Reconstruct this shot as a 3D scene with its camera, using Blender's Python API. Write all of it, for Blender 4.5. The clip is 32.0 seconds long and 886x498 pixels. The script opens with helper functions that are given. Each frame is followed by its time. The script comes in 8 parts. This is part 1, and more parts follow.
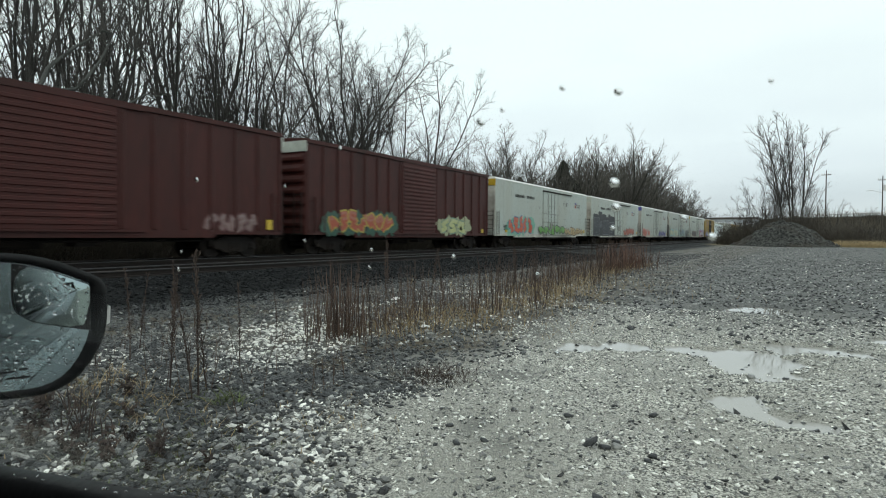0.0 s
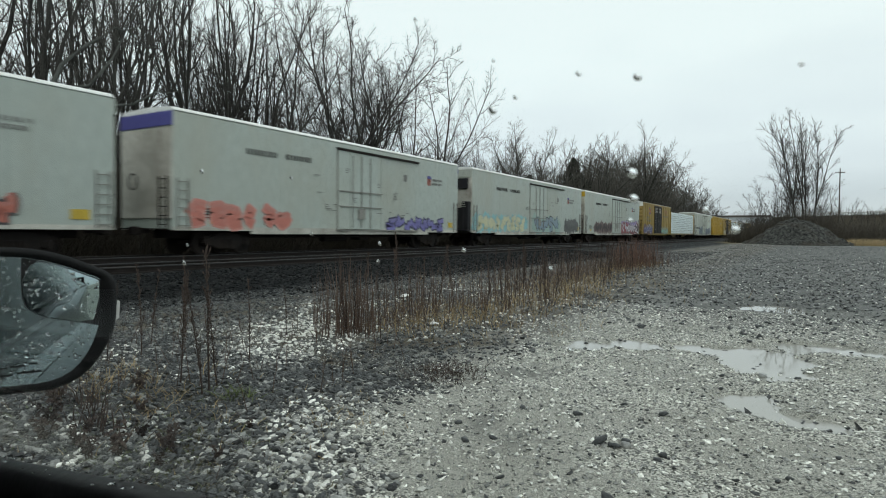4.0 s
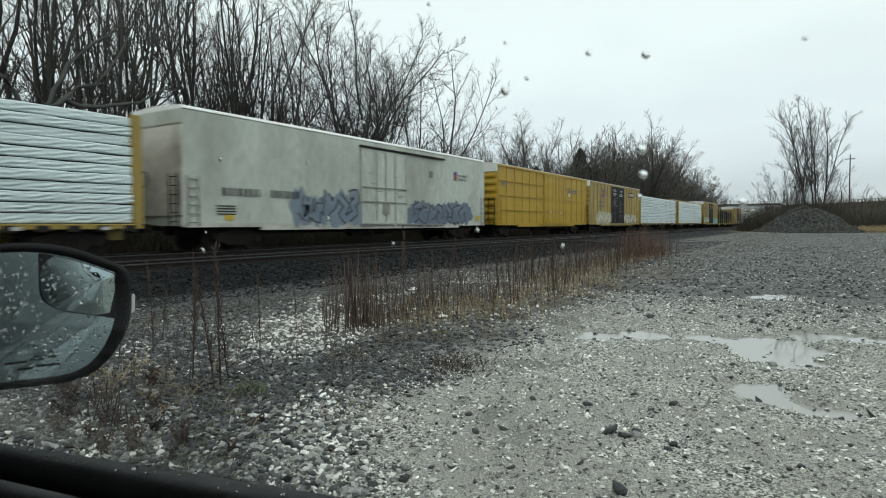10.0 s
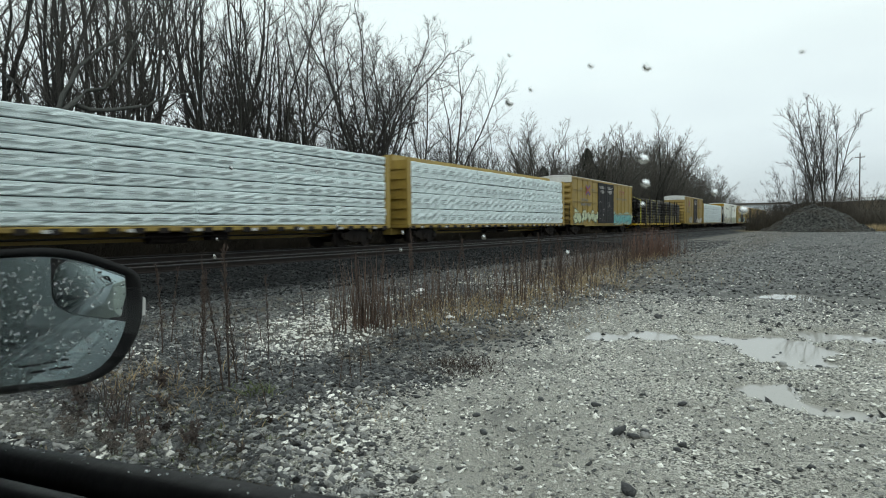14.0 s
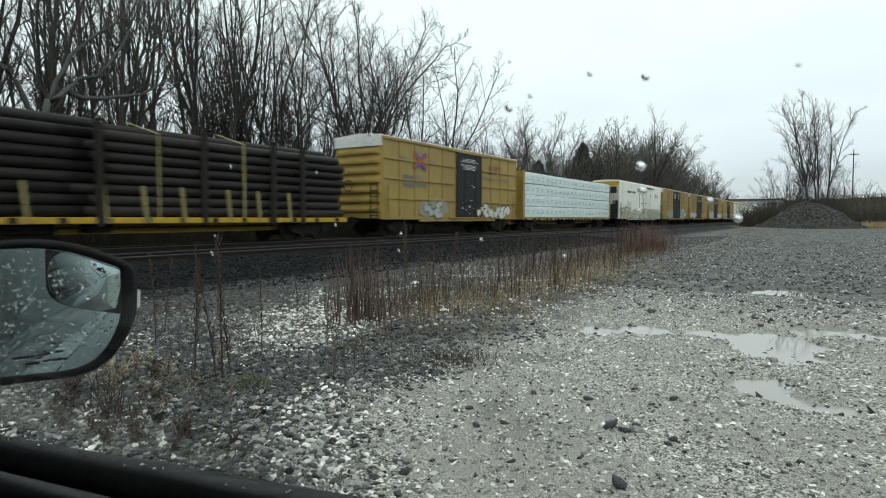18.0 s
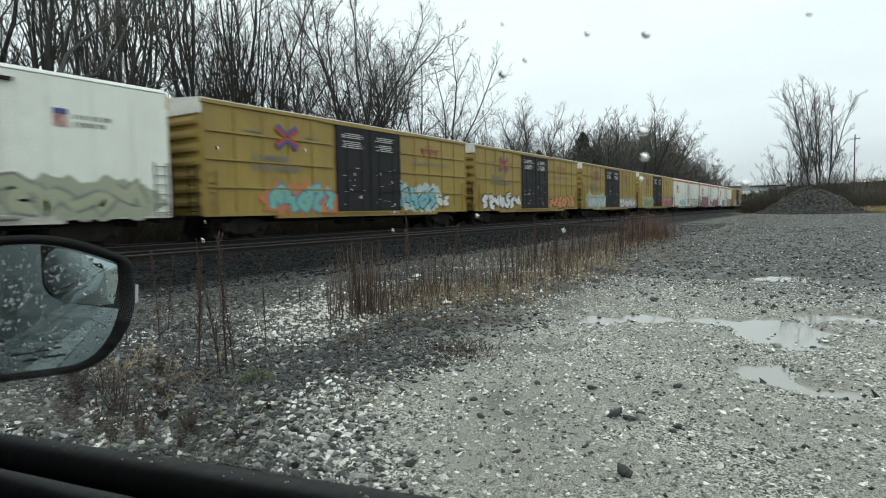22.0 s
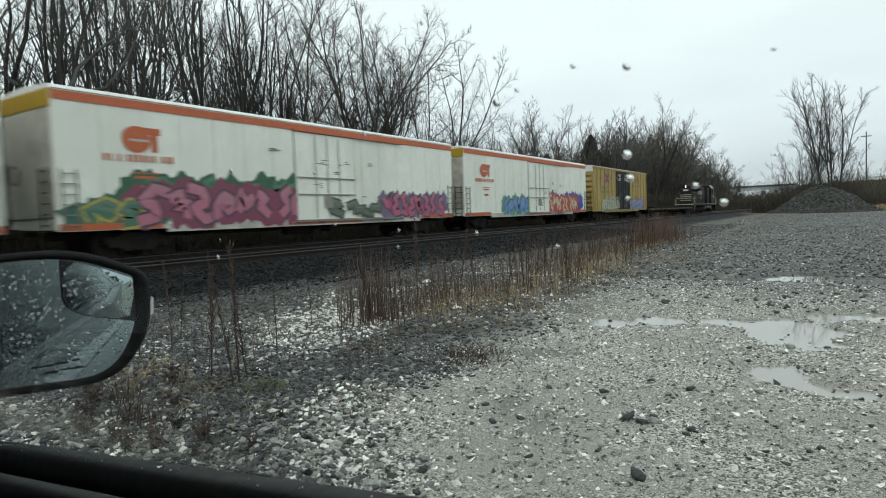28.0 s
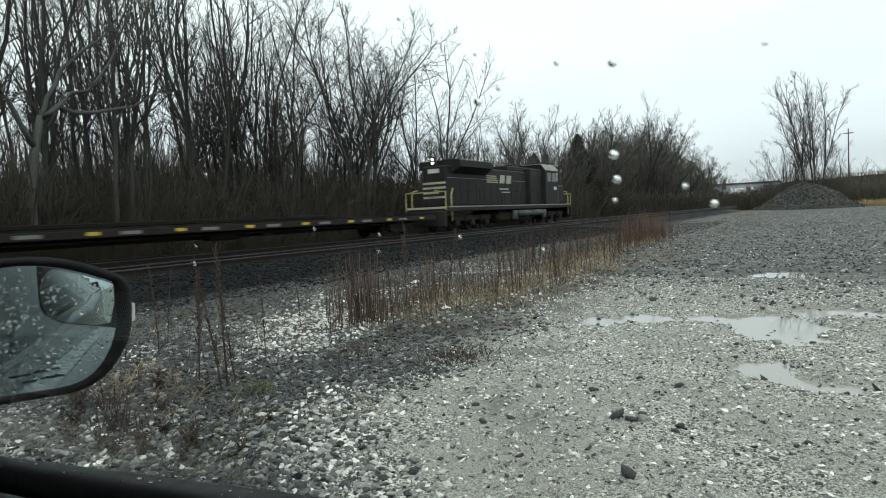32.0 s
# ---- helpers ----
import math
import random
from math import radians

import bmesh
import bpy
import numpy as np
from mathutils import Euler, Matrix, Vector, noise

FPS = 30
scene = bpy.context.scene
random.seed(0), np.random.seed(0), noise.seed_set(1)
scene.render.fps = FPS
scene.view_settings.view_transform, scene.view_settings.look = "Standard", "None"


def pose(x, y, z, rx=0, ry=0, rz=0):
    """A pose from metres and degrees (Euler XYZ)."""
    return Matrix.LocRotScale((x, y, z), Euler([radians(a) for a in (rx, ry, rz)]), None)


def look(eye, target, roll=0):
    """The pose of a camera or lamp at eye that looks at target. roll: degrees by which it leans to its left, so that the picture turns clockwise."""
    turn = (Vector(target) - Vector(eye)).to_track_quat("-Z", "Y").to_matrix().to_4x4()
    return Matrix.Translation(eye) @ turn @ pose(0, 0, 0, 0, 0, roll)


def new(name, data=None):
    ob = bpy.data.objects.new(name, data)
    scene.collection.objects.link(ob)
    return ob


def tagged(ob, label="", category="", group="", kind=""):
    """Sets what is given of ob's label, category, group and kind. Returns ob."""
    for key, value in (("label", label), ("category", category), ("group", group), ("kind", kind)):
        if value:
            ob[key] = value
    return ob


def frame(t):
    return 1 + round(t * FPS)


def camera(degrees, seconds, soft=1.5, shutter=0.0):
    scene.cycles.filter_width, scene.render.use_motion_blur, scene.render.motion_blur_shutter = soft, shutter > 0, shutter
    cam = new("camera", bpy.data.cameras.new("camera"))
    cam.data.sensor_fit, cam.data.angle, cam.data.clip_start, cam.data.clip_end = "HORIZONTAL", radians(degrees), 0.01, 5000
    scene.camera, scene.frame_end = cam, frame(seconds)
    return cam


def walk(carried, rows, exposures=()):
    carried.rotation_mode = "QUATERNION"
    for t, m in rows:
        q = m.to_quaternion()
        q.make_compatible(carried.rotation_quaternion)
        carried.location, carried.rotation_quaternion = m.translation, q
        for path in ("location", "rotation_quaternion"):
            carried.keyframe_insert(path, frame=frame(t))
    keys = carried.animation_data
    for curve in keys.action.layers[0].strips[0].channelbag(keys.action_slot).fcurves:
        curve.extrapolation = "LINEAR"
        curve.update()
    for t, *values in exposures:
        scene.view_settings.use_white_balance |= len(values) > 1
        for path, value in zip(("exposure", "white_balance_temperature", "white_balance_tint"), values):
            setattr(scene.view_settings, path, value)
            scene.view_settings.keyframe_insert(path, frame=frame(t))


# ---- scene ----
cam = camera(72.0, 32.0, soft=1.0, shutter=0.35)
cam.data.dof.use_dof, cam.data.dof.focus_distance, cam.data.dof.aperture_fstop = True, 25.0, 30.0
PATH = [
    (0, (0.002, 0.0, 1.306), (-0.999, 1.731, 1.259), 0.4),
    (0.5, (0.003, 0.001, 1.305), (-0.998, 1.732, 1.258), 0.4),
    (1, (0.005, 0.007, 1.306), (-0.996, 1.738, 1.258), 0.2),
    (1.5, (0.002, 0.004, 1.308), (-0.998, 1.735, 1.257), 0.3),
    (2, (0.004, 0.0, 1.311), (-0.996, 1.731, 1.259), 0.4),
    (2.5, (0.004, 0.001, 1.307), (-0.997, 1.731, 1.256), 0.3),
    (3, (-0.004, 0.0, 1.306), (-1.01, 1.728, 1.253), 1.2),
    (3.5, (-0.003, 0.003, 1.304), (-1.019, 1.725, 1.249), 1.0),
    (5.5, (0.004, 0.006, 1.309), (-1.042, 1.71, 1.251), -0.2),
    (6, (0.003, -0.002, 1.307), (-1.041, 1.703, 1.248), 0.1),
    (6.5, (0.001, -0.001, 1.31), (-1.043, 1.704, 1.249), 0.5),
    (7, (-0.003, -0.004, 1.305), (-1.046, 1.701, 1.244), 0.8),
    (7.5, (0.0, -0.003, 1.305), (-1.042, 1.703, 1.244), 0.5),
    (8, (0.0, -0.005, 1.306), (-1.041, 1.701, 1.242), 0.4),
    (8.5, (0.001, -0.008, 1.306), (-1.039, 1.699, 1.239), 0.3),
    (9, (0.001, -0.002, 1.305), (-1.04, 1.704, 1.232), -0.0),
    (9.5, (0.001, -0.004, 1.303), (-1.043, 1.701, 1.226), -0.3),
    (10, (0.0, -0.001, 1.301), (-1.048, 1.701, 1.222), -0.3),
    (10.5, (0.001, -0.004, 1.308), (-1.054, 1.693, 1.225), -0.4),
    (11, (0.001, -0.004, 1.305), (-1.06, 1.689, 1.221), -0.4),
    (11.5, (-0.001, -0.001, 1.302), (-1.066, 1.689, 1.218), -0.3),
    (12, (0.002, 0.0, 1.306), (-1.067, 1.688, 1.222), -0.3),
    (12.5, (0.002, -0.004, 1.304), (-1.068, 1.684, 1.222), -0.2),
    (13, (0.003, -0.003, 1.304), (-1.067, 1.684, 1.224), -0.1),
    (13.5, (0.001, -0.002, 1.305), (-1.068, 1.686, 1.227), -0.5),
    (14, (0.002, -0.004, 1.303), (-1.066, 1.686, 1.227), -0.6),
    (14.5, (0.005, 0.001, 1.306), (-1.061, 1.691, 1.23), -0.8),
    (16.5, (0.001, 0.004, 1.302), (-1.055, 1.701, 1.215), -0.3),
    (17, (0.002, 0.002, 1.301), (-1.051, 1.701, 1.21), -0.3),
    (17.5, (0.0, 0.004, 1.303), (-1.051, 1.703, 1.207), -0.1),
    (18, (0.002, -0.006, 1.306), (-1.05, 1.692, 1.206), -0.0),
    (18.5, (0.002, -0.005, 1.302), (-1.052, 1.692, 1.201), 0.3),
    (19, (0.001, 0.001, 1.303), (-1.055, 1.696, 1.199), 0.2),
    (19.5, (-0.002, -0.003, 1.299), (-1.059, 1.692, 1.194), -0.1),
    (20, (0.0, 0.001, 1.3), (-1.058, 1.694, 1.188), -0.5),
    (20.5, (-0.002, 0.007, 1.302), (-1.059, 1.7, 1.183), -1.0),
    (21, (0.0, 0.006, 1.301), (-1.057, 1.7, 1.178), -1.1),
    (21.5, (0.001, 0.004, 1.302), (-1.055, 1.698, 1.176), -1.2),
    (22, (0.0, 0.001, 1.301), (-1.056, 1.695, 1.177), -1.1),
    (22.5, (0.003, 0.002, 1.302), (-1.053, 1.696, 1.182), -1.3),
    (23, (0.004, 0.001, 1.304), (-1.051, 1.697, 1.187), -1.4),
    (23.5, (0.003, 0.007, 1.302), (-1.05, 1.703, 1.189), -1.6),
    (24, (0.001, 0.006, 1.303), (-1.049, 1.705, 1.192), -1.6),
    (24.5, (0.004, 0.005, 1.302), (-1.045, 1.705, 1.194), -1.6),
    (25, (0.003, 0.01, 1.301), (-1.044, 1.711, 1.194), -1.8),
    (25.5, (0.005, 0.005, 1.304), (-1.04, 1.706, 1.196), -1.9),
    (27.5, (0.007, -0.003, 1.306), (-1.077, 1.674, 1.204), -2.3),
    (28, (0.008, -0.007, 1.305), (-1.074, 1.671, 1.199), -2.1),
    (28.5, (0.007, -0.003, 1.306), (-1.07, 1.679, 1.198), -2.3),
    (29, (0.006, 0.001, 1.306), (-1.064, 1.687, 1.196), -2.4),
    (29.5, (0.005, 0.005, 1.306), (-1.057, 1.696, 1.196), -2.6),
    (30, (0.006, 0.0, 1.306), (-1.05, 1.695, 1.196), -2.6),
    (30.5, (0.007, -0.002, 1.306), (-1.046, 1.695, 1.196), -2.5),
    (31, (0.005, 0.003, 1.306), (-1.045, 1.701, 1.196), -2.7),
    (31.5, (0.005, 0.002, 1.306), (-1.044, 1.701, 1.198), -2.7),
    (32, (0.006, 0.0, 1.306), (-1.045, 1.699, 1.199), -2.7),
]
walk(cam, [(t, look(eye, target, roll)) for t, eye, target, roll in PATH], ((0, -0.02), (1.5, -0.12), (3, -0.15), (6, -0.14), (10, -0.11), (14, -0.06), (17, 0.03), (20, 0.0), (23, 0.03), (25, 0.03), (29, -0.09), (31, -0.02), (32, 0.1)))


# ---------- world and light: an overcast winter day ----------
world = bpy.data.worlds.new("overcast_sky")
scene.world = world
world.use_nodes = True
wn, wl = world.node_tree.nodes, world.node_tree.links
bg = wn["Background"]
sky = wn.new("ShaderNodeTexSky")
sky.sky_type, sky.sun_disc = "NISHITA", False
sky.sun_elevation, sky.sun_rotation = radians(38), radians(150)
sky_gain = wn.new("ShaderNodeMix")
sky_gain.data_type, sky_gain.blend_type = "RGBA", "MULTIPLY"
sky_gain.inputs[0].default_value = 1.0
sky_gain.inputs[7].default_value = (0.1, 0.1, 0.1, 1)
wl.new(sky.outputs[0], sky_gain.inputs[6])
wtc = wn.new("ShaderNodeTexCoord")
wsep = wn.new("ShaderNodeSeparateXYZ")
wl.new(wtc.outputs["Generated"], wsep.inputs[0])
wmap = wn.new("ShaderNodeMapping")
wmap.inputs["Scale"].default_value = (1.2, 1.2, 5.0)
wl.new(wtc.outputs["Generated"], wmap.inputs[0])
wnoise = wn.new("ShaderNodeTexNoise")
wnoise.inputs["Scale"].default_value, wnoise.inputs["Detail"].default_value = 2.2, 5
wl.new(wmap.outputs[0], wnoise.inputs["Vector"])
wadd = wn.new("ShaderNodeMath")
wadd.operation = "MULTIPLY_ADD"
wadd.inputs[1].default_value = 0.22
wl.new(wnoise.outputs[0], wadd.inputs[0])
wl.new(wsep.outputs[2], wadd.inputs[2])
wramp = wn.new("ShaderNodeValToRGB")
e = wramp.color_ramp.elements
e[0].position, e[0].color = 0.11, (0.47, 0.545, 0.58, 1)
e[1].position, e[1].color = 0.38, (0.82, 0.925, 0.90, 1)
k = wramp.color_ramp.elements.new(0.22)
k.color = (0.66, 0.745, 0.76, 1)
wl.new(wadd.outputs[0], wramp.inputs[0])
wmix = wn.new("ShaderNodeMix")
wmix.data_type = "RGBA"
wmix.inputs[0].default_value = 0.88
wl.new(sky_gain.outputs[2], wmix.inputs[6])
wl.new(wramp.outputs[0], wmix.inputs[7])
wl.new(wmix.outputs[2], bg.inputs[0])
bg.inputs[1].default_value = 1.24
sun = new("sun", bpy.data.lights.new("sun", "SUN"))
sun.data.energy, sun.data.angle, sun.data.color = 0.5, radians(40), (1.0, 0.98, 0.95)
sun.matrix_world = look((20, -30, 40), (0, 0, 0))
scene.view_settings.exposure = 0.0


# ---------- materials ----------
def mat(name, a, b=None, rough=0.6, scale=6.0, bump=0.15, metal=0.0, stain=None, amount=0.35, stretch=(1, 1, 1),
        spec=0.5, coat=0.0, random_shade=0.0, per_island=0.0):
    """A surface with fine grain between colours a and b, and larger stains of a third colour."""
    b = b or tuple(c * 0.75 for c in a)
    stain = stain or tuple(c * 0.45 for c in a)
    m = bpy.data.materials.new(name)
    m.use_nodes = True
    n, l = m.node_tree.nodes, m.node_tree.links
    p = n["Principled BSDF"]
    p.inputs["Metallic"].default_value = metal
    p.inputs["Specular IOR Level"].default_value = spec
    p.inputs["Coat Weight"].default_value = coat
    tc = n.new("ShaderNodeTexCoord")
    mp = n.new("ShaderNodeMapping")
    mp.inputs["Scale"].default_value = stretch
    l.new(tc.outputs["Object"], mp.inputs[0])
    fine = n.new("ShaderNodeTexNoise")
    fine.inputs["Scale"].default_value, fine.inputs["Detail"].default_value = scale * 6, 6
    l.new(mp.outputs[0], fine.inputs["Vector"])
    big = n.new("ShaderNodeTexNoise")
    big.inputs["Scale"].default_value, big.inputs["Detail"].default_value = scale * 0.35, 7
    big.inputs["Roughness"].default_value = 0.65
    l.new(mp.outputs[0], big.inputs["Vector"])
    r1 = n.new("ShaderNodeValToRGB")
    r1.color_ramp.elements[0].position, r1.color_ramp.elements[1].position = 0.35, 0.65
    r1.color_ramp.elements[0].color, r1.color_ramp.elements[1].color = (*a, 1), (*b, 1)
    l.new(fine.outputs[0], r1.inputs[0])
    r2 = n.new("ShaderNodeValToRGB")
    r2.color_ramp.elements[0].position, r2.color_ramp.elements[1].position = 0.48, 0.72
    r2.color_ramp.elements[0].color, r2.color_ramp.elements[1].color = (0, 0, 0, 1), (amount, amount, amount, 1)
    l.new(big.outputs[0], r2.inputs[0])
    mx = n.new("ShaderNodeMix")
    mx.data_type = "RGBA"
    l.new(r2.outputs[0], mx.inputs[0])
    l.new(r1.outputs[0], mx.inputs[6])
    mx.inputs[7].default_value = (*stain, 1)
    out = mx.outputs[2]
    if random_shade or per_island:
        if per_island:
            info = n.new("ShaderNodeNewGeometry").outputs["Random Per Island"]
        else:
            info = n.new("ShaderNodeObjectInfo").outputs["Random"]
        k = per_island or random_shade
        mr = n.new("ShaderNodeMapRange")
        mr.inputs[3].default_value, mr.inputs[4].default_value = 1 - k, 1 + k
        l.new(info, mr.inputs[0])
        hsv = n.new("ShaderNodeHueSaturation")
        l.new(mr.outputs[0], hsv.inputs["Value"])
        l.new(out, hsv.inputs["Color"])
        out = hsv.outputs[0]
    l.new(out, p.inputs["Base Color"])
    rr = n.new("ShaderNodeMapRange")
    rr.inputs[3].default_value, rr.inputs[4].default_value = max(0.02, rough - 0.12), min(1, rough + 0.12)
    l.new(big.outputs[0], rr.inputs[0])
    l.new(rr.outputs[0], p.inputs["Roughness"])
    if bump:
        bn = n.new("ShaderNodeBump")
        bn.inputs["Strength"].default_value, bn.inputs["Distance"].default_value = bump, 0.02
        l.new(fine.outputs[0], bn.inputs["Height"])
        l.new(bn.outputs[0], p.inputs["Normal"])
    return m


def glassy(name, color, rough, ior, trans, metal=0.0):
    m = bpy.data.materials.new(name)
    m.use_nodes = True
    p = m.node_tree.nodes["Principled BSDF"]
    p.inputs["Base Color"].default_value = (*color, 1)
    p.inputs["Roughness"].default_value = rough
    p.inputs["IOR"].default_value = ior
    p.inputs["Transmission Weight"].default_value = trans
    p.inputs["Metallic"].default_value = metal
    return m


streak = (1.0, 1.0, 0.18)
M_BROWN = mat("boxcar_brown_paint", (0.064, 0.0165, 0.0135), (0.045, 0.0125, 0.0105), 0.55, 1.5, 0.1, stain=(0.030, 0.016, 0.014), amount=0.75, stretch=streak, spec=0.3)
M_BROWN2 = mat("boxcar_door_brown_paint", (0.072, 0.0175, 0.0145), (0.054, 0.0145, 0.012), 0.55, 1.5, 0.1, stain=(0.038, 0.016, 0.014), amount=0.6, stretch=streak, spec=0.3)
M_CLEAN = mat("fresh_white_paint", (0.85, 0.89, 0.81), (0.77, 0.81, 0.73), 0.4, 0.9, 0.05, stain=(0.56, 0.56, 0.49), amount=0.45, stretch=(1.0, 1.0, 0.45))
M_WHITE = mat("reefer_white_paint", (0.44, 0.50, 0.46), (0.38, 0.43, 0.395), 0.42, 0.9, 0.05, stain=(0.38, 0.38, 0.31), amount=0.65, stretch=(1.0, 1.0, 0.45))
M_WHITE2 = mat("dirty_white_paint", (0.56, 0.615, 0.55), (0.46, 0.50, 0.44), 0.5, 0.8, 0.05, stain=(0.225, 0.225, 0.185), amount=0.7, stretch=(1.0, 1.0, 0.45))
M_YELLOW = mat("boxcar_yellow_paint", (0.350, 0.250, 0.058), (0.288, 0.202, 0.043), 0.5, 1.2, 0.08, stain=(0.21, 0.14, 0.05), amount=0.65, stretch=streak)
M_YELLOWB = mat("boxcar_bright_yellow_paint", (0.47, 0.305, 0.014), (0.39, 0.25, 0.012), 0.45, 1.2, 0.08, stain=(0.30, 0.18, 0.03), amount=0.5, stretch=streak)
M_YELPALE = mat("boxcar_pale_yellow_paint", (0.40, 0.30, 0.095), (0.33, 0.245, 0.07), 0.5, 1.2, 0.08, stain=(0.26, 0.17, 0.06), amount=0.55, stretch=streak)
M_BLACKD = mat("boxcar_black_door_paint", (0.014, 0.015, 0.017), (0.02, 0.02, 0.022), 0.6, 1.6, 0.08, stain=(0.035, 0.03, 0.028), amount=0.5, stretch=streak, spec=0.25)
M_GALV = mat("galvanised_roof", (0.74, 0.76, 0.75), (0.62, 0.64, 0.62), 0.5, 1.0, 0.06, stain=(0.36, 0.31, 0.24), amount=0.45)
M_ROOFW = mat("white_roof_coating", (0.80, 0.82, 0.80), (0.70, 0.72, 0.69), 0.5, 1.0, 0.06, stain=(0.5, 0.48, 0.42), amount=0.4)
M_FITTING = mat("grimy_grey_fittings", (0.20, 0.20, 0.18), (0.30, 0.30, 0.27), 0.6, 3.0, 0.1, stain=(0.09, 0.075, 0.06), amount=0.7)
M_INK = mat("black_lettering_paint", (0.030, 0.030, 0.030), (0.05, 0.05, 0.048), 0.6, 5.0, 0.0)
M_GRIME = mat("grimy_white_end_paint", (0.62, 0.62, 0.56), (0.50, 0.49, 0.43), 0.6, 0.7, 0.05, stain=(0.13, 0.11, 0.085), amount=0.8)
M_UNDER = mat("grimy_running_gear", (0.018, 0.016, 0.015), (0.028, 0.024, 0.022), 0.75, 3.0, 0.2, stain=(0.05, 0.035, 0.025), amount=0.4, spec=0.15)
M_STEEL = mat("polished_rail_steel", (0.085, 0.085, 0.088), (0.055, 0.054, 0.053), 0.45, 5.0, 0.02, metal=1.0, stain=(0.2, 0.15, 0.12), amount=0.3)
M_RAILRUST = mat("rusty_rail_web", (0.020, 0.015, 0.013), (0.014, 0.012, 0.011), 0.7, 5.0, 0.2, spec=0.2)
M_TIE = mat("weathered_wooden_tie", (0.017, 0.016, 0.015), (0.027, 0.025, 0.022), 0.7, 4.0, 0.4, stretch=(0.3, 3, 3), random_shade=0.25, spec=0.05)
M_WRAP = mat("white_lumber_wrap", (0.74, 0.85, 0.85), (0.62, 0.72, 0.72), 0.36, 1.1, 0.45, stain=(0.46, 0.51, 0.52), amount=0.45, stretch=(1, 0.35, 2.4), per_island=0.08)
M_WRAPLINE = mat("wrap_print_grey", (0.24, 0.28, 0.28), (0.34, 0.39, 0.39), 0.5, 2.0, 0.05)
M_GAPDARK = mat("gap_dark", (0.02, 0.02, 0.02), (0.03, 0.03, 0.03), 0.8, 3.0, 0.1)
M_PIPE = mat("black_coated_steel_pipe", (0.016, 0.015, 0.0145), (0.028, 0.025, 0.023), 0.55, 3.0, 0.1, stain=(0.045, 0.036, 0.030), amount=0.4, random_shade=0.4, spec=0.2)
M_STRAPY = mat("yellow_webbing_strap", (0.62, 0.60, 0.08), (0.52, 0.50, 0.06), 0.6, 8.0, 0.1)
M_STRAPDULL = mat("worn_yellowish_strap", (0.30, 0.26, 0.10), (0.22, 0.19, 0.08), 0.7, 8.0, 0.1)
M_ORANGE = mat("orange_stripe_paint", (0.52, 0.13, 0.05), (0.46, 0.11, 0.045), 0.5, 1.5, 0.05, stain=(0.3, 0.1, 0.05), amount=0.4)
M_TANK = mat("grimy_grey_tank_paint", (0.075, 0.075, 0.072), (0.05, 0.05, 0.048), 0.6, 3.0, 0.08, stain=(0.03, 0.027, 0.022), amount=0.6)
M_LOCO = mat("locomotive_black_paint", (0.014, 0.014, 0.015), (0.021, 0.020, 0.020), 0.6, 2.0, 0.05, stain=(0.042, 0.036, 0.030), amount=0.7, stretch=streak, spec=0.2)
M_CREAM = mat("dirty_cream_paint", (0.46, 0.46, 0.36), (0.34, 0.34, 0.26), 0.6, 2.0, 0.05, stain=(0.12, 0.11, 0.09), amount=0.7)
M_RAILYEL = mat("dirty_yellow_handrail_paint", (0.42, 0.40, 0.15), (0.33, 0.31, 0.12), 0.6, 3.0, 0.0, stain=(0.12, 0.11, 0.07), amount=0.6)
M_LAMP = bpy.data.materials.new("lit_headlight_glass")
M_LAMP.use_nodes = True
M_LAMP.node_tree.nodes["Principled BSDF"].inputs["Base Color"].default_value = (0.8, 0.8, 0.76, 1)
M_LAMP.node_tree.nodes["Principled BSDF"].inputs["Emission Color"].default_value = (1.0, 0.96, 0.88, 1)
M_LAMP.node_tree.nodes["Principled BSDF"].inputs["Emission Strength"].default_value = 2.0
M_REDSTALK = mat("red_brown_weed_stalk", (0.118, 0.062, 0.042), (0.082, 0.044, 0.031), 0.8, 6.0, 0.0, per_island=0.35)
M_DECALW = mat("white_lettering_paint", (0.62, 0.62, 0.60), (0.52, 0.52, 0.5), 0.5, 5.0, 0.0)
M_DECALG = mat("grey_lettering_paint", (0.16, 0.16, 0.15), (0.2, 0.2, 0.19), 0.5, 5.0, 0.0)
M_DECALR = mat("red_lettering_paint", (0.40, 0.060, 0.035), (0.33, 0.055, 0.035), 0.5, 5.0, 0.0)
M_DECALB = mat("blue_lettering_paint", (0.07, 0.07, 0.30), (0.08, 0.08, 0.25), 0.5, 5.0, 0.0)
M_REFLY = mat("reflector_yellow", (0.62, 0.44, 0.05), (0.5, 0.36, 0.04), 0.3, 5.0, 0.0)
M_BARK = mat("wet_grey_bark", (0.070, 0.069, 0.062), (0.040, 0.040, 0.037), 0.85, 4.0, 0.4, stretch=(3, 3, 0.6), stain=(0.06, 0.057, 0.045), amount=0.4, random_shade=0.4, spec=0.2)
M_TWIG = mat("wet_twig_bark", (0.072, 0.069, 0.062), (0.048, 0.046, 0.042), 0.9, 6.0, 0.0, random_shade=0.35)
# twig bark for far trees, paled so that distance haze sits in the colour
M_TWIGFAR = mat("haze_paled_twig_bark", (0.094, 0.088, 0.074), (0.067, 0.063, 0.053), 0.9, 6.0, 0.0, random_shade=0.4)
M_PALEBARK = mat("pale_smooth_bark", (0.105, 0.112, 0.105), (0.07, 0.074, 0.068), 0.8, 3.0, 0.3, stretch=(3, 3, 0.6), stain=(0.07, 0.07, 0.06), amount=0.5, spec=0.2)
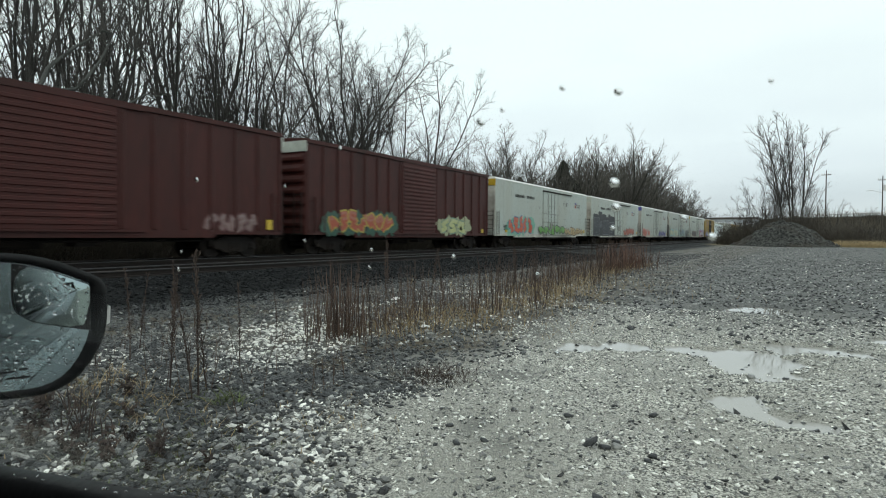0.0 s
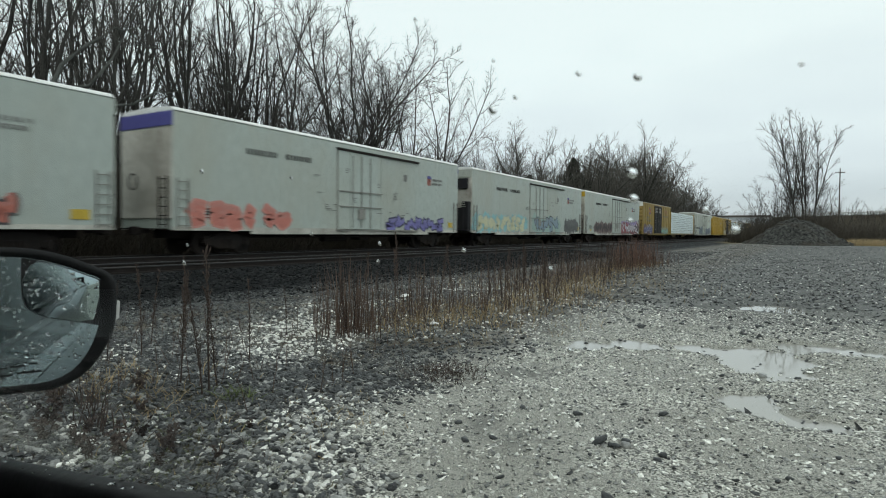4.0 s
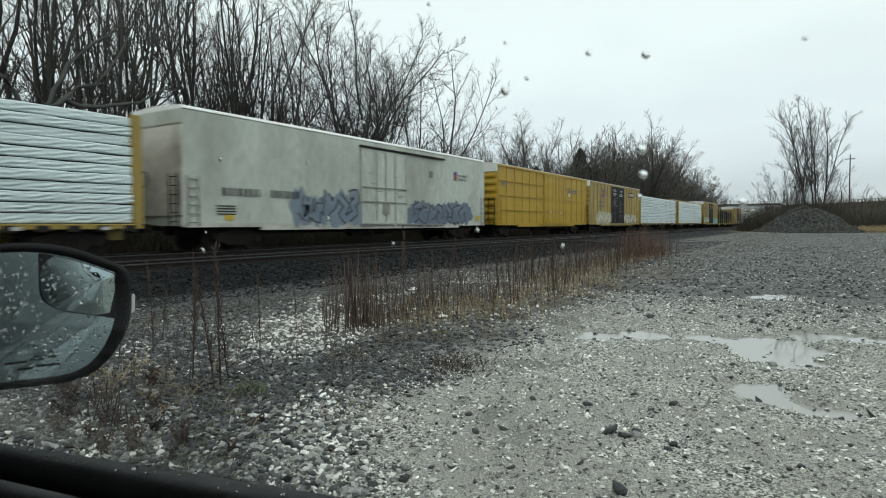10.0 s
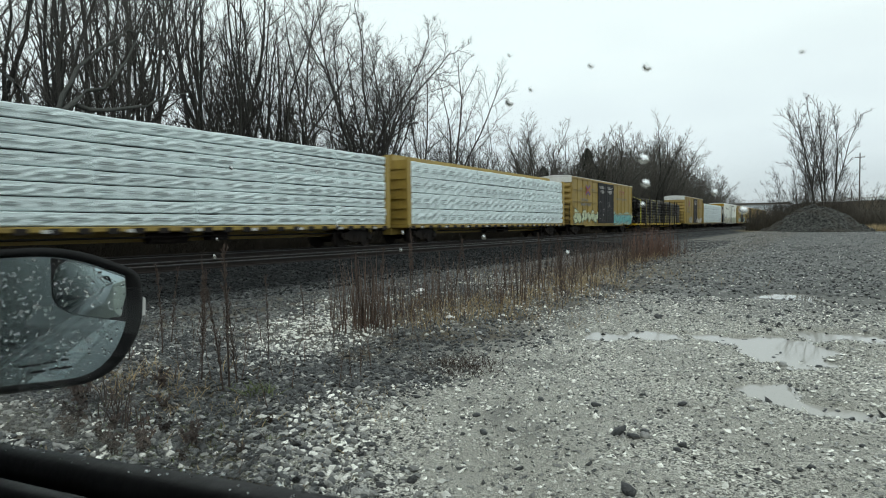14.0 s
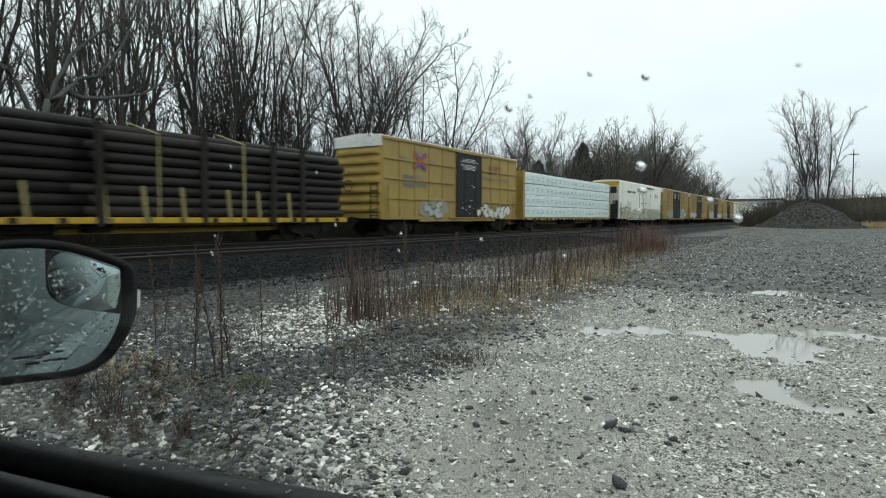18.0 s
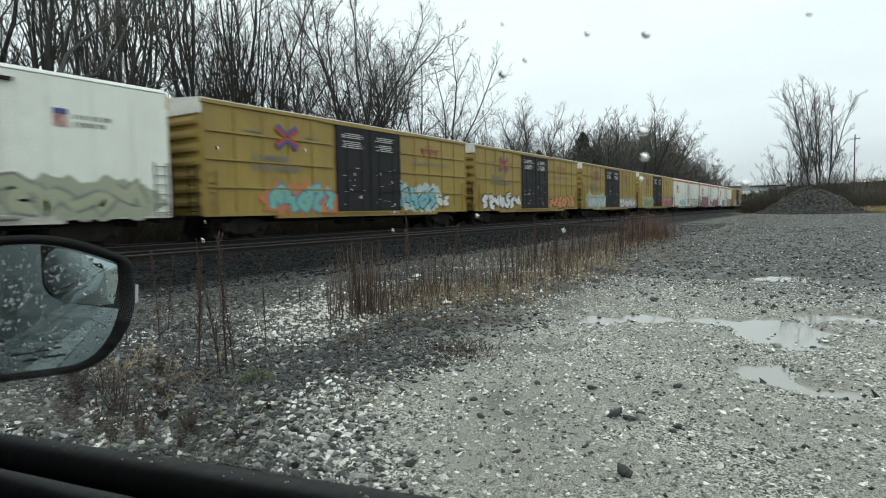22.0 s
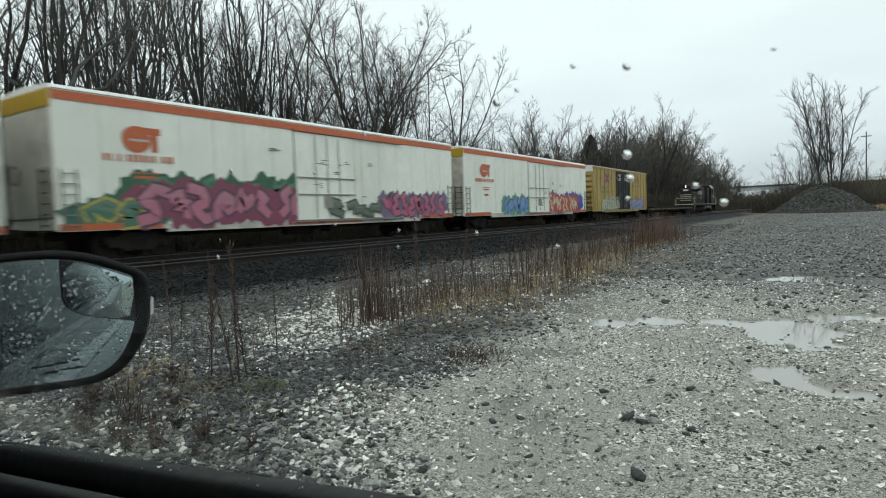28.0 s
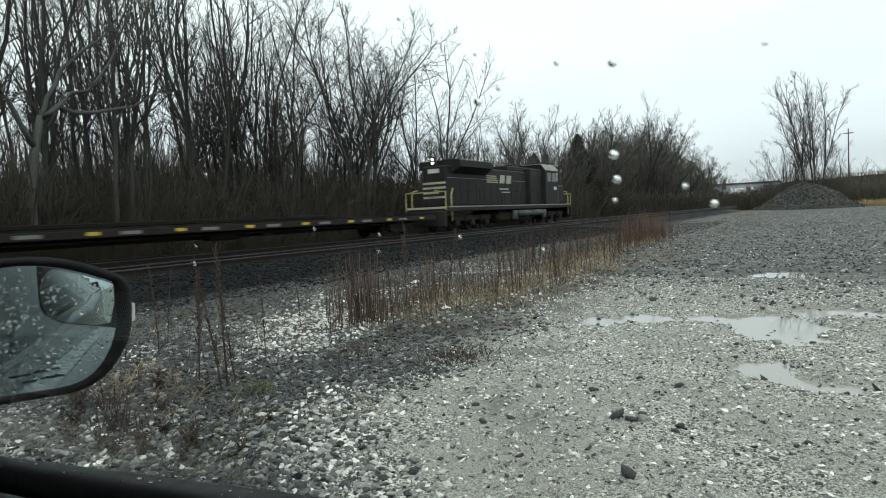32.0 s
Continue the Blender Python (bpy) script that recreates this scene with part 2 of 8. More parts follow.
M_BLOCKER = mat("black_light_blocker", (0.006, 0.006, 0.006), (0.008, 0.008, 0.008), 0.9, 10.0, 0.0, spec=0.1)
M_BRUSH = mat("brown_winter_brush", (0.054, 0.046, 0.034), (0.037, 0.032, 0.024), 0.9, 4.0, 0.0, stain=(0.055, 0.045, 0.026), amount=0.5, per_island=0.35)
M_NEEDLE = mat("dark_conifer_needles", (0.014, 0.018, 0.013), (0.019, 0.023, 0.015), 0.95, 6.0, 0.0, per_island=0.3, spec=0.05)
M_STALK = mat("dead_weed_stalk", (0.100, 0.064, 0.045), (0.070, 0.046, 0.033), 0.8, 6.0, 0.0, per_island=0.35)
M_DARKSTALK = mat("wet_dark_weed_stalk", (0.052, 0.033, 0.024), (0.032, 0.021, 0.016), 0.8, 6.0, 0.0, random_shade=0.3)
M_STRAW = mat("pale_dry_grass", (0.36, 0.28, 0.15), (0.28, 0.20, 0.10), 0.8, 6.0, 0.0, per_island=0.3)
M_GREEN = mat("green_weed_leaf", (0.11, 0.14, 0.045), (0.085, 0.11, 0.035), 0.6, 6.0, 0.0, per_island=0.3)
M_OLIVE = mat("olive_moss_and_weeds", (0.105, 0.088, 0.042), (0.070, 0.066, 0.030), 0.9, 3.0, 0.0, stain=(0.055, 0.038, 0.022), amount=0.7, per_island=0.4, spec=0.1)
M_STONE = mat("grey_limestone", (0.23, 0.235, 0.222), (0.155, 0.158, 0.150), 0.45, 14.0, 0.35, stain=(0.40, 0.40, 0.36), amount=0.8, per_island=0.5)
M_STONED = mat("dark_wet_ballast", (0.024, 0.027, 0.028), (0.045, 0.048, 0.049), 0.40, 14.0, 0.35, stain=(0.085, 0.087, 0.083), amount=0.55, per_island=0.65, spec=0.4)
M_BALLAST = mat("dark_track_ballast", (0.012, 0.013, 0.014), (0.019, 0.020, 0.021), 0.75, 9.0, 0.2, stain=(0.05, 0.052, 0.052), amount=0.5, per_island=0.7, spec=0.06)
M_STONEW = mat("pale_limestone", (0.80, 0.80, 0.745), (0.62, 0.62, 0.57), 0.5, 14.0, 0.35, stain=(0.34, 0.33, 0.31), amount=0.5, per_island=0.35)
M_WATER = glassy("puddle_water", (0.33, 0.325, 0.295), 0.02, 1.33, 0.0)
M_CARBLK = mat("black_car_trim", (0.0085, 0.009, 0.0095), (0.012, 0.0125, 0.013), 0.6, 20.0, 0.06, spec=0.2)
M_RUBBER = mat("wet_black_rubber", (0.010, 0.010, 0.011), (0.014, 0.014, 0.015), 0.45, 20.0, 0.05, spec=0.3)
M_CARPAINT = mat("dark_grey_car_paint", (0.03, 0.034, 0.04), (0.034, 0.038, 0.044), 0.25, 10.0, 0.0, coat=0.6)
M_TRIM = mat("grey_door_trim_plastic", (0.42, 0.46, 0.47), (0.47, 0.51, 0.52), 0.7, 30.0, 0.1, spec=0.3)
M_MIRROR = glassy("mirror_silver", (0.41, 0.50, 0.50), 0.02, 1.45, 0.0, 1.0)
M_DROP = glassy("rain_drop_water", (1, 1, 1), 0.0, 1.33, 1.0)
M_PANE = glassy("window_glass", (1, 1, 1), 0.0, 1.12, 1.0)
M_TINT = glassy("dark_window_glass", (0.02, 0.024, 0.026), 0.05, 1.45, 0.0)
M_GIRD = mat("pale_girder_paint", (0.5, 0.54, 0.57), (0.44, 0.48, 0.5), 0.6, 1.0, 0.05)
M_CONC = mat("weathered_concrete", (0.42, 0.43, 0.43), (0.36, 0.36, 0.35), 0.8, 1.0, 0.1, stain=(0.2, 0.2, 0.19), amount=0.5)
M_POLE = mat("weathered_pole_wood", (0.10, 0.085, 0.07), (0.07, 0.06, 0.05), 0.8, 3.0, 0.2, stretch=(3, 3, 0.3))
M_TRASH = mat("white_plastic_litter", (0.80, 0.80, 0.78), (0.7, 0.7, 0.68), 0.35, 20.0, 0.05)


# ---------- mesh helpers ----------
class MB:
    """Collects vertices and faces of one mesh."""

    def __init__(self):
        self.v, self.f = [], []

    def add(self, verts, faces):
        o = len(self.v)
        self.v += [tuple(p) for p in verts]
        self.f += [tuple(i + o for i in q) for q in faces]
        return self

    def box(self, x0, x1, y0, y1, z0, z1, c=0.0):
        """A box, with its edges along y and z chamfered by c."""
        if c <= 0:
            v = [(x, y, z) for x in (x0, x1) for y in (y0, y1) for z in (z0, z1)]
            return self.add(v, [(0, 1, 3, 2), (4, 6, 7, 5), (0, 4, 5, 1), (2, 3, 7, 6), (0, 2, 6, 4), (1, 5, 7, 3)])
        ring = [(x0 + c, z0), (x1 - c, z0), (x1, z0 + c), (x1, z1 - c), (x1 - c, z1), (x0 + c, z1), (x0, z1 - c), (x0, z0 + c)]
        rows = []
        for y, s in ((y0, c), (y0 + c, 0), (y1 - c, 0), (y1, c)):
            cx, cz, hx, hz = (x0 + x1) / 2, (z0 + z1) / 2, (x1 - x0) / 2, (z1 - z0) / 2
            rows.append([(cx + (x - cx) * (1 - s / hx), y, cz + (z - cz) * (1 - s / hz)) for x, z in ring])
        return self.loft(rows, True)

    def loft(self, rows, caps=False, closed=True):
        n = len(rows[0])
        v = [p for r in rows for p in r]
        f = []
        for i in range(len(rows) - 1):
            for j in range(n if closed else n - 1):
                a, b = i * n + j, i * n + (j + 1) % n
                f.append((a, b, b + n, a + n))
        if caps:
            f.append(tuple(reversed(range(n))))
            f.append(tuple((len(rows) - 1) * n + j for j in range(n)))
        return self.add(v, f)

    def tube(self, pts, radii, n=6, caps=True):
        rows = []
        for i, p in enumerate(pts):
            p = Vector(p)
            d = Vector(pts[min(i + 1, len(pts) - 1)]) - Vector(pts[max(i - 1, 0)])
            d = d.normalized() if d.length > 1e-9 else Vector((0, 0, 1))
            a = d.orthogonal().normalized() if abs(d.z) < 0.9 else (Vector((1, 0, 0)) - d * d.x).normalized()
            b = d.cross(a)
            r = radii[i] if hasattr(radii, "__len__") else radii
            rows.append([tuple(p + (a * math.cos(t) + b * math.sin(t)) * r) for t in [2 * math.pi * j / n for j in range(n)]])
        return self.loft(rows, caps)

    def cyl(self, a, b, r, n=12):
        return self.tube([a, b], r, n)

    def mesh(self, name, smooth=False):
        me = bpy.data.meshes.new(name)
        me.from_pydata(self.v, [], self.f)
        if smooth:
            me.shade_smooth()
        return me


def part(name, mb, material, parent, label="", smooth=False):
    me = mb.mesh(name, smooth) if isinstance(mb, MB) else mb
    if not me.materials:
        me.materials.append(material)
    ob = new(name, me)
    ob.parent = parent
    if label:
        tagged(ob, label)
    return ob


def thing(name, label, category, m=None, group="", kind=""):
    ob = new(name)
    ob.empty_display_size = 0.3
    if m is not None:
        ob.matrix_world = m
    return tagged(ob, label, category, group, kind)


def solid(name, mb, material, label="", category="", kind="", group="", smooth=False):
    me = mb.mesh(name, smooth) if isinstance(mb, MB) else mb
    if not me.materials:
        me.materials.append(material)
    return tagged(new(name, me), label, category, group, kind)


def big_mesh(name, verts, faces, facets=False):
    """A mesh from numpy arrays of vertices and equal-sized faces."""
    me = bpy.data.meshes.new(name)
    k = faces.shape[1]
    me.vertices.add(len(verts))
    me.vertices.foreach_set("co", verts.astype(np.float32).ravel())
    me.loops.add(faces.size)
    me.loops.foreach_set("vertex_index", faces.astype(np.int32).ravel())
    me.polygons.add(len(faces))
    me.polygons.foreach_set("loop_start", np.arange(0, faces.size, k, dtype=np.int32))
    if facets:
        me.polygons.foreach_set("use_smooth", np.zeros(len(faces), bool))
    me.update(calc_edges=True)
    return me


RAIL = 0.36          # top of the rails over the lot
NEAR_TRACK = -15.3   # centre of the empty track
FAR_TRACK = -20.0    # centre of the track with the train


# ---------- ground ----------
PUDDLES = [(-2.2, 7.05, 0.30, 0.32), (-1.75, 7.35, 0.32, 0.34), (-1.1, 7.55, 0.26, 0.26), (-0.34, 7.4, 0.48, 0.92), (0.35, 8.3, 0.55, 0.34), (-0.32, 5.42, 0.22, 0.38),
           (0.14, 4.97, 0.26, 0.18), (-0.5, 12.4, 0.6, 0.6), (-2.1, 20.0, 0.45, 0.6), (1.4, 9.4, 0.5, 0.4)]
WATER_LEVEL = -0.026


def smooth_step(a, b, x):
    t = np.clip((x - a) / (b - a), 0, 1)
    return t * t * (3 - 2 * t)


def waves(x, y, s):
    """Cheap smooth relief between -1 and 1."""
    return (np.sin(x * s + 1.7 * np.sin(y * s * 0.7 + 1)) + np.sin(y * s * 1.13 + 1.3 * np.sin(x * s * 0.9 + 2)) + np.sin((x + y) * s * 0.6 + 4)) / 3


def ground_height(x, y):
    h = 0.012 * waves(x, y, 2.1) + 0.007 * waves(x, y, 7.3) + 0.005
    bed = smooth_step(-9.4, -12.9, x) * (1 - smooth_step(-22.4, -24.4, x))
    h = h * (1 - bed) + bed * (RAIL - 0.17) + 0.01 * waves(x, y, 11) * bed
    h = h - 0.25 * smooth_step(-22.6, -24.4, x) + 0.25 * smooth_step(-24.6, -30, x) + 0.5 * smooth_step(-28, -60, x)
    h = h + 0.07 * smooth_step(-3.0, -5.0, x) * (1 - smooth_step(-8.0, -9.6, x)) * (1 + 0.5 * waves(x, y, 1.1))
    for cx, cy, rx, ry in PUDDLES:
        d = ((x - cx) / rx) ** 2 + ((y - cy) / ry) ** 2 + 0.60 * waves(x, y, 5.0) + 0.55 * waves(x, y, 13.0) + 0.45 * waves(x, y, 27.0)
        h = h - 0.055 * (1 - smooth_step(0.25, 1.9, d))
    return h


def grid_lines(lo, hi, a, b, step, grow):
    inner = list(np.arange(a, b, step))
    out, s, v = [], step, b
    while v < hi:
        out.append(v)
        s *= grow
        v += s
    left, s, v = [], step, a
    while v > lo:
        s *= grow
        v -= s
        left.append(v)
    return np.array(left[::-1] + inner + out + [hi])


gx, gy = grid_lines(-2600, 2600, -13.2, 3.2, 0.07, 1.14), grid_lines(-2600, 2600, 0.8, 15, 0.07, 1.12)
GX, GY = np.meshgrid(gx, gy)
GZ = ground_height(GX, GY)
nx, ny = len(gx), len(gy)
ii = (np.arange(ny - 1)[:, None] * nx + np.arange(nx - 1)[None, :]).ravel()
ground_me = big_mesh("ground", np.stack([GX.ravel(), GY.ravel(), GZ.ravel()], 1), np.stack([ii, ii + 1, ii + 1 + nx, ii + nx], 1))
ground_me.shade_smooth()


def ground_material():
    m = bpy.data.materials.new("gravel_lot_and_ballast")
    m.use_nodes = True
    n, l = m.node_tree.nodes, m.node_tree.links
    p = n["Principled BSDF"]
    geo = n.new("ShaderNodeNewGeometry")
    sep = n.new("ShaderNodeSeparateXYZ")
    l.new(geo.outputs["Position"], sep.inputs[0])

    def noise_of(scale, detail=6, rough=0.6):
        t = n.new("ShaderNodeTexNoise")
        t.inputs["Scale"].default_value, t.inputs["Detail"].default_value, t.inputs["Roughness"].default_value = scale, detail, rough
        l.new(geo.outputs["Position"], t.inputs["Vector"])
        return t.outputs[0]

    def ramp(src, p0, p1, c0, c1):
        r = n.new("ShaderNodeValToRGB")
        r.color_ramp.elements[0].position, r.color_ramp.elements[1].position = p0, p1
        r.color_ramp.elements[0].color, r.color_ramp.elements[1].color = (*c0, 1), (*c1, 1)
        l.new(src, r.inputs[0])
        return r.outputs[0]

    def mix(f, a, b):
        x = n.new("ShaderNodeMix")
        x.data_type = "RGBA"
        l.new(f, x.inputs[0])
        l.new(a, x.inputs[6])
        l.new(b, x.inputs[7])
        return x.outputs[2]

    def rng(src, a, b):
        r = n.new("ShaderNodeMapRange")
        r.interpolation_type = "SMOOTHSTEP"
        r.inputs[1].default_value, r.inputs[2].default_value = a, b
        l.new(src, r.inputs[0])
        return r.outputs[0]

    def math_node(op, a, b):
        t = n.new("ShaderNodeMath")
        t.operation = op
        for i, s in enumerate((a, b)):
            if isinstance(s, (int, float)):
                t.inputs[i].default_value = s
            else:
                l.new(s, t.inputs[i])
        return t.outputs[0]

    vor = n.new("ShaderNodeTexVoronoi")
    vor.inputs["Scale"].default_value = 95
    l.new(geo.outputs["Position"], vor.inputs["Vector"])
    vor2 = n.new("ShaderNodeTexVoronoi")
    vor2.inputs["Scale"].default_value = 15
    l.new(geo.outputs["Position"], vor2.inputs["Vector"])
    bw = n.new("ShaderNodeRGBToBW")
    l.new(vor.outputs["Color"], bw.inputs[0])
    bw2 = n.new("ShaderNodeRGBToBW")
    l.new(vor2.outputs["Color"], bw2.inputs[0])
    pale = ramp(bw.outputs[0], 0.27, 0.74, (0.045, 0.044, 0.038), (0.60, 0.595, 0.53))
    fine = ramp(noise_of(150, 3, 0.7), 0.41, 0.60, (0.060, 0.059, 0.050), (0.52, 0.515, 0.455))
    pale = mix(rng(noise_of(0.9), 0.4, 0.6), pale, fine)
    dark = ramp(bw2.outputs[0], 0.2, 0.85, (0.016, 0.018, 0.019), (0.105, 0.110, 0.108))
    # the lot turns to darker, coarser gravel further off
    far = rng(math_node("ADD", sep.outputs[1], math_node("MULTIPLY", noise_of(0.35), 9.0)), 12.2, 17.5)
    far = math_node("MULTIPLY", far, 0.9)
    mottle = rng(noise_of(1.4, 8, 0.75), 0.35, 0.68)
    dark = mix(mottle, dark, ramp(noise_of(9.0, 6, 0.8), 0.35, 0.65, (0.012, 0.014, 0.014), (0.145, 0.150, 0.142)))
    patches = math_node("MULTIPLY", rng(noise_of(0.7, 5), 0.56, 0.66), 0.55)
    lot = mix(math_node("MAXIMUM", far, patches), pale, dark)
    # weedy strip between the lot and the tracks
    edge = math_node("ADD", sep.outputs[0], math_node("MULTIPLY", noise_of(1.2), 1.6))
    strip_c = mix(rng(noise_of(1.6, 5), 0.42, 0.6), ramp(bw2.outputs[0], 0.2, 0.85, (0.03, 0.03, 0.028), (0.15, 0.15, 0.135)),
                  ramp(noise_of(14), 0.3, 0.7, (0.04, 0.032, 0.022), (0.085, 0.068, 0.042)))
    lot = mix(rng(edge, -1.5, -2.8), lot, strip_c)
    ballast = ramp(bw2.outputs[0], 0.1, 0.9, (0.005, 0.006, 0.007), (0.020, 0.021, 0.021))
    lot = mix(rng(edge, -7.9, -9.2), lot, ballast)
    earth = ramp(noise_of(3.0), 0.3, 0.7, (0.020, 0.016, 0.011), (0.042, 0.033, 0.021))
    lot = mix(rng(sep.outputs[0], -22.8, -23.8), lot, earth)
    grass = ramp(noise_of(0.5), 0.35, 0.65, (0.17, 0.13, 0.065), (0.11, 0.10, 0.05))
    wild = math_node("MULTIPLY", rng(sep.outputs[1], 92, 104), rng(sep.outputs[0], -13, -10))
    lot = mix(wild, lot, grass)
    l.new(lot, p.inputs["Base Color"])
    gloss = n.new("ShaderNodeMapRange")
    gloss.inputs[1].default_value, gloss.inputs[2].default_value, gloss.inputs[3].default_value, gloss.inputs[4].default_value = -10.5, -7.5, 0.03, 0.32
    l.new(sep.outputs[0], gloss.inputs[0])
    l.new(gloss.outputs[0], p.inputs["Specular IOR Level"])
    wet = n.new("ShaderNodeMapRange")
    wet.inputs[1].default_value, wet.inputs[2].default_value = 0.35, 0.65
    wet.inputs[3].default_value, wet.inputs[4].default_value = 0.5, 0.85
    l.new(noise_of(1.1), wet.inputs[0])
    l.new(wet.outputs[0], p.inputs["Roughness"])
    bp = n.new("ShaderNodeBump")
    bp.inputs["Strength"].default_value, bp.inputs["Distance"].default_value = 0.6, 0.012
    hs = math_node("ADD", math_node("MULTIPLY", vor.outputs["Distance"], -0.8), math_node("MULTIPLY", vor2.outputs["Distance"], -0.8))
    l.new(math_node("ADD", hs, noise_of(40)), bp.inputs["Height"])
    l.new(bp.outputs[0], p.inputs["Normal"])
    return m


M_GROUND = ground_material()
solid("ground", ground_me, M_GROUND, "wet gravel lot and dark ballast bed", "ground", "structure")
mb = MB()
mb.add([(-3.4, 3.6, WATER_LEVEL), (3.4, 3.6, WATER_LEVEL), (3.4, 20.5, WATER_LEVEL), (-3.4, 20.5, WATER_LEVEL)], [(0, 1, 2, 3)])
solid("puddle_water", mb, M_WATER, "shallow rain puddles reflecting the grey sky", "puddle", "structure")

# gravel mound at the end of the lot
mb = MB()
rows = []
for i in range(47):
    f = i / 46
    ring = []
    for j in range(150):
        a = 2 * math.pi * j / 150
        r = f * (1 + 0.10 * noise.noise((math.cos(a) * 1.3, math.sin(a) * 1.3, 3.1)))
        ca, sa = math.cos(a), math.sin(a)
        z = 2.0 * (0.5 + 0.5 * math.cos(math.pi * f ** 0.9)) + 1.5 * (1 - f ** 2)
        z += 0.75 * math.exp(-((f - 0.52) / 0.16) ** 2 - ((a - 4.55) / 0.75) ** 2) - 0.35 * math.exp(-((f - 0.3) / 0.12) ** 2 - ((a - 4.9) / 0.8) ** 2)
        z += (0.55 * noise.noise((ca * f * 5, sa * f * 5, 7)) + 0.30 * noise.noise((ca * f * 15, sa * f * 15, 2)) + 0.16 * noise.noise((ca * f * 42, sa * f * 42, 5))) * (f < 0.97)
        ring.append((-1.35 + 7.1 * r * math.cos(a) - 0.1 * (1 - f), 97 + 7.0 * r * math.sin(a), z - 0.12 * f))
    rows.append(ring)
mb.loft(rows[::-1])
M_MOUND = mat("mound_gravel", (0.078, 0.080, 0.073), (0.012, 0.012, 0.012), 0.9, 0.55, 1.0, stain=(0.040, 0.030, 0.020), amount=0.85, spec=0.15)
solid("gravel_mound", mb, M_MOUND, "grey gravel heap with weeds at the lot's end", "gravel mound", smooth=True)


# ---------- tracks ----------
def rail_mesh(y0, y1, half):
    prof = [(-0.07, -0.17), (0.07, -0.17), (0.07, -0.155), (0.012, -0.135), (0.012, -0.045), (0.036, -0.035), (0.036, -0.012), (0.03, 0), (-0.03, 0),
            (-0.036, -0.012), (-0.036, -0.035), (-0.012, -0.045), (-0.012, -0.135), (-0.07, -0.155)]
    mb = MB()
    mb.loft([[(half + x, y, RAIL + z) for x, z in prof] for y in (y0, y1)], True)
    me = mb.mesh("rail")
    me.materials.append(M_RAILRUST)
    me.materials.append(M_STEEL)
    for pl in me.polygons:
        if pl.center.z > RAIL - 0.03:
            pl.material_index = 1
    return me


def rnd_box_tie():
    return MB().box(-1.3, 1.3, -0.115, 0.115, -0.09, 0.09, 0.015).mesh("tie")


tie_me = rnd_box_tie()
tie_me.materials.append(M_TIE)
for tx, label in ((NEAR_TRACK, "empty railway track with wet shiny rails"), (FAR_TRACK, "railway track carrying the freight train")):
    tr = thing("railway_track", label, "railway track", kind="structure")
    for side in (-0.755, 0.755):
        part("rail", rail_mesh(-120, 620, tx + side), M_STEEL, tr)


# ---------- running gear, shared by all the cars ----------
def wheelset_mesh(r=0.457):
    mb = MB()
    for s in (-1, 1):
        prof = [(s * 0.66, 0.10), (s * 0.665, r - 0.07), (s * 0.665, r + 0.025), (s * 0.695, r + 0.025), (s * 0.71, r), (s * 0.80, r - 0.008), (s * 0.80, r - 0.07), (s * 0.765, r - 0.09), (s * 0.765, 0.13), (s * 0.80, 0.10)]
        rows = [[(x, q * math.cos(a), q * math.sin(a)) for a in [2 * math.pi * j / 20 for j in range(20)]] for x, q in prof]
        mb.loft(rows, True)
        for j in range(4):
            a = j * math.pi / 2
            mb.box(s * 0.77 - 0.012, s * 0.77 + 0.012, 0.25 * math.cos(a) - 0.05, 0.25 * math.cos(a) + 0.05, 0.25 * math.sin(a) - 0.05, 0.25 * math.sin(a) + 0.05)
    mb.cyl((-0.95, 0, 0), (0.95, 0, 0), 0.085, 10)
    return mb.mesh("wheelset")


def side_frame(mb, x, base, r=0.457):
    s = 1 if x > 0 else -1
    prof = [(-base / 2 - 0.22, r + 0.02), (-base / 2 - 0.2, r + 0.2), (-base / 2 + 0.15, r + 0.22), (-0.45, r + 0.36), (0.45, r + 0.36), (base / 2 - 0.15, r + 0.22),
            (base / 2 + 0.2, r + 0.2), (base / 2 + 0.22, r + 0.02), (base / 2 - 0.15, r - 0.06), (0.42, r - 0.24), (-0.42, r - 0.24), (-base / 2 + 0.15, r - 0.06)]
    mb.loft([[(x - 0.07, y, z) for y, z in prof], [(x + 0.07, y, z) for y, z in prof]], True)
    for k in (-0.18, 0, 0.18):
        mb.cyl((x + s * 0.09, k, r - 0.2), (x + s * 0.09, k, r + 0.12), 0.075, 8)
    for k in (-base / 2, base / 2):
        mb.cyl((x, k, r), (x + s * 0.14, k, r), 0.13, 10)


def truck_mesh(base=1.78):
    mb = MB()
    side_frame(mb, 0.98, base)
    side_frame(mb, -0.98, base)
    mb.box(-1.0, 1.0, -0.22, 0.22, 0.42, 0.72, 0.04)
    return mb.mesh("truck")


WHEELSET, TRUCK = wheelset_mesh(), truck_mesh()
WHEELSET.materials.append(M_UNDER)
TRUCK.materials.append(M_UNDER)
COUPLER = MB().box(-0.09, 0.09, 0, 0.55, 0.78, 0.98, 0.02).box(-0.17, 0.17, 0.45, 0.72, 0.72, 1.02, 0.03).mesh("coupler")
COUPLER.materials.append(M_UNDER)
WHEELS = []


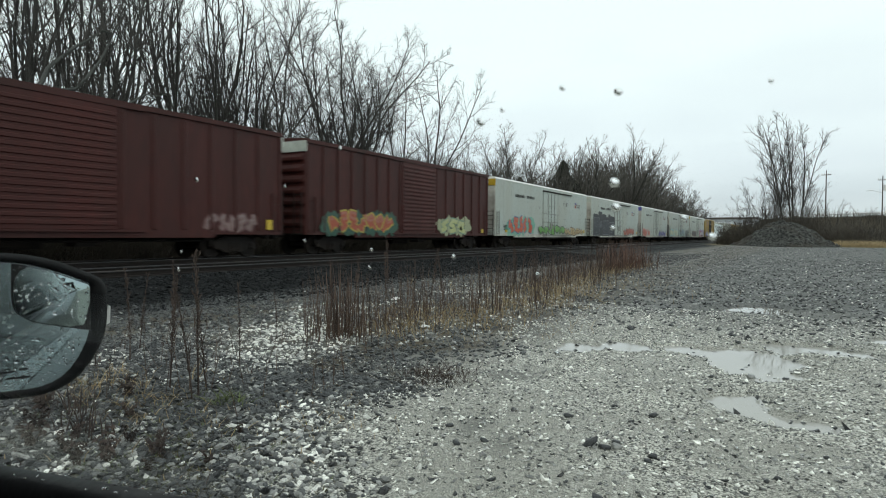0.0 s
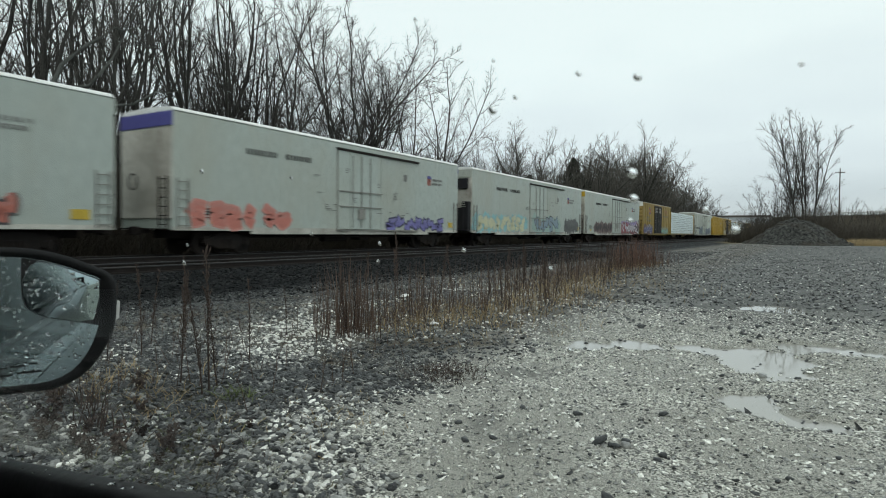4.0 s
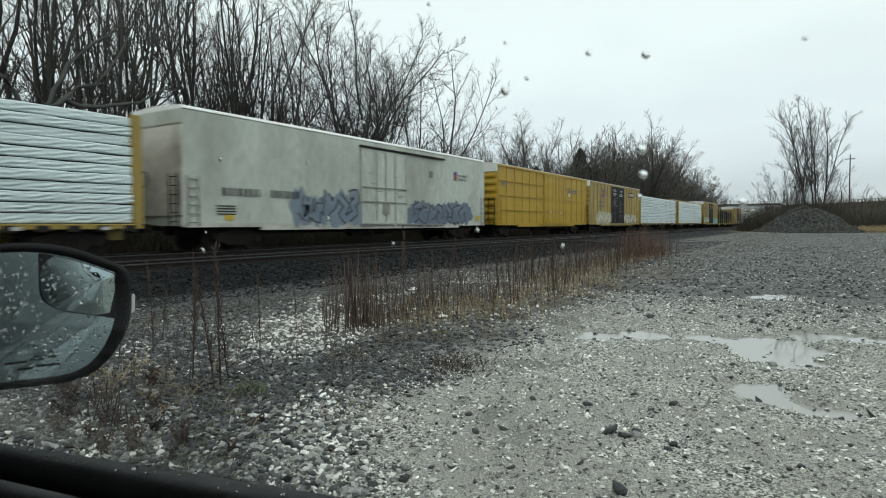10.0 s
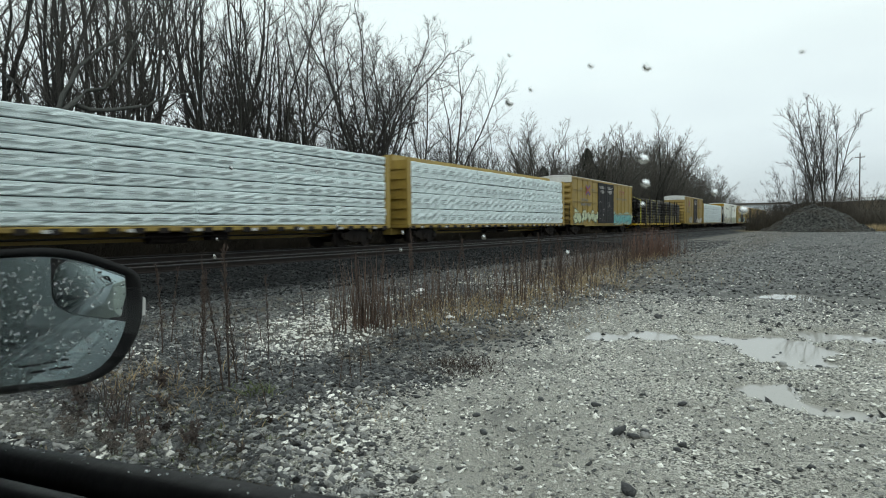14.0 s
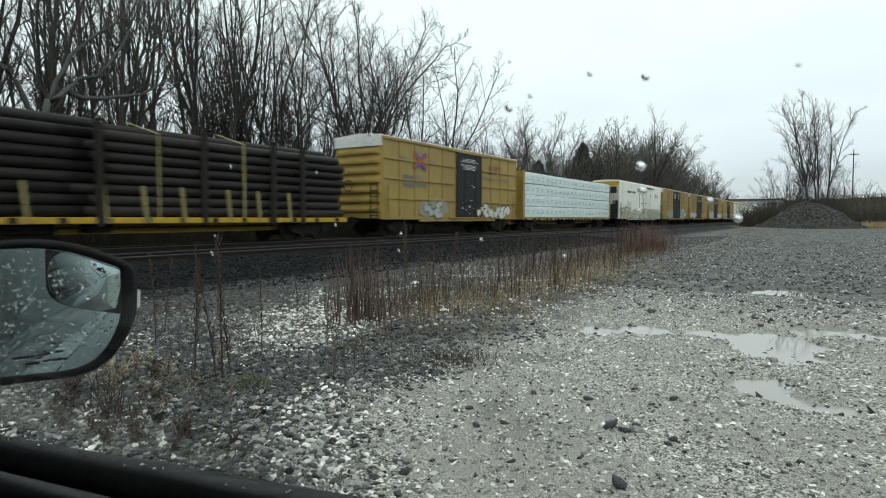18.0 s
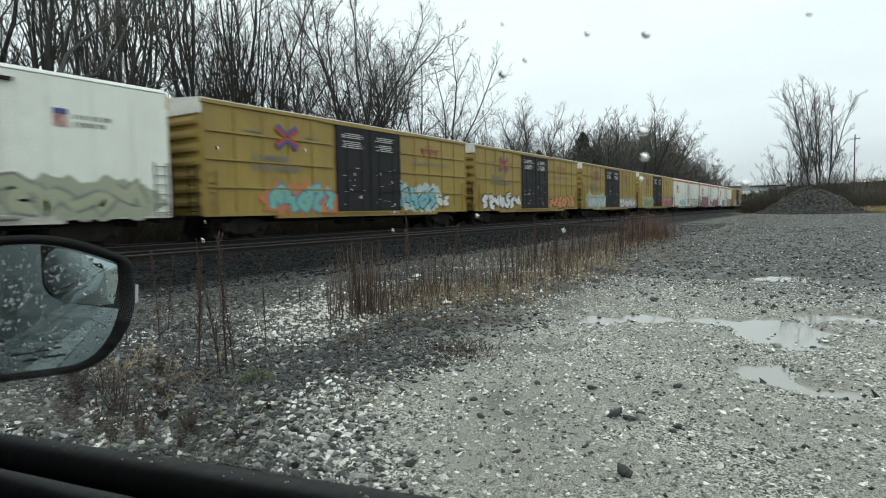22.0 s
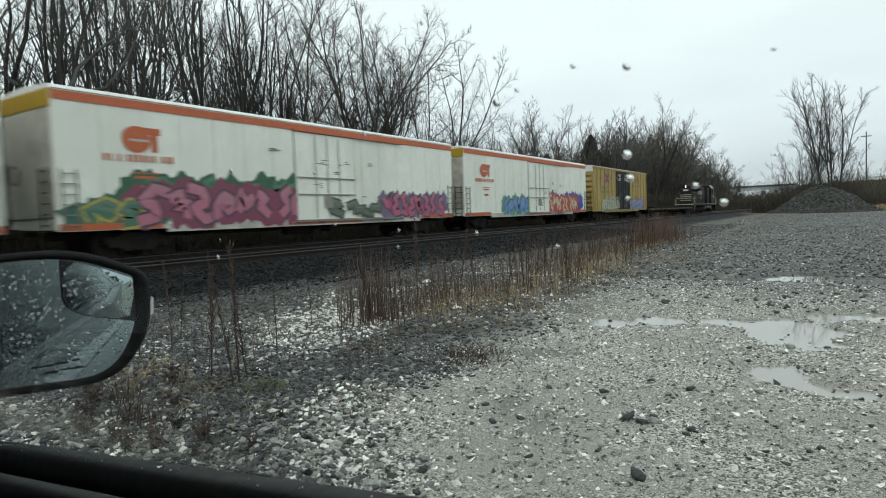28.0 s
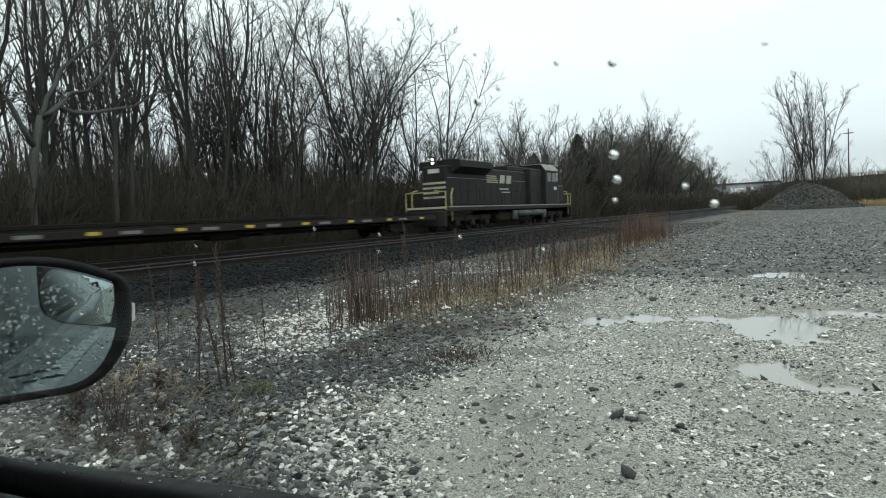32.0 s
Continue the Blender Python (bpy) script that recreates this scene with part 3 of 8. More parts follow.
def running_gear(car, L, inset=2.1):
    for s in (-1, 1):
        tk = part("truck", TRUCK, M_UNDER, car)
        tk.location = (0, s * (L / 2 - inset), 0)
        for q in (-0.89, 0.89):
            w = part("wheelset", WHEELSET, M_UNDER, tk)
            w.matrix_parent_inverse = Matrix.Translation((0, q, 0.457))
            WHEELS.append(w)
        cp = part("coupler", COUPLER, M_UNDER, car)
        cp.matrix_basis = pose(0, s * (L / 2 - 0.1), 0, 0, 0, 0 if s > 0 else 180)
    mb = MB()
    mb.box(-0.2, 0.2, -L / 2 + 0.4, L / 2 - 0.4, 0.62, 0.95)
    mb.cyl((0.6, -1.4, 0.62), (0.6, 0.1, 0.62), 0.2, 10)
    mb.box(0.3, 0.9, 1.0, 1.7, 0.5, 0.85)
    mb.cyl((0.95, -L / 2 + 3.5, 0.66), (0.95, L / 2 - 3.5, 0.66), 0.035, 6)
    part("underframe", mb, M_UNDER, car)


ONE_OF = {"car_lettering": "letter_bar", "owner_lettering": "letter_bar", "side_notices": "notice_line", "slogan_bars": "slogan_bar", "reflectors": "reflector", "side_lettering": "side_mark",
          "sign_letters": "sign_letter", "shield_emblem_stripes": "shield_stripe", "stripe": "stripe", "sill_stripe": "sill_stripe", "door_stencils": "stencil_line"}


def decal(name, car, quads, material, x=1.512, label=""):
    """Flat painted marks on the near side, each a part: rectangles (y0, y1, z0, z1)."""
    for y0, y1, z0, z1 in quads:
        ob = part(ONE_OF.get(name, name), MB().box(x - 0.008, x, y0, y1, z0, z1), material, car, label)
    return ob


def text_bars(rng, y0, y1, z, h, words=2):
    out, y = [], y0
    while y < y1 - 0.05:
        w = rng.uniform(0.32, 0.55) * h
        out.append((y, min(y + w, y1), z, z + h))
        y += w + h * 0.36
        if rng.random() < 0.14 * words:
            y += h * 0.5
    return out


def ribbon(mb, pts, w, x):
    """A broad paint stroke along points (y, z), at depth x."""
    left, right = [], []
    for i, (y, z) in enumerate(pts):
        a, b = pts[max(i - 1, 0)], pts[min(i + 1, len(pts) - 1)]
        d = math.hypot(b[0] - a[0], b[1] - a[1]) or 1
        ny, nz = -(b[1] - a[1]) / d * w / 2, (b[0] - a[0]) / d * w / 2
        left.append((x, y + ny, z + nz))
        right.append((x, y - ny, z - nz))
    n = len(pts)
    mb.add(left + right, [(i, i + 1, n + i + 1, n + i) for i in range(n - 1)])


def paint_of(c):
    key = "spray_paint_%d_%d_%d" % tuple(round(100 * v) for v in c)
    return bpy.data.materials.get(key) or mat(key, c, tuple(min(1, v * 1.1 + 0.01) for v in c), 0.45, 3.0, 0.0, stain=tuple(v * 0.6 + 0.05 for v in c), amount=0.5)


GLYPHS = (
    (((0.05, 0.15), (0.35, 1.0), (0.45, 0.35), (0.95, 0.80)),),
    (((0.95, 0.95), (0.30, 0.75), (0.70, 0.45), (0.10, 0.30), (0.25, 0.0), (0.85, 0.10)),),
    (((0.05, 0.85), (0.60, 1.0), (0.90, 0.60), (0.45, 0.50), (0.40, 0.12), (0.95, 0.0)),),
    (((0.10, 0.0), (0.05, 0.55), (0.55, 0.95), (0.95, 0.65), (0.60, 0.30), (0.35, 0.62)),),
    (((0.0, 0.45), (0.40, 0.0), (0.50, 0.90), (0.75, 0.20), (1.0, 0.95)),),
    (((0.15, 1.0), (0.05, 0.45), (0.55, 0.60), (0.50, 0.05), (1.0, 0.30)),),
    (((0.05, 0.05), (0.55, 0.25), (0.15, 0.60), (0.75, 0.98)),),
)


def graffiti(car, seed, y0, y1, z0, z1, fill, line, back=None, letters=6, x=1.508, label="sprayed graffiti lettering, unreadable", fat=0.30):
    """Spray-painted wild letter forms between y0 and y1: a back cloud, and outlined strokes in two tones."""
    r = random.Random(seed)
    letters = max(2, round(letters * 1.15))
    h, step = z1 - z0, (y1 - y0) / letters
    if back:
        mb = MB()
        for i in range(letters * 2 + 1):
            cy, cz = y0 + (y1 - y0) * i / (letters * 2), z0 + h * r.uniform(0.35, 0.62)
            ry, rz, ph = step * r.uniform(0.6, 0.9), h * r.uniform(0.34, 0.54), r.uniform(0, 6)
            xx = x - 0.003 + 0.0001 * i
            mb.add([(xx, cy + ry * (1 + 0.2 * math.sin(5 * a + ph)) * math.cos(a), max(0.83, cz + rz * (1 + 0.22 * math.cos(6 * a + ph)) * math.sin(a)))
                    for a in [2 * math.pi * j / 22 for j in range(22)]], [tuple(range(22))])
        part("graffiti_background", mb, paint_of(back), car, "sprayed colour cloud")
    bright = paint_of(tuple(0.85 * c + 0.06 for c in fill) if max(fill) > 0.12 else tuple(1.6 * c + 0.01 for c in fill))
    w = min(fat * step * 1.25, 0.26 * h)
    for i in range(letters):
        cy = y0 + step * (i + 0.5)
        wide, tall, slant, base = step * r.uniform(1.20, 1.5), h * r.uniform(0.80, 0.98), r.uniform(-0.16, 0.16), z0 + h * r.uniform(0.0, 0.10)
        outline, body, tone = MB(), MB(), MB()
        flip, turn = r.choice((-1, 1)), r.random() < 0.4
        for kk, stroke in enumerate(r.choice(GLYPHS)):
            pts = []
            for q in range(len(stroke) - 1):
                for t in ((0, 0.33, 0.67) if q < len(stroke) - 2 else (0, 0.33, 0.67, 1.0)):
                    u = stroke[q][0] + (stroke[q + 1][0] - stroke[q][0]) * t - 0.5
                    v = stroke[q][1] + (stroke[q + 1][1] - stroke[q][1]) * t
                    v = 1 - v if turn else v
                    pts.append((cy + flip * u * (wide - w) + slant * (v - 0.5) * tall + 0.04 * wide * math.sin(9 * v + i), base + w / 2 + v * (tall - w)))
            k = i * 0.0011 + kk * 0.0002
            ribbon(outline, pts, w + min(0.17, 0.75 * w), x + 0.001 + k)
            ribbon(body, pts, w, x + 0.0016 + k)
            ribbon(tone, [(a, b + 0.2 * w) for a, b in pts if b > base + 0.52 * tall] or pts[:2], w * 0.45, x + 0.0019 + k)
        form = part("graffiti_letter", outline, paint_of(line), car, label)
        part("letter_fill", body, paint_of(fill), form)
        part("letter_highlight", tone, bright, form)


# ---------- freight cars ----------
def car_body(car, L, z0, z1, material, half=1.5, sill_paint=None):
    mb = MB().box(-half + 0.02, half - 0.02, -L / 2, L / 2, z0 + 0.12, z1, 0.03)
    part("body", mb, material, car)
    sill = MB()
    for s in (-1, 1):
        a, b = (half - 0.10, half) if s > 0 else (-half, -half + 0.10)
        sill.box(a, b, -L / 2 + 0.02, L / 2 - 0.02, z0 + 0.10, z0 + 0.24)
        sill.box(a, b, -L / 2 + 3.4, L / 2 - 3.4, z0 - 0.02, z0 + 0.098)
    part("side_sill", sill, sill_paint or material, car)


def gable_roof(car, L, z1, material, half=1.5, rise=0.13, ribs=True, overhang=0.03):
    mb = MB()
    prof = [(-half - overhang, z1), (-half - overhang, z1 + 0.07), (0, z1 + rise + 0.05), (half + overhang, z1 + 0.07), (half + overhang, z1)]
    mb.loft([[(x, y, z) for x, z in prof] for y in (-L / 2 - 0.03, L / 2 + 0.03)], True)
    if ribs:
        n = int(L / 1.1)
        for i in range(n + 1):
            y = -L / 2 + 0.15 + (L - 0.3) * i / n
            for s in (-1, 1):
                mb.loft([[(s * 0.05, y - 0.05, z1 + rise + 0.045), (s * 0.05, y + 0.05, z1 + rise + 0.045), (s * 0.05, y, z1 + rise + 0.085)],
                         [(s * (half - 0.05), y - 0.05, z1 + 0.072), (s * (half - 0.05), y + 0.05, z1 + 0.072), (s * (half - 0.05), y, z1 + 0.11)]], True)
    part("roof", mb, material, car)


def corrugated_end(car, L, z0, z1, material, half=1.5, ribs=7, cap=None, cap_h=0.5):
    for s in (-1, 1):
        mb = MB()
        top = z1 - (cap_h if cap else 0.1)
        dz = (top - z0 - 0.35) / ribs
        for i in range(ribs):
            za = z0 + 0.35 + i * dz
            y0 = s * L / 2
            prof = [(0, za + 0.06), (s * 0.10, za + dz * 0.32), (s * 0.10, za + dz * 0.55), (0, za + dz * 0.92)]
            mb.loft([[(x, y0 + y * k, z) for y, z in prof] for x, k in ((-half + 0.08, 0.2), (-half + 0.3, 1), (half - 0.3, 1), (half - 0.08, 0.2))], True)
        part("end_wall_ribs", mb, material, car)
        if cap:
            c = MB().box(-half, half, s * L / 2 - 0.06, s * L / 2 + 0.06, top + 0.03, z1 - 0.005)
            part("end_cap", c, cap, car, "pale panel at the top of the end wall")


def ladder(car, y, z0, z1, material, x=1.5, w=0.42, n=7):
    mb = MB()
    for k in (-w / 2, w / 2):
        mb.box(x + 0.005, x + 0.045, y + k - 0.02, y + k + 0.02, z0, z1)
    for i in range(n):
        z = z0 + 0.12 + (z1 - z0 - 0.24) * i / (n - 1)
        mb.box(x + 0.03, x + 0.055, y - w / 2, y + w / 2, z - 0.014, z + 0.014)
    part("ladder", mb, material, car)


def end_fittings(car, L, z0):
    """Dark ladder, crossover step and hand brake on the end walls."""
    for s in (-1, 1):
        y = s * (L / 2 + 0.16)
        mb = MB()
        for x in (0.92, 1.36):
            mb.box(x - 0.02, x + 0.02, y - 0.02, y + 0.02, z0 + 0.1, 2.75)
        for i in range(6):
            mb.box(0.92, 1.36, y - 0.014, y + 0.014, z0 + 0.28 + 0.31 * i, z0 + 0.31 + 0.31 * i)
        part("end_ladder", mb, M_UNDER, car, "dark end ladder")
        part("crossover_step", MB().box(-1.3, 1.3, y - 0.10, y + 0.14, z0 + 0.12, z0 + 0.16), M_UNDER, car, "dark crossover step")
    y = -L / 2 - 0.2
    part("brake_wheel", MB().tube([(-0.5 + 0.28 * math.cos(t), y, 2.6 + 0.28 * math.sin(t)) for t in [2 * math.pi * j / 14 for j in range(15)]], 0.022, 5), M_UNDER, car, "hand brake wheel")


def side_ribs(car, y0, y1, z0, z1, material, style, x=1.5):
    mb = MB()
    if style == "panel":
        for z in (z0 + 0.24 * (z1 - z0), z0 + 0.5 * (z1 - z0), z0 + 0.76 * (z1 - z0)):
            mb.box(x - 0.03, x + 0.055, y0 + 0.18, y1 - 0.18, z - 0.035, z + 0.02)
        n = max(2, round((y1 - y0) / 1.45))
        for i in range(n + 1):
            y = y0 + 0.1 + (y1 - y0 - 0.2) * i / n
            mb.box(x - 0.03, x + 0.03, y - 0.03, y + 0.03, z0, z1)
    elif style == "post":
        n = max(3, round((y1 - y0) / 1.12))
        for i in range(n + 1):
            y = y0 + 0.12 + (y1 - y0 - 0.24) * i / n
            mb.box(x - 0.03, x + 0.05, y - 0.075, y + 0.075, z0, z1, 0.03)
    part("side_ribs", mb, material, car)


def freight_thing(name, label, category, w):
    return thing(name, label, category, pose(FAR_TRACK, w, RAIL), "cars of the freight train")


def boxcar(label, wa, wb, paint, style="panel", door="double", door_mat=None, cap=None, door_frac=(0.37, 0.63), roof=None, louvre=False, seed=1, marks="rail"):
    L, w = wb - wa, (wa + wb) / 2
    car = freight_thing("boxcar", label, "boxcar", w)
    z0, z1 = 0.80, 5.02
    r = random.Random(seed)
    car_body(car, L, z0, z1, paint)
    gable_roof(car, L, z1, roof or M_GALV)
    part("roof_edge", MB().box(1.46, 1.56, -L / 2, L / 2, z1 - 0.10, z1 + 0.03).box(-1.56, -1.46, -L / 2, L / 2, z1 - 0.10, z1 + 0.03), paint, car)
    corrugated_end(car, L, z0, z1, paint, cap=cap)
    d0, d1 = -L / 2 + door_frac[0] * L, -L / 2 + door_frac[1] * L
    side_ribs(car, -L / 2, d0, z0 + 0.25, z1 - 0.12, paint, style)
    side_ribs(car, d1, L / 2, z0 + 0.25, z1 - 0.12, paint, style)
    n = 2 if door == "double" else 1
    for i in range(n):
        a, b = d0 + (d1 - d0) * i / n + 0.02, d0 + (d1 - d0) * (i + 1) / n - 0.02
        dm = door_mat or paint
        mb = MB().box(1.46, 1.55, a, b, z0 + 0.22, z1 - 0.14, 0.015)
        if louvre:
            for k in range(17):
                z = z0 + 0.36 + k * (z1 - z0 - 0.6) / 17
                mb.box(1.54, 1.585, a + 0.08, b - 0.08, z, z + 0.13, 0.02)
        else:
            for k in range(5):
                z = z0 + 0.3 + k * (z1 - z0 - 0.55) / 4
                mb.box(1.545, 1.57, a + 0.05, b - 0.05, z - 0.03, z + 0.03)
            mb.box(1.545, 1.57, a + 0.03, a + 0.1, z0 + 0.24, z1 - 0.16).box(1.545, 1.57, b - 0.1, b - 0.03, z0 + 0.24, z1 - 0.16)
        dr = part("door", mb, dm, car, "louvred sliding door" if louvre else ("black sliding door with lock bars" if dm is M_BLACKD else "sliding door"))
        hw = MB()
        if louvre:
            hw.box(1.585, 1.60, a + 0.1, a + 0.25, 1.9, 2.5)
        else:
            for q in (0.28, 0.72):
                yq = a + (b - a) * q
                hw.cyl((1.59, yq, z0 + 0.3), (1.59, yq, z1 - 0.25), 0.018, 6)
            hw.box(1.56, 1.60, a + (b - a) * 0.3, a + (b - a) * 0.7, 1.92, 1.98)
        part("lock_bars", hw, dm, dr)
        if dm is M_BLACKD:
            q = []
            for k in range(7):
                m0 = r.uniform(0.22, 0.38)
                zz = 4.52 - 0.085 * k - (0.10 if k > 2 else 0)
                ya, yb = (a + b) / 2 - m0 * (b - a), (a + b) / 2 + m0 * (b - a) * r.uniform(0.7, 1)
                while ya < yb - 0.06:
                    yc = min(yb, ya + r.uniform(0.14, 0.42))
                    q.append((ya, yc, zz, zz + 0.042))
                    ya = yc + 0.05
            for k in range(13):
                m0, zz = a + (b - a) * r.uniform(0.1, 0.78), r.uniform(1.2, 3.2)
                wide, high = (r.uniform(0.06, 0.11), r.uniform(0.08, 0.16)) if k < 3 else (r.uniform(0.06, 0.22), 0.022)
                q.append((m0, m0 + wide, zz, zz + high))
            decal("door_stencils", dr, q, M_DECALW, 1.576, "white stencilled line, unreadable")
    part("lower_door_rail", MB().box(1.5, 1.60, d0 - 0.9, d1 + 0.9, z0 + 0.16, z0 + 0.22), paint, car)
    part("upper_door_rail", MB().box(1.5, 1.58, d0 - 0.9, d1 + 0.9, z1 - 0.14, z1 - 0.10), paint, car)
    ladder(car, -L / 2 + 0.35, 1.0, 2.6, paint, n=5)
    ladder(car, L / 2 - 0.35, 1.0, 2.6, paint, n=5)
    end_fittings(car, L, z0)
    if marks == "rail":
        cy, cz = -L / 2 + L * 0.215, 4.03
        red, blue = MB(), MB()
        for k, (sy, sz) in enumerate(((-1, 1), (1, 1), (-1, -1), (1, -1))):
            ribbon(blue, [(cy + 0.02 * sy, cz + 0.10 * sz), (cy + 0.52 * sy, cz + 0.47 * sz)], 0.15, 1.558 + 0.0004 * k)
            ribbon(red, [(cy + 0.07 * sy, cz + 0.01 * sz), (cy + 0.62 * sy, cz + 0.34 * sz)], 0.15, 1.560 + 0.0004 * k)
        part("crossed_emblem_red", red, M_DECALR, car, "red half of a crossed emblem")
        part("crossed_emblem_blue", blue, M_DECALB, car, "blue half of a crossed emblem")
        ty = L / 2 - L * 0.225
        mbt = MB()
        for k in range(3):
            mbt.box(1.548, 1.556, ty - 0.80 + 0.62 * k, ty - 0.18 + 0.62 * k, 4.26, 4.36).box(1.548, 1.556, ty - 0.57 + 0.62 * k, ty - 0.43 + 0.62 * k, 3.84, 4.26)
        mbt.box(1.548, 1.556, ty - 0.3, ty + 0.4, 4.46, 4.51)
        part("owner_emblem", mbt, paint_of((0.26, 0.065, 0.045)), car, "faded red block emblem of the owner")
        decal("car_lettering", car, text_bars(r, -L / 2 + L * 0.12, -L / 2 + L * 0.22, 3.02, 0.24) + text_bars(r, -L / 2 + L * 0.12, -L / 2 + L * 0.26, 2.62, 0.24)
              + [(-L / 2 + L * 0.10, -L / 2 + L * 0.145, 4.1, 4.16), (-L / 2 + L * 0.10, -L / 2 + L * 0.145, 3.95, 4.01), (-L / 2 + L * 0.27, -L / 2 + L * 0.315, 4.1, 4.16),
                 (-L / 2 + L * 0.27, -L / 2 + L * 0.315, 3.95, 4.01)], M_DECALG, 1.535, "faded car lettering, unreadable")
        if style == "panel":
            slogan(car, ty + 0.1, 3.42, 0.30, "RAILCAR POOLING EXPERTS", M_DECALG)
    running_gear(car, L)
    return car, L


def slogan(car, y, z, size, words, material):
    cu = bpy.data.curves.new("slogan", "FONT")
    cu.body, cu.size, cu.align_x, cu.extrude = words, size, "CENTER", 0.002
    tmp = bpy.data.objects.new("slogan", cu)
    scene.collection.objects.link(tmp)
    bpy.context.view_layer.update()
    me = bpy.data.meshes.new_from_object(tmp.evaluated_get(bpy.context.evaluated_depsgraph_get()))
    bpy.data.objects.remove(tmp)
    me.transform(Matrix.Translation((1.554, y, z)) @ Euler((radians(90), 0, radians(90))).to_matrix().to_4x4())
    part("slogan_lettering", me, material, car, "painted slogan lettering")


def reefer(label, wa, wb, paint=None, stripe=None, cap=None, seed=1, unit=False, emblem="shield", name_z=3.85):
    L, w = wb - wa, (wa + wb) / 2
    car = freight_thing("refrigerator_car", label, "refrigerator car", w)
    r = random.Random(seed)
    z0, z1 = 0.80, 4.98
    paint = paint or M_WHITE
    car_body(car, L, z0, z1, paint, 1.5, M_GRIME)
    mb = MB()
    prof = [(-1.5, z1), (-1.5, z1 + 0.02), (-1.38, z1 + 0.13), (0, z1 + 0.2), (1.38, z1 + 0.13), (1.5, z1 + 0.02), (1.5, z1)]
    mb.loft([[(x, y, z) for x, z in prof] for y in (-L / 2, L / 2)], True)
    part("roof", mb, M_ROOFW, car)
    for s in (-1, 1):
        e = MB().box(-1.44, 1.44, s * (L / 2 + 0.0) - 0.05, s * (L / 2) + 0.05, 1.3, z1 - 0.55, 0.02)
        part("end_wall", e, M_GRIME, car, "end wall streaked with brown grime")
        if cap:
            part("end_cap", MB().box(-1.46, 1.46, s * L / 2 - 0.06, s * L / 2 + 0.06, z1 - 0.50, z1 - 0.02), cap, car, "coloured band at the top of the end wall")
    if unit:
        u = MB().box(-1.1, 1.1, -L / 2 - 0.45, -L / 2 - 0.05, 1.0, 2.5, 0.04).box(-1.2, 1.2, -L / 2 - 0.2, -L / 2 - 0.05, 3.72, 4.40, 0.04).box(0.9, 1.4, -L / 2 - 0.42, -L / 2 - 0.05, 1.0, 2.9, 0.03)
        part("cooling_unit", u, M_BLACKD, car, "black cooling machinery on the end wall")
        g = MB()
        for k in range(5):
            g.box(-1.2, 1.2, -L / 2 - 0.5, -L / 2 - 0.46, 2.55 + 0.12 * k, 2.58 + 0.12 * k)
        part("end_grille", g, M_WHITE2, car)
    d0, d1 = -L / 2 + 0.43 * L, -L / 2 + 0.60 * L
    mb = MB().box(1.48, 1.53, d0, d1, 1.02, z1 - 0.35, 0.012)
    for q in (0.0, 0.25, 0.5, 0.75, 0.97):
        yq = d0 + (d1 - d0) * q
        mb.box(1.53, 1.55, yq, yq + 0.08, 1.02, z1 - 0.36)
    dr = part("plug_door", mb, paint, car, "ribbed white plug door")
    hw = MB()
    for z in (2.05, 2.75):
        hw.box(1.55, 1.585, d0 + 0.05, d1 - 0.05, z, z + 0.05)
    for q in (0.3, 0.5, 0.7):
        hw.cyl((1.575, d0 + (d1 - d0) * q, 1.1), (1.575, d0 + (d1 - d0) * q, z1 - 0.5), 0.02, 6)
    hw.box(1.55, 1.60, (d0 + d1) / 2 - 0.25, (d0 + d1) / 2 + 0.25, 1.5, 2.0)
    part("lock_bars", hw, M_FITTING, dr)
    for k in range(1, 16):
        y = -L / 2 + L * k / 16
        if not d0 - 0.1 < y < d1 + 0.1:
            part("panel_seam", MB().box(1.475, 1.4835, y - 0.012, y + 0.012, 1.06, z1 - 0.05), M_WHITE2, car)
    part("door_seal", MB().box(1.478, 1.5, d0 - 0.05, d1 + 0.05, 0.98, z1 - 0.30), M_FITTING, car, "dark seal round the plug door")
    part("door_track", MB().box(1.5, 1.60, d0 - 0.1, d1 + (d1 - d0) * 1.0, z1 - 0.33, z1 - 0.24), M_UNDER if not stripe else stripe, car, "dark door track")
    part("lower_door_track", MB().box(1.5, 1.60, d0 - 0.1, d1 + (d1 - d0) * 1.0, 0.94, 1.0), M_FITTING, car)
    notices = []
    for k in range(14):
        y, z = r.uniform(d0 - 1.6, d1 + 2.4), r.uniform(1.5, 3.9)
        if abs(y - d0) > 0.3 and abs(y - d1) > 0.3:
            notices += [(y, y + r.uniform(0.12, 0.42), z - 0.09 * j, z - 0.09 * j + 0.035) for j in range(r.choice((1, 2, 3)))]
    decal("side_notices", car, notices, M_DECALG, 1.536, "small stencilled notices, unreadable")
    ladder(car, -L / 2 + 0.35, 0.95, 2.7, M_FITTING, n=6)
    ladder(car, L / 2 - 0.35, 0.95, 2.7, M_FITTING, n=6)
    end_fittings(car, L, z0)
    if stripe:
        decal("stripe", car, [(-L / 2 + 0.01, L / 2 - 0.01, z1 - 0.30, z1 - 0.04)], stripe, 1.504, "orange stripe along the eaves")
        decal("sill_stripe", car, [(-L / 2 + 0.02, -L / 2 + 3.2, 0.92, 1.12), (L / 2 - 3.2, L / 2 - 0.02, 0.92, 1.12), (d0 - 0.5, d1 + 0.5, 0.84, 0.93)], stripe, 1.509)
        y = -L / 2 + 0.125 * L
        mbl = MB().box(1.500, 1.506, y - 0.15, y + 0.62, 3.9, 4.12).box(1.500, 1.506, y + 0.3, y + 0.5, 3.35, 3.9)
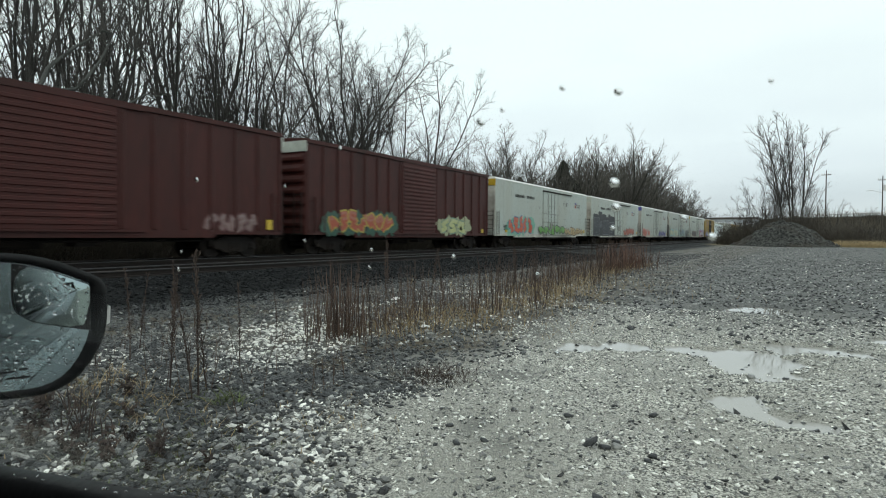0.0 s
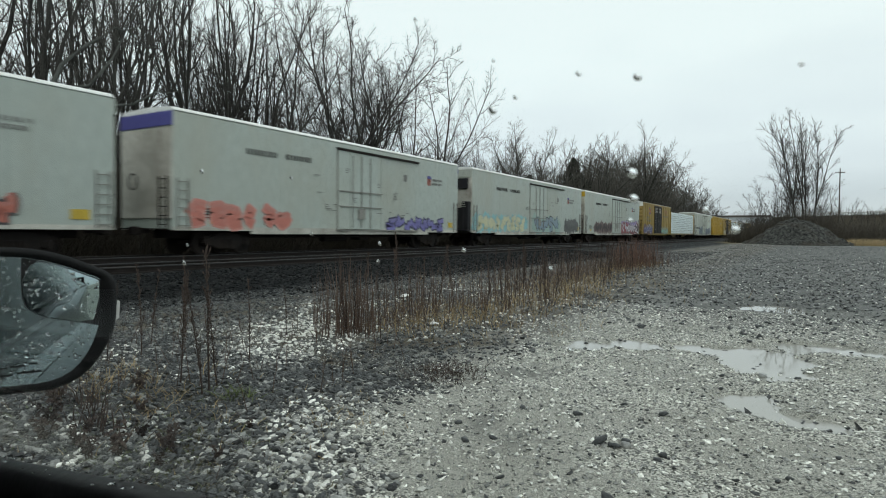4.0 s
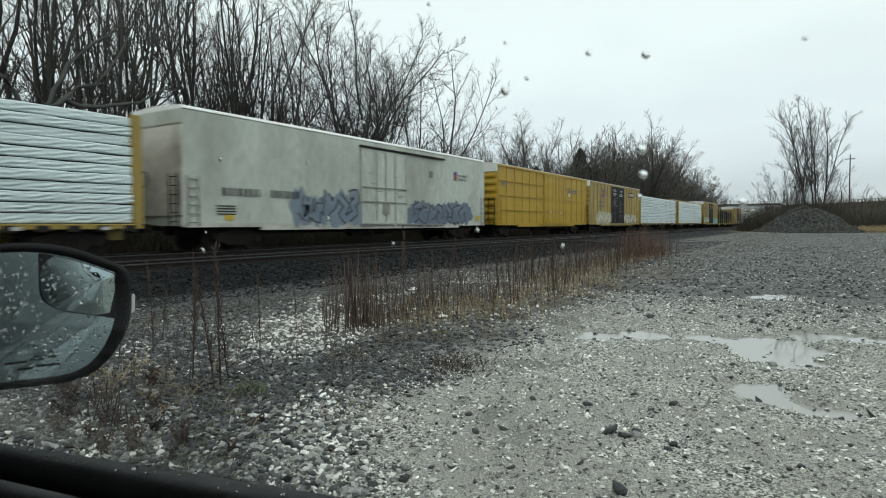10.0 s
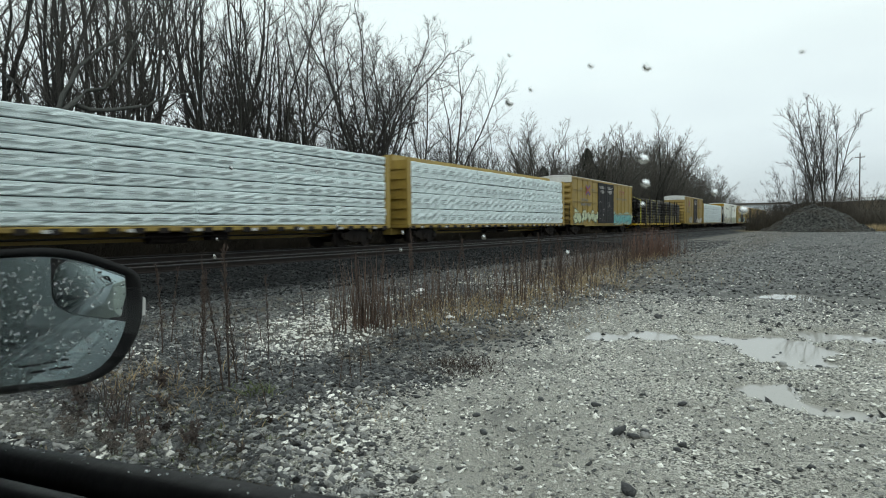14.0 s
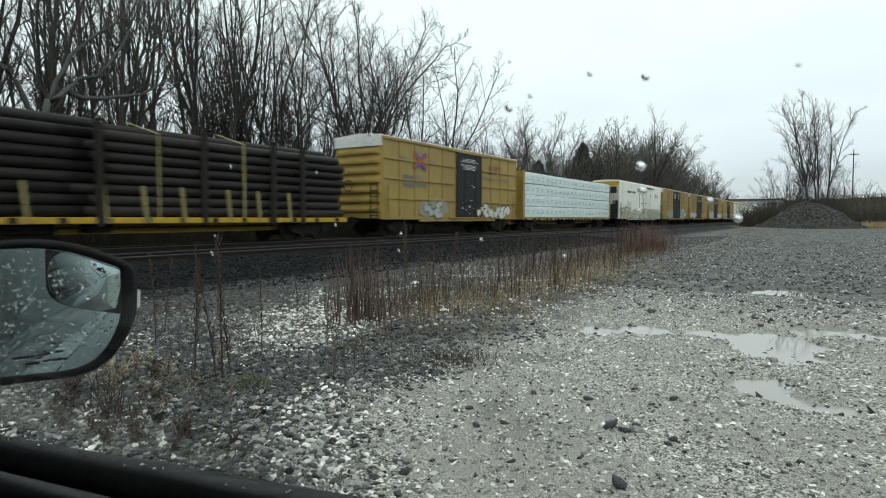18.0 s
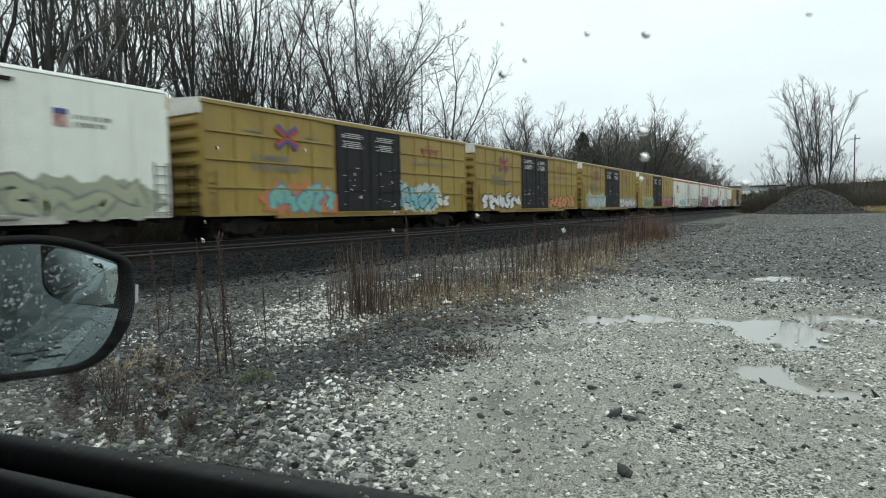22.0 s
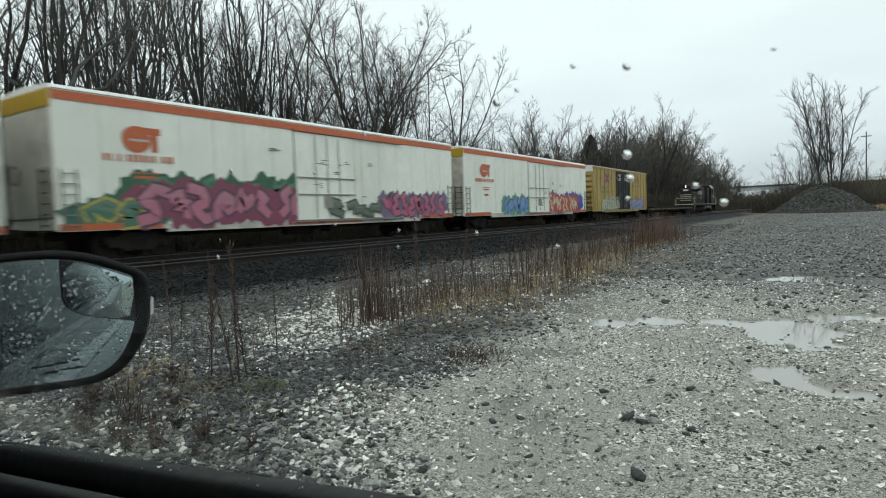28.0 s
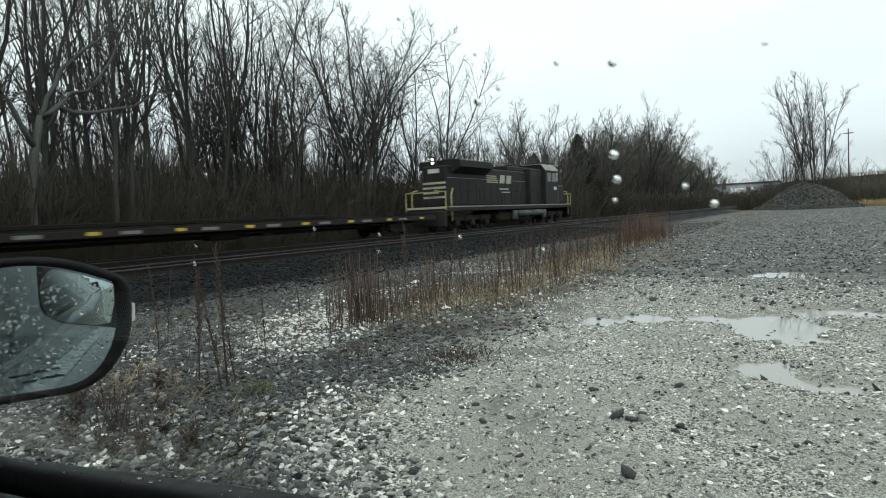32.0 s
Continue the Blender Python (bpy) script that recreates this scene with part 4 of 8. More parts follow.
        mbl.add([(1.5075, y - 0.2 + 0.48 * math.cos(a), 3.73 + 0.42 * math.sin(a)) for a in [2 * math.pi * j / 24 for j in range(24)]], [tuple(range(24))])
        part("owner_emblem", mbl, stripe, car, "orange rounded emblem of the owner")
        part("emblem_slot", MB().box(1.507, 1.509, y - 0.42, y + 0.2, 3.66, 3.74), M_WHITE, car)
        decal("owner_lettering", car, text_bars(r, -L / 2 + 0.065 * L, -L / 2 + 0.178 * L, 3.02, 0.22), stripe, 1.505, "orange lettering drawn as bars")
        decal("car_lettering", car, [(-L / 2 + 0.105 * L, -L / 2 + 0.15 * L, 2.65, 2.69), (-L / 2 + 0.11 * L, -L / 2 + 0.145 * L, 2.5, 2.58), (-L / 2 + 0.115 * L, -L / 2 + 0.14 * L, 2.15, 2.28)], stripe, 1.505)
    else:
        n0, nh = (0.072, 0.30) if name_z < 3 else (0.16, 0.22)
        decal("car_lettering", car, text_bars(r, -L / 2 + n0 * L, -L / 2 + (n0 + 0.08) * L, name_z, nh, 0) + text_bars(r, -L / 2 + (n0 + 0.105) * L, -L / 2 + (n0 + 0.18) * L, name_z, nh, 0)
              + [(-L / 2 + 0.06 * L, -L / 2 + 0.1 * L, 1.35 + 0.1 * k, 1.40 + 0.1 * k) for k in range(4)], M_INK, 1.505, "black car lettering drawn as bars")
        y = -L / 2 + 0.83 * L
        decal("shield_emblem_top", car, [(y - 0.2, y + 0.2, 3.92, 4.08)], M_DECALB, 1.506, "blue top of a shield emblem")
        decal("shield_emblem_stripes", car, [(y - 0.19 + 0.1 * k, y - 0.14 + 0.1 * k, 3.55, 3.92) for k in range(4)], M_DECALR, 1.506, "red shield stripes")
        decal("slogan_bars", car, text_bars(r, y + 0.35, y + 1.45, 3.82, 0.13) + text_bars(r, y + 0.35, y + 1.35, 3.6, 0.13), M_DECALG, 1.505)
        decal("placard", car, [(-L / 2 + 0.075 * L, -L / 2 + 0.095 * L, 1.15, 1.35), (L / 2 - 0.06 * L, L / 2 - 0.035 * L, 1.2, 1.5)], M_REFLY, 1.506, "yellow placards")
        decal("vent_plate", car, [(-L / 2 + 0.70 * L, -L / 2 + 0.715 * L, 3.6, 3.95)], M_DECALG, 1.512)
    running_gear(car, L, 2.6)
    return car, L


def centerbeam(label, wa, wb, tiers, cols, seed, dotted=False, frame_top=4.45, chord=0.0, puff=0.02):
    L, w = wb - wa, (wa + wb) / 2
    car = freight_thing("centerbeam_flatcar", label, "flatcar", w)
    r = random.Random(seed)
    mb = MB().box(-1.45, 1.45, -L / 2, L / 2, 0.86, 1.02, 0.02).box(-0.25, 0.25, -L / 2, L / 2, 0.5, 0.86)
    part("deck", mb, M_YELLOW, car, "yellow steel deck")
    dark = MB()
    n = 26
    for i in range(n):
        y = -L / 2 + L * (i + 0.5) / n
        dark.box(1.452, 1.458, y - 0.22, y + 0.16, 0.80, 0.98)
    part("side_pockets", dark, M_UNDER, car, "dark stake pockets along the deck edge")
    decal("reflectors", car, [(-L / 2 + L * (i + 0.5) / 9 - 0.12, -L / 2 + L * (i + 0.5) / 9 + 0.12, 0.84, 0.94) for i in range(9)], M_DECALW, 1.464)
    for s in (-1, 1):
        b = MB().box(-1.45, 1.45, s * (L / 2 - 0.12) - 0.08, s * (L / 2 - 0.12) + 0.08, 1.02, frame_top, 0.02)
        for k in range(6):
            b.box(-1.3, 1.3, s * (L / 2 - 0.02) - 0.05, s * (L / 2 - 0.02) + 0.05, 1.35 + 0.52 * k, 1.50 + 0.52 * k)
        for q in (-1.45, 1.33):
            b.box(q, q + 0.12, s * (L / 2 - 0.12) - 0.2, s * (L / 2 - 0.12) + 0.12, 1.02, frame_top + 0.03)
        part("bulkhead", b, M_YELLOW, car, "yellow end bulkhead with ribs")
    part("center_beam", MB().box(-0.1 - chord, 0.1 + chord, -L / 2 + 0.2, L / 2 - 0.2, frame_top - 0.2, frame_top + 0.06 + 2 * chord).box(-0.04, 0.04, -L / 2 + 0.2, L / 2 - 0.2, 1.02, frame_top), M_YELLOW, car, "yellow centre beam")
    top, h = frame_top - 0.04, (frame_top - 0.04 - 1.04) / tiers
    y0, y1 = -L / 2 + 0.34, L / 2 - 0.34
    # added near-black block: gives the gaps between bundles their shade by colour
    part("load_core", MB().box(-1.30, 1.32, y0 + 0.05, y1 - 0.05, 1.03, top - 0.05), M_GAPDARK, car, "near-black block standing in for shade between the bundles")
    wb_ = (y1 - y0) / cols
    for i in range(tiers):
        z = 1.035 + i * h
        for j in range(cols):
            o, q = r.uniform(-0.045, 0.02), r.uniform(-0.012, 0.006)
            mb = MB()
            m = max(6, int(wb_ / 0.28))
            rows, c, ph = [], 0.028, r.uniform(0, 6)
            sag = 0.0
            for t in range(m + 1):
                y = y0 + j * wb_ + 0.004 + (wb_ - 0.008) * t / m
                sag = 0.6 * sag + r.uniform(-0.014, 0.014)
                bulge = puff * math.sin(t * 2.1 + ph) + r.uniform(-puff, puff)
                a, b = z + 0.010 + 0.5 * sag, z + h - 0.016 + sag + q
                rows.append([(0.12, y, a), (1.40 + o - c, y, a), (1.41 + o, y, a + c), (1.415 + o + bulge, y, a + 0.3 * (b - a)), (1.415 + o - 0.7 * bulge + r.uniform(-0.4, 0.4) * puff, y, a + 0.52 * (b - a)),
                             (1.415 + o + 0.6 * bulge, y, a + 0.76 * (b - a)), (1.41 + o, y, b - c), (1.40 + o - c, y, b), (0.12, y, b)])
            mb.loft(rows, True)
            bu = part("lumber_bundle", mb, M_WRAP, car)
            if dotted:
                d = MB()
                n_print = max(1, round(wb_ / 0.92))
                for t in range(n_print):
                    yy = y0 + j * wb_ + wb_ * (t + 0.5) / n_print + r.uniform(-0.06, 0.06)
                    for v in ((0.34, 0.46, 0.60) if h > 0.6 else (0.42, 0.56)):
                        a = r.uniform(0.14, 0.36)
                        ribbon(d, [(yy - a, z + h * v + 0.01), (yy - 0.3 * a, z + h * v + 0.004), (yy + 0.4 * a, z + h * v + 0.008), (yy + a, z + h * v + 0.005)], r.uniform(0.02, 0.05), 1.42 + o + 1.9 * puff)
                part("wrap_print", d, M_WRAPLINE, bu, "grey print on the wrap")
    running_gear(car, L)
    return car, L


CARS = []


def add(car):
    CARS.append(car[0])
    return car


Y1, Y2 = dict(paint=M_YELLOW, door_mat=M_BLACKD, cap=M_ROOFW), dict(paint=M_YELPALE, door_mat=M_BLACKD, cap=M_ROOFW, style="post")
c, L = add(boxcar("red-brown steel boxcar with louvred door", -294.9, -276.75, M_BROWN, "post", "single", M_BROWN2, M_WHITE2, (0.41, 0.61), M_BROWN, True, 1, ""))
graffiti(c, 11, 5.3, 7.6, 0.95, 1.75, (0.20, 0.13, 0.12), (0.12, 0.05, 0.05), letters=4)
graffiti(c, 12, -3.4, -0.4, 1.0, 1.6, (0.16, 0.15, 0.15), (0.10, 0.06, 0.06), letters=4)
decal("placard", c, [(L / 2 - 0.9, L / 2 - 0.6, 1.1, 1.5)], M_REFLY, 1.556)
c, L = add(boxcar("red-brown boxcar with bright graffiti and louvred door", -275.3, -257.2, M_BROWN, "post", "single", M_BROWN2, M_WHITE2, (0.41, 0.61), M_BROWN, True, 2, ""))
graffiti(c, 21, -7.6, -2.6, 0.95, 2.05, (0.34, 0.08, 0.04), (0.36, 0.29, 0.05), (0.022, 0.075, 0.05), 6, x=1.552)
graffiti(c, 22, 2.6, 5.6, 0.95, 1.95, (0.42, 0.45, 0.20), (0.16, 0.25, 0.18), (0.30, 0.33, 0.20), 3, x=1.552)
decal("placard", c, [(L / 2 - 1.1, L / 2 - 0.8, 1.1, 1.35)], M_REFLY, 1.556)
c, L = add(reefer("white refrigerator car with red and green graffiti", -255.9, -234.1, None, None, M_YELLOWB, 3))
graffiti(c, 31, -8.6, -4.0, 1.0, 2.4, (0.52, 0.10, 0.04), (0.08, 0.16, 0.26), (0.16, 0.38, 0.28), 4)
graffiti(c, 32, -2.6, 3.9, 0.95, 1.95, (0.13, 0.33, 0.07), (0.03, 0.03, 0.045), None, 4, x=1.556, fat=0.24)
graffiti(c, 33, 4.1, 9.4, 0.95, 1.75, (0.45, 0.34, 0.18), (0.10, 0.07, 0.04), None, 6)
c, L = add(reefer("white refrigerator car with large black graffiti panel", -232.45, -210.5, None, None, M_WHITE2, 4))
panel = MB()
for k, (ya, yb, zt) in enumerate(((-10.3, -8.4, 3.25), (-8.4, -6.9, 3.55), (-6.9, -5.2, 3.30), (-5.2, -4.4, 3.05), (-4.4, -3.4, 3.35), (-3.4, -1.5, 3.15))):
    panel.add([(1.5045, ya, 0.94), (1.5045, yb, 0.94), (1.5045, yb, zt - 0.12), (1.5045, yb - 0.15, zt), (1.5045, ya + 0.3, zt + 0.06), (1.5045, ya, zt - 0.05)], [(0, 1, 2, 3, 4, 5)])
part("graffiti_panel", panel, paint_of((0.020, 0.022, 0.026)), c, "black sprayed panel with a ragged top")
graffiti(c, 44, -1.6, -0.6, 0.95, 2.0, (0.12, 0.33, 0.36), (0.09, 0.25, 0.28), None, 1, x=1.503)
for ya, yb, za, zb, ia, ib in ((-10.1, -7.9, 1.0, 2.9, 0.42, 0.50), (-7.7, -7.0, 1.9, 2.5, 0.3, 0.4), (-6.6, -4.2, 1.05, 2.65, 0.42, 0.42), (-3.9, -1.7, 1.0, 2.5, 0.40, 0.45)):
    body = part("graffiti_letter", MB().add([(1.507, ya, za), (1.507, yb, za + 0.04), (1.507, yb - 0.1, zb), (1.507, ya + 0.08, zb - 0.06)], [(0, 1, 2, 3)]), paint_of((0.034, 0.040, 0.046)), c, "dark block letter sprayed with pale outlines")
    rim = MB()
    ribbon(rim, [(ya, za), (yb, za + 0.04), (yb - 0.1, zb), (ya + 0.08, zb - 0.06), (ya, za)], 0.075, 1.5085)
    mid, up = ya + (yb - ya) * ia, za + (zb - za) * ib
    ribbon(rim, [(mid - 0.3, zb - 0.45), (mid - 0.28, up), (mid + 0.3, up - 0.05), (mid + 0.32, zb - 0.4)], 0.06, 1.509)
    ribbon(rim, [(mid - 0.35, za + 0.35), (mid + 0.4, za + 0.3)], 0.06, 1.5095)
    part("letter_outline", rim, paint_of((0.20, 0.22, 0.23)), body, "pale grey outline")
graffiti(c, 42, 2.9, 8.2, 0.95, 2.0, (0.45, 0.14, 0.10), (0.06, 0.05, 0.05), None, 7)
c, L = add(reefer("shorter white refrigerator car with blue end band", -208.45, -188.9, None, None, M_DECALB, 5))
graffiti(c, 51, -9.2, -4.4, 0.95, 2.0, (0.50, 0.17, 0.13), (0.55, 0.24, 0.2), None, 5)
graffiti(c, 52, 2.4, 8.0, 0.95, 1.8, (0.16, 0.15, 0.38), (0.05, 0.05, 0.10), None, 6)
c, L = add(reefer("white refrigerator car with cyan and yellow graffiti", -187.0, -165.2, None, None, M_WHITE2, 6, True))
graffiti(c, 61, -10.3, -2.5, 0.95, 2.2, (0.55, 0.55, 0.35), (0.30, 0.40, 0.40), (0.25, 0.48, 0.50), 8)
graffiti(c, 62, -0.6, 4.4, 0.92, 2.3, (0.20, 0.28, 0.34), (0.03, 0.04, 0.05), (0.30, 0.42, 0.38), 4, x=1.556)
graffiti(c, 63, 6.6, 9.6, 0.95, 2.2, (0.08, 0.085, 0.085), (0.12, 0.125, 0.12), (0.10, 0.105, 0.10), 4)
c, L = add(reefer("white refrigerator car with black and red graffiti", -164.1, -142.1, None, None, M_YELLOWB, 7))
graffiti(c, 71, -7.6, -1.7, 0.95, 2.15, (0.030, 0.026, 0.026), (0.17, 0.11, 0.10), (0.16, 0.12, 0.11), 7)
graffiti(c, 74, 5.0, 10.2, 1.0, 2.15, (0.020, 0.016, 0.020), (0.03, 0.02, 0.03), (0.022, 0.016, 0.022), 6, x=1.5065)
graffiti(c, 72, 2.8, 10.2, 0.95, 2.25, (0.58, 0.56, 0.60), (0.025, 0.018, 0.025), (0.24, 0.03, 0.04), 7, x=1.511, fat=0.17)
graffiti(c, 73, 2.4, 9.6, 1.7, 2.5, (0.26, 0.20, 0.45), (0.18, 0.14, 0.36), None, 8, x=1.503)
c, L = add(boxcar("yellow steel boxcar with paired black doors, blue graffiti", -140.3, -121.9, seed=8, **Y1))
graffiti(c, 81, -8.2, -3.9, 0.95, 2.25, (0.035, 0.05, 0.20), (0.60, 0.62, 0.68), (0.09, 0.045, 0.07), 4, x=1.532)
graffiti(c, 83, 2.3, 7.0, 0.95, 2.0, (0.42, 0.46, 0.16), (0.05, 0.05, 0.07), (0.20, 0.24, 0.18), 7, x=1.530, fat=0.22)
graffiti(c, 82, 2.4, 7.2, 0.95, 1.75, (0.22, 0.46, 0.36), (0.10, 0.05, 0.16), None, 6, x=1.538, fat=0.2)
add(centerbeam("yellow centre-beam flatcar loaded with white-wrapped lumber", -121.15, -99.05, 11, 2, 9))
c, L = add(reefer("white refrigerator car with grey-blue graffiti", -97.6, -75.5, M_WHITE2, None, M_WHITE2, 10, name_z=2.05))
graffiti(c, 101, -5.6, -1.75, 0.92, 2.5, (0.14, 0.19, 0.24), (0.022, 0.026, 0.03), (0.17, 0.22, 0.26), 4)
graffiti(c, 102, 2.6, 8.6, 0.95, 2.25, (0.115, 0.15, 0.20), (0.022, 0.024, 0.03), (0.115, 0.15, 0.20), 6)
c, L = add(boxcar("bright yellow boxcar with ribbed sides and yellow door", -73.7, -55.1, M_YELLOWB, "panel", "double", M_YELLOWB, M_ROOFW, (0.44, 0.70), None, False, 11, ""))
decal("placard_board", c, [(0.0, 0.26, 1.82, 2.04), (2.3, 2.52, 1.82, 2.02)], M_DECALW, 1.60, "small whitish placard board on the door")
decal("shield_emblem", c, [(4.3, 4.75, 3.30, 3.60)], M_DECALW, 1.556, "white lower half of a shield emblem")
decal("shield_emblem_top", c, [(4.28, 4.77, 3.60, 3.80), (4.30, 4.75, 3.88, 3.94), (4.30, 4.75, 4.0, 4.06)], M_DECALB, 1.557, "blue bars of a shield emblem")
decal("car_lettering", c, [(5.2, 6.6, 3.8, 3.9), (5.2, 6.6, 3.6, 3.7), (-8.5, -7.9, 3.7, 3.9)], M_DECALG, 1.535)
c, L = add(boxcar("pale yellow ribbed boxcar with black door, white graffiti", -54.1, -35.45, seed=12, **Y2))
graffiti(c, 121, -7.0, -2.9, 0.95, 2.2, (0.55, 0.53, 0.42), (0.35, 0.30, 0.15), (0.45, 0.42, 0.28), 4, x=1.552)
graffiti(c, 122, 2.6, 7.8, 0.95, 2.2, (0.60, 0.58, 0.48), (0.10, 0.09, 0.07), None, 5, x=1.552)
decal("sign_plate", c, [(4.35, 6.35, 3.95, 4.5)], M_BLACKD, 1.562, "black plate of the owner's emblem")
decal("sign_letters", c, [(4.55 + 0.45 * k, 4.85 + 0.45 * k, 4.08, 4.40) for k in range(4)], M_DECALW, 1.566, "white emblem bars")
graffiti(c, 123, -2.0, -0.2, 2.7, 3.9, (0.17, 0.17, 0.18), (0.02, 0.02, 0.022), None, 2, x=1.58, fat=0.07)
graffiti(c, 124, 0.4, 1.6, 1.3, 3.6, (0.13, 0.13, 0.135), (0.02, 0.02, 0.022), None, 3, x=1.58, fat=0.06)
add(centerbeam("yellow centre-beam flatcar loaded with white lumber packs", -34.55, -12.5, 8, 6, 13, True))
add(centerbeam("yellow centre-beam flatcar with four tiers of wrapped lumber", -10.9, 11.35, 4, 3, 14, True, chord=0.14, puff=0.03))
c, L = add(boxcar("yellow boxcar with paired black doors, turquoise graffiti", 12.9, 31.75, seed=15, **Y1))
graffiti(c, 151, -9.0, -2.6, 0.95, 2.3, (0.50, 0.56, 0.36), (0.03, 0.08, 0.07), None, 6, x=1.532)
graffiti(c, 152, 2.4, 9.0, 0.92, 2.1, (0.12, 0.42, 0.42), (0.02, 0.05, 0.06), (0.30, 0.42, 0.38), 7, x=1.532)


def pipe_car(label, wa, wb):
    L, w = wb - wa, (wa + wb) / 2
    car = freight_thing("pipe_flatcar", label, "flatcar", w)
    part("deck", MB().box(-1.45, 1.45, -L / 2, L / 2, 0.78, 0.98, 0.02).box(-0.3, 0.3, -L / 2 + 1, L / 2 - 1, 0.45, 0.78), M_YELLOWB, car, "yellow steel deck")
    part("side_pockets", (lambda m: [m.box(1.452, 1.46, -L / 2 + 0.5 + k, -L / 2 + 0.75 + k, 0.80, 0.97) for k in np.arange(0, L - 1, 1.3)] and m)(MB()), M_UNDER, car)
    R, n = 0.165, 16
    pm = MB()
    ring = [2 * math.pi * j / 12 for j in range(12)]
    for a, q in ((0, 12.0),):
        pm.loft([[(rr * math.cos(t), y, rr * math.sin(t)) for t in ring] for y, rr in ((0.15, R * 0.8), (0, R * 0.8), (0, R), (q, R), (q, R * 0.8), (q - 0.15, R * 0.8))], False)
    pipe_me = pm.mesh("pipe", True)
    pipe_me.materials.append(M_PIPE)
    r = random.Random(5)
    for g, y0 in enumerate((-L / 2 + 0.8, -L / 2 + 12.5)):
        for i in range(9):
            for j in range(8):
                if i == 8 and (j in (0, 7) or (g and j > 4)):
                    continue
                ob = part("pipe", pipe_me, M_PIPE, car)
                ob.location = (-1.16 + 0.332 * j, y0 + (r.uniform(-0.4, 1.0) if g == 0 else r.uniform(-0.25, 0.25)), 1.18 + 0.335 * i)
    tags = MB()
    for k in range(14):
        tags.box(-1.0 + 0.16 * k, -0.94 + 0.16 * k, -L / 2 + 0.25, -L / 2 + 0.30, 1.4 + 0.31 * (k * 5 % 8), 1.46 + 0.31 * (k * 5 % 8))
    part("pipe_tag", tags, M_STRAPY, car, "yellow tags on the pipe ends")
    for y in (3.9, 6.2, 9.5, 13.4, 17.1, 20.3, 21.9):
        y -= L / 2
        part("stake", MB().box(1.40, 1.50, y - 0.12, y + 0.12, 0.7, 3.95, 0.01).box(-1.5, -1.40, y - 0.12, y + 0.12, 0.7, 3.95, 0.01), M_UNDER, car, "dark steel side stake")
    for y, wide, dull in ((2.2, 0.085, False), (4.9, 0.03, True), (7.4, 0.045, True), (10.1, 0.06, False), (15.4, 0.03, True), (18.9, 0.04, True)):
        y -= L / 2
        part("strap", MB().box(1.36, 1.39, y - wide, y + wide, 0.98, 3.75).loft([[(1.37, y - wide, 3.75), (1.37, y + wide, 3.75), (1.40, y + wide, 3.72), (1.40, y - wide, 3.72)],
             [(0.6, y - 0.6 - wide, 4.10), (0.6, y - 0.6 + wide, 4.10), (0.62, y - 0.6 + wide, 4.07), (0.62, y - 0.6 - wide, 4.07)]], True), M_STRAPDULL if dull else M_STRAPY, car, "worn brownish strap" if dull else "yellow webbing strap")
    for k, y in enumerate((5.3, 8.3, 11.4, 13.6, 14.9, 16.3, 18.2, 19.6, 21.2)):
        y -= L / 2
        part("short_stake", MB().loft([[(1.41, y - 0.05, 0.8), (1.48, y - 0.05, 0.8), (1.48, y + 0.05, 0.8), (1.41, y + 0.05, 0.8)], [(1.41, y - 0.17, 2.0), (1.48, y - 0.17, 2.0), (1.48, y - 0.07, 2.0), (1.41, y - 0.07, 2.0)]], True), M_STRAPDULL, car, "short leaning yellowish stake")
    part("bolster_blocks", (lambda m: [m.box(-1.3, 1.3, y, y + 0.2, 0.98, 1.02) for y in np.arange(-L / 2 + 1, L / 2 - 1, 2.0)] and m)(MB()), M_TIE, car)
    running_gear(car, L)
    return car, L


def long_flatcar(label, wa, wb):
    L, w = wb - wa, (wa + wb) / 2
    car = freight_thing("long_flatcar", label, "flatcar", w)
    mb = MB().box(-1.42, 1.42, -L / 2, L / 2, 0.78, 1.02, 0.02).box(-0.4, 0.4, -L / 2 + 1, L / 2 - 1, 0.5, 0.78)
    part("side_frame", mb, M_UNDER, car, "dark steel side frame")
    n = 40
    for i in range(n):
        y0 = -L / 2 + L * i / n
        part("deck_plank", MB().box(-1.40, 1.40, y0 + 0.01, y0 + L / n - 0.01, 1.022, 1.085 + 0.006 * (i % 3)), M_TIE, car)
    part("raised_load", MB().box(-0.9, 1.0, -L / 2 + 4.5, L / 2 - 8.5, 1.10, 1.24, 0.02), M_TIE, car, "flat weathered boards lying on the deck")
    decal("reflectors", car, [(-L / 2 + L * (i + 0.5) / 9 - 0.2, -L / 2 + L * (i + 0.5) / 9 + 0.2, 0.86, 0.97) for i in range(9)], M_REFLY, 1.43, "yellow reflector plates")
    decal("side_lettering", car, [(-L / 2 + L * (i + 0.9) / 9 - 0.35, -L / 2 + L * (i + 0.9) / 9 + 0.35, 0.85, 0.96) for i in range(8)], M_DECALG, 1.43)
    running_gear(car, L, 3.0)
    return car, L


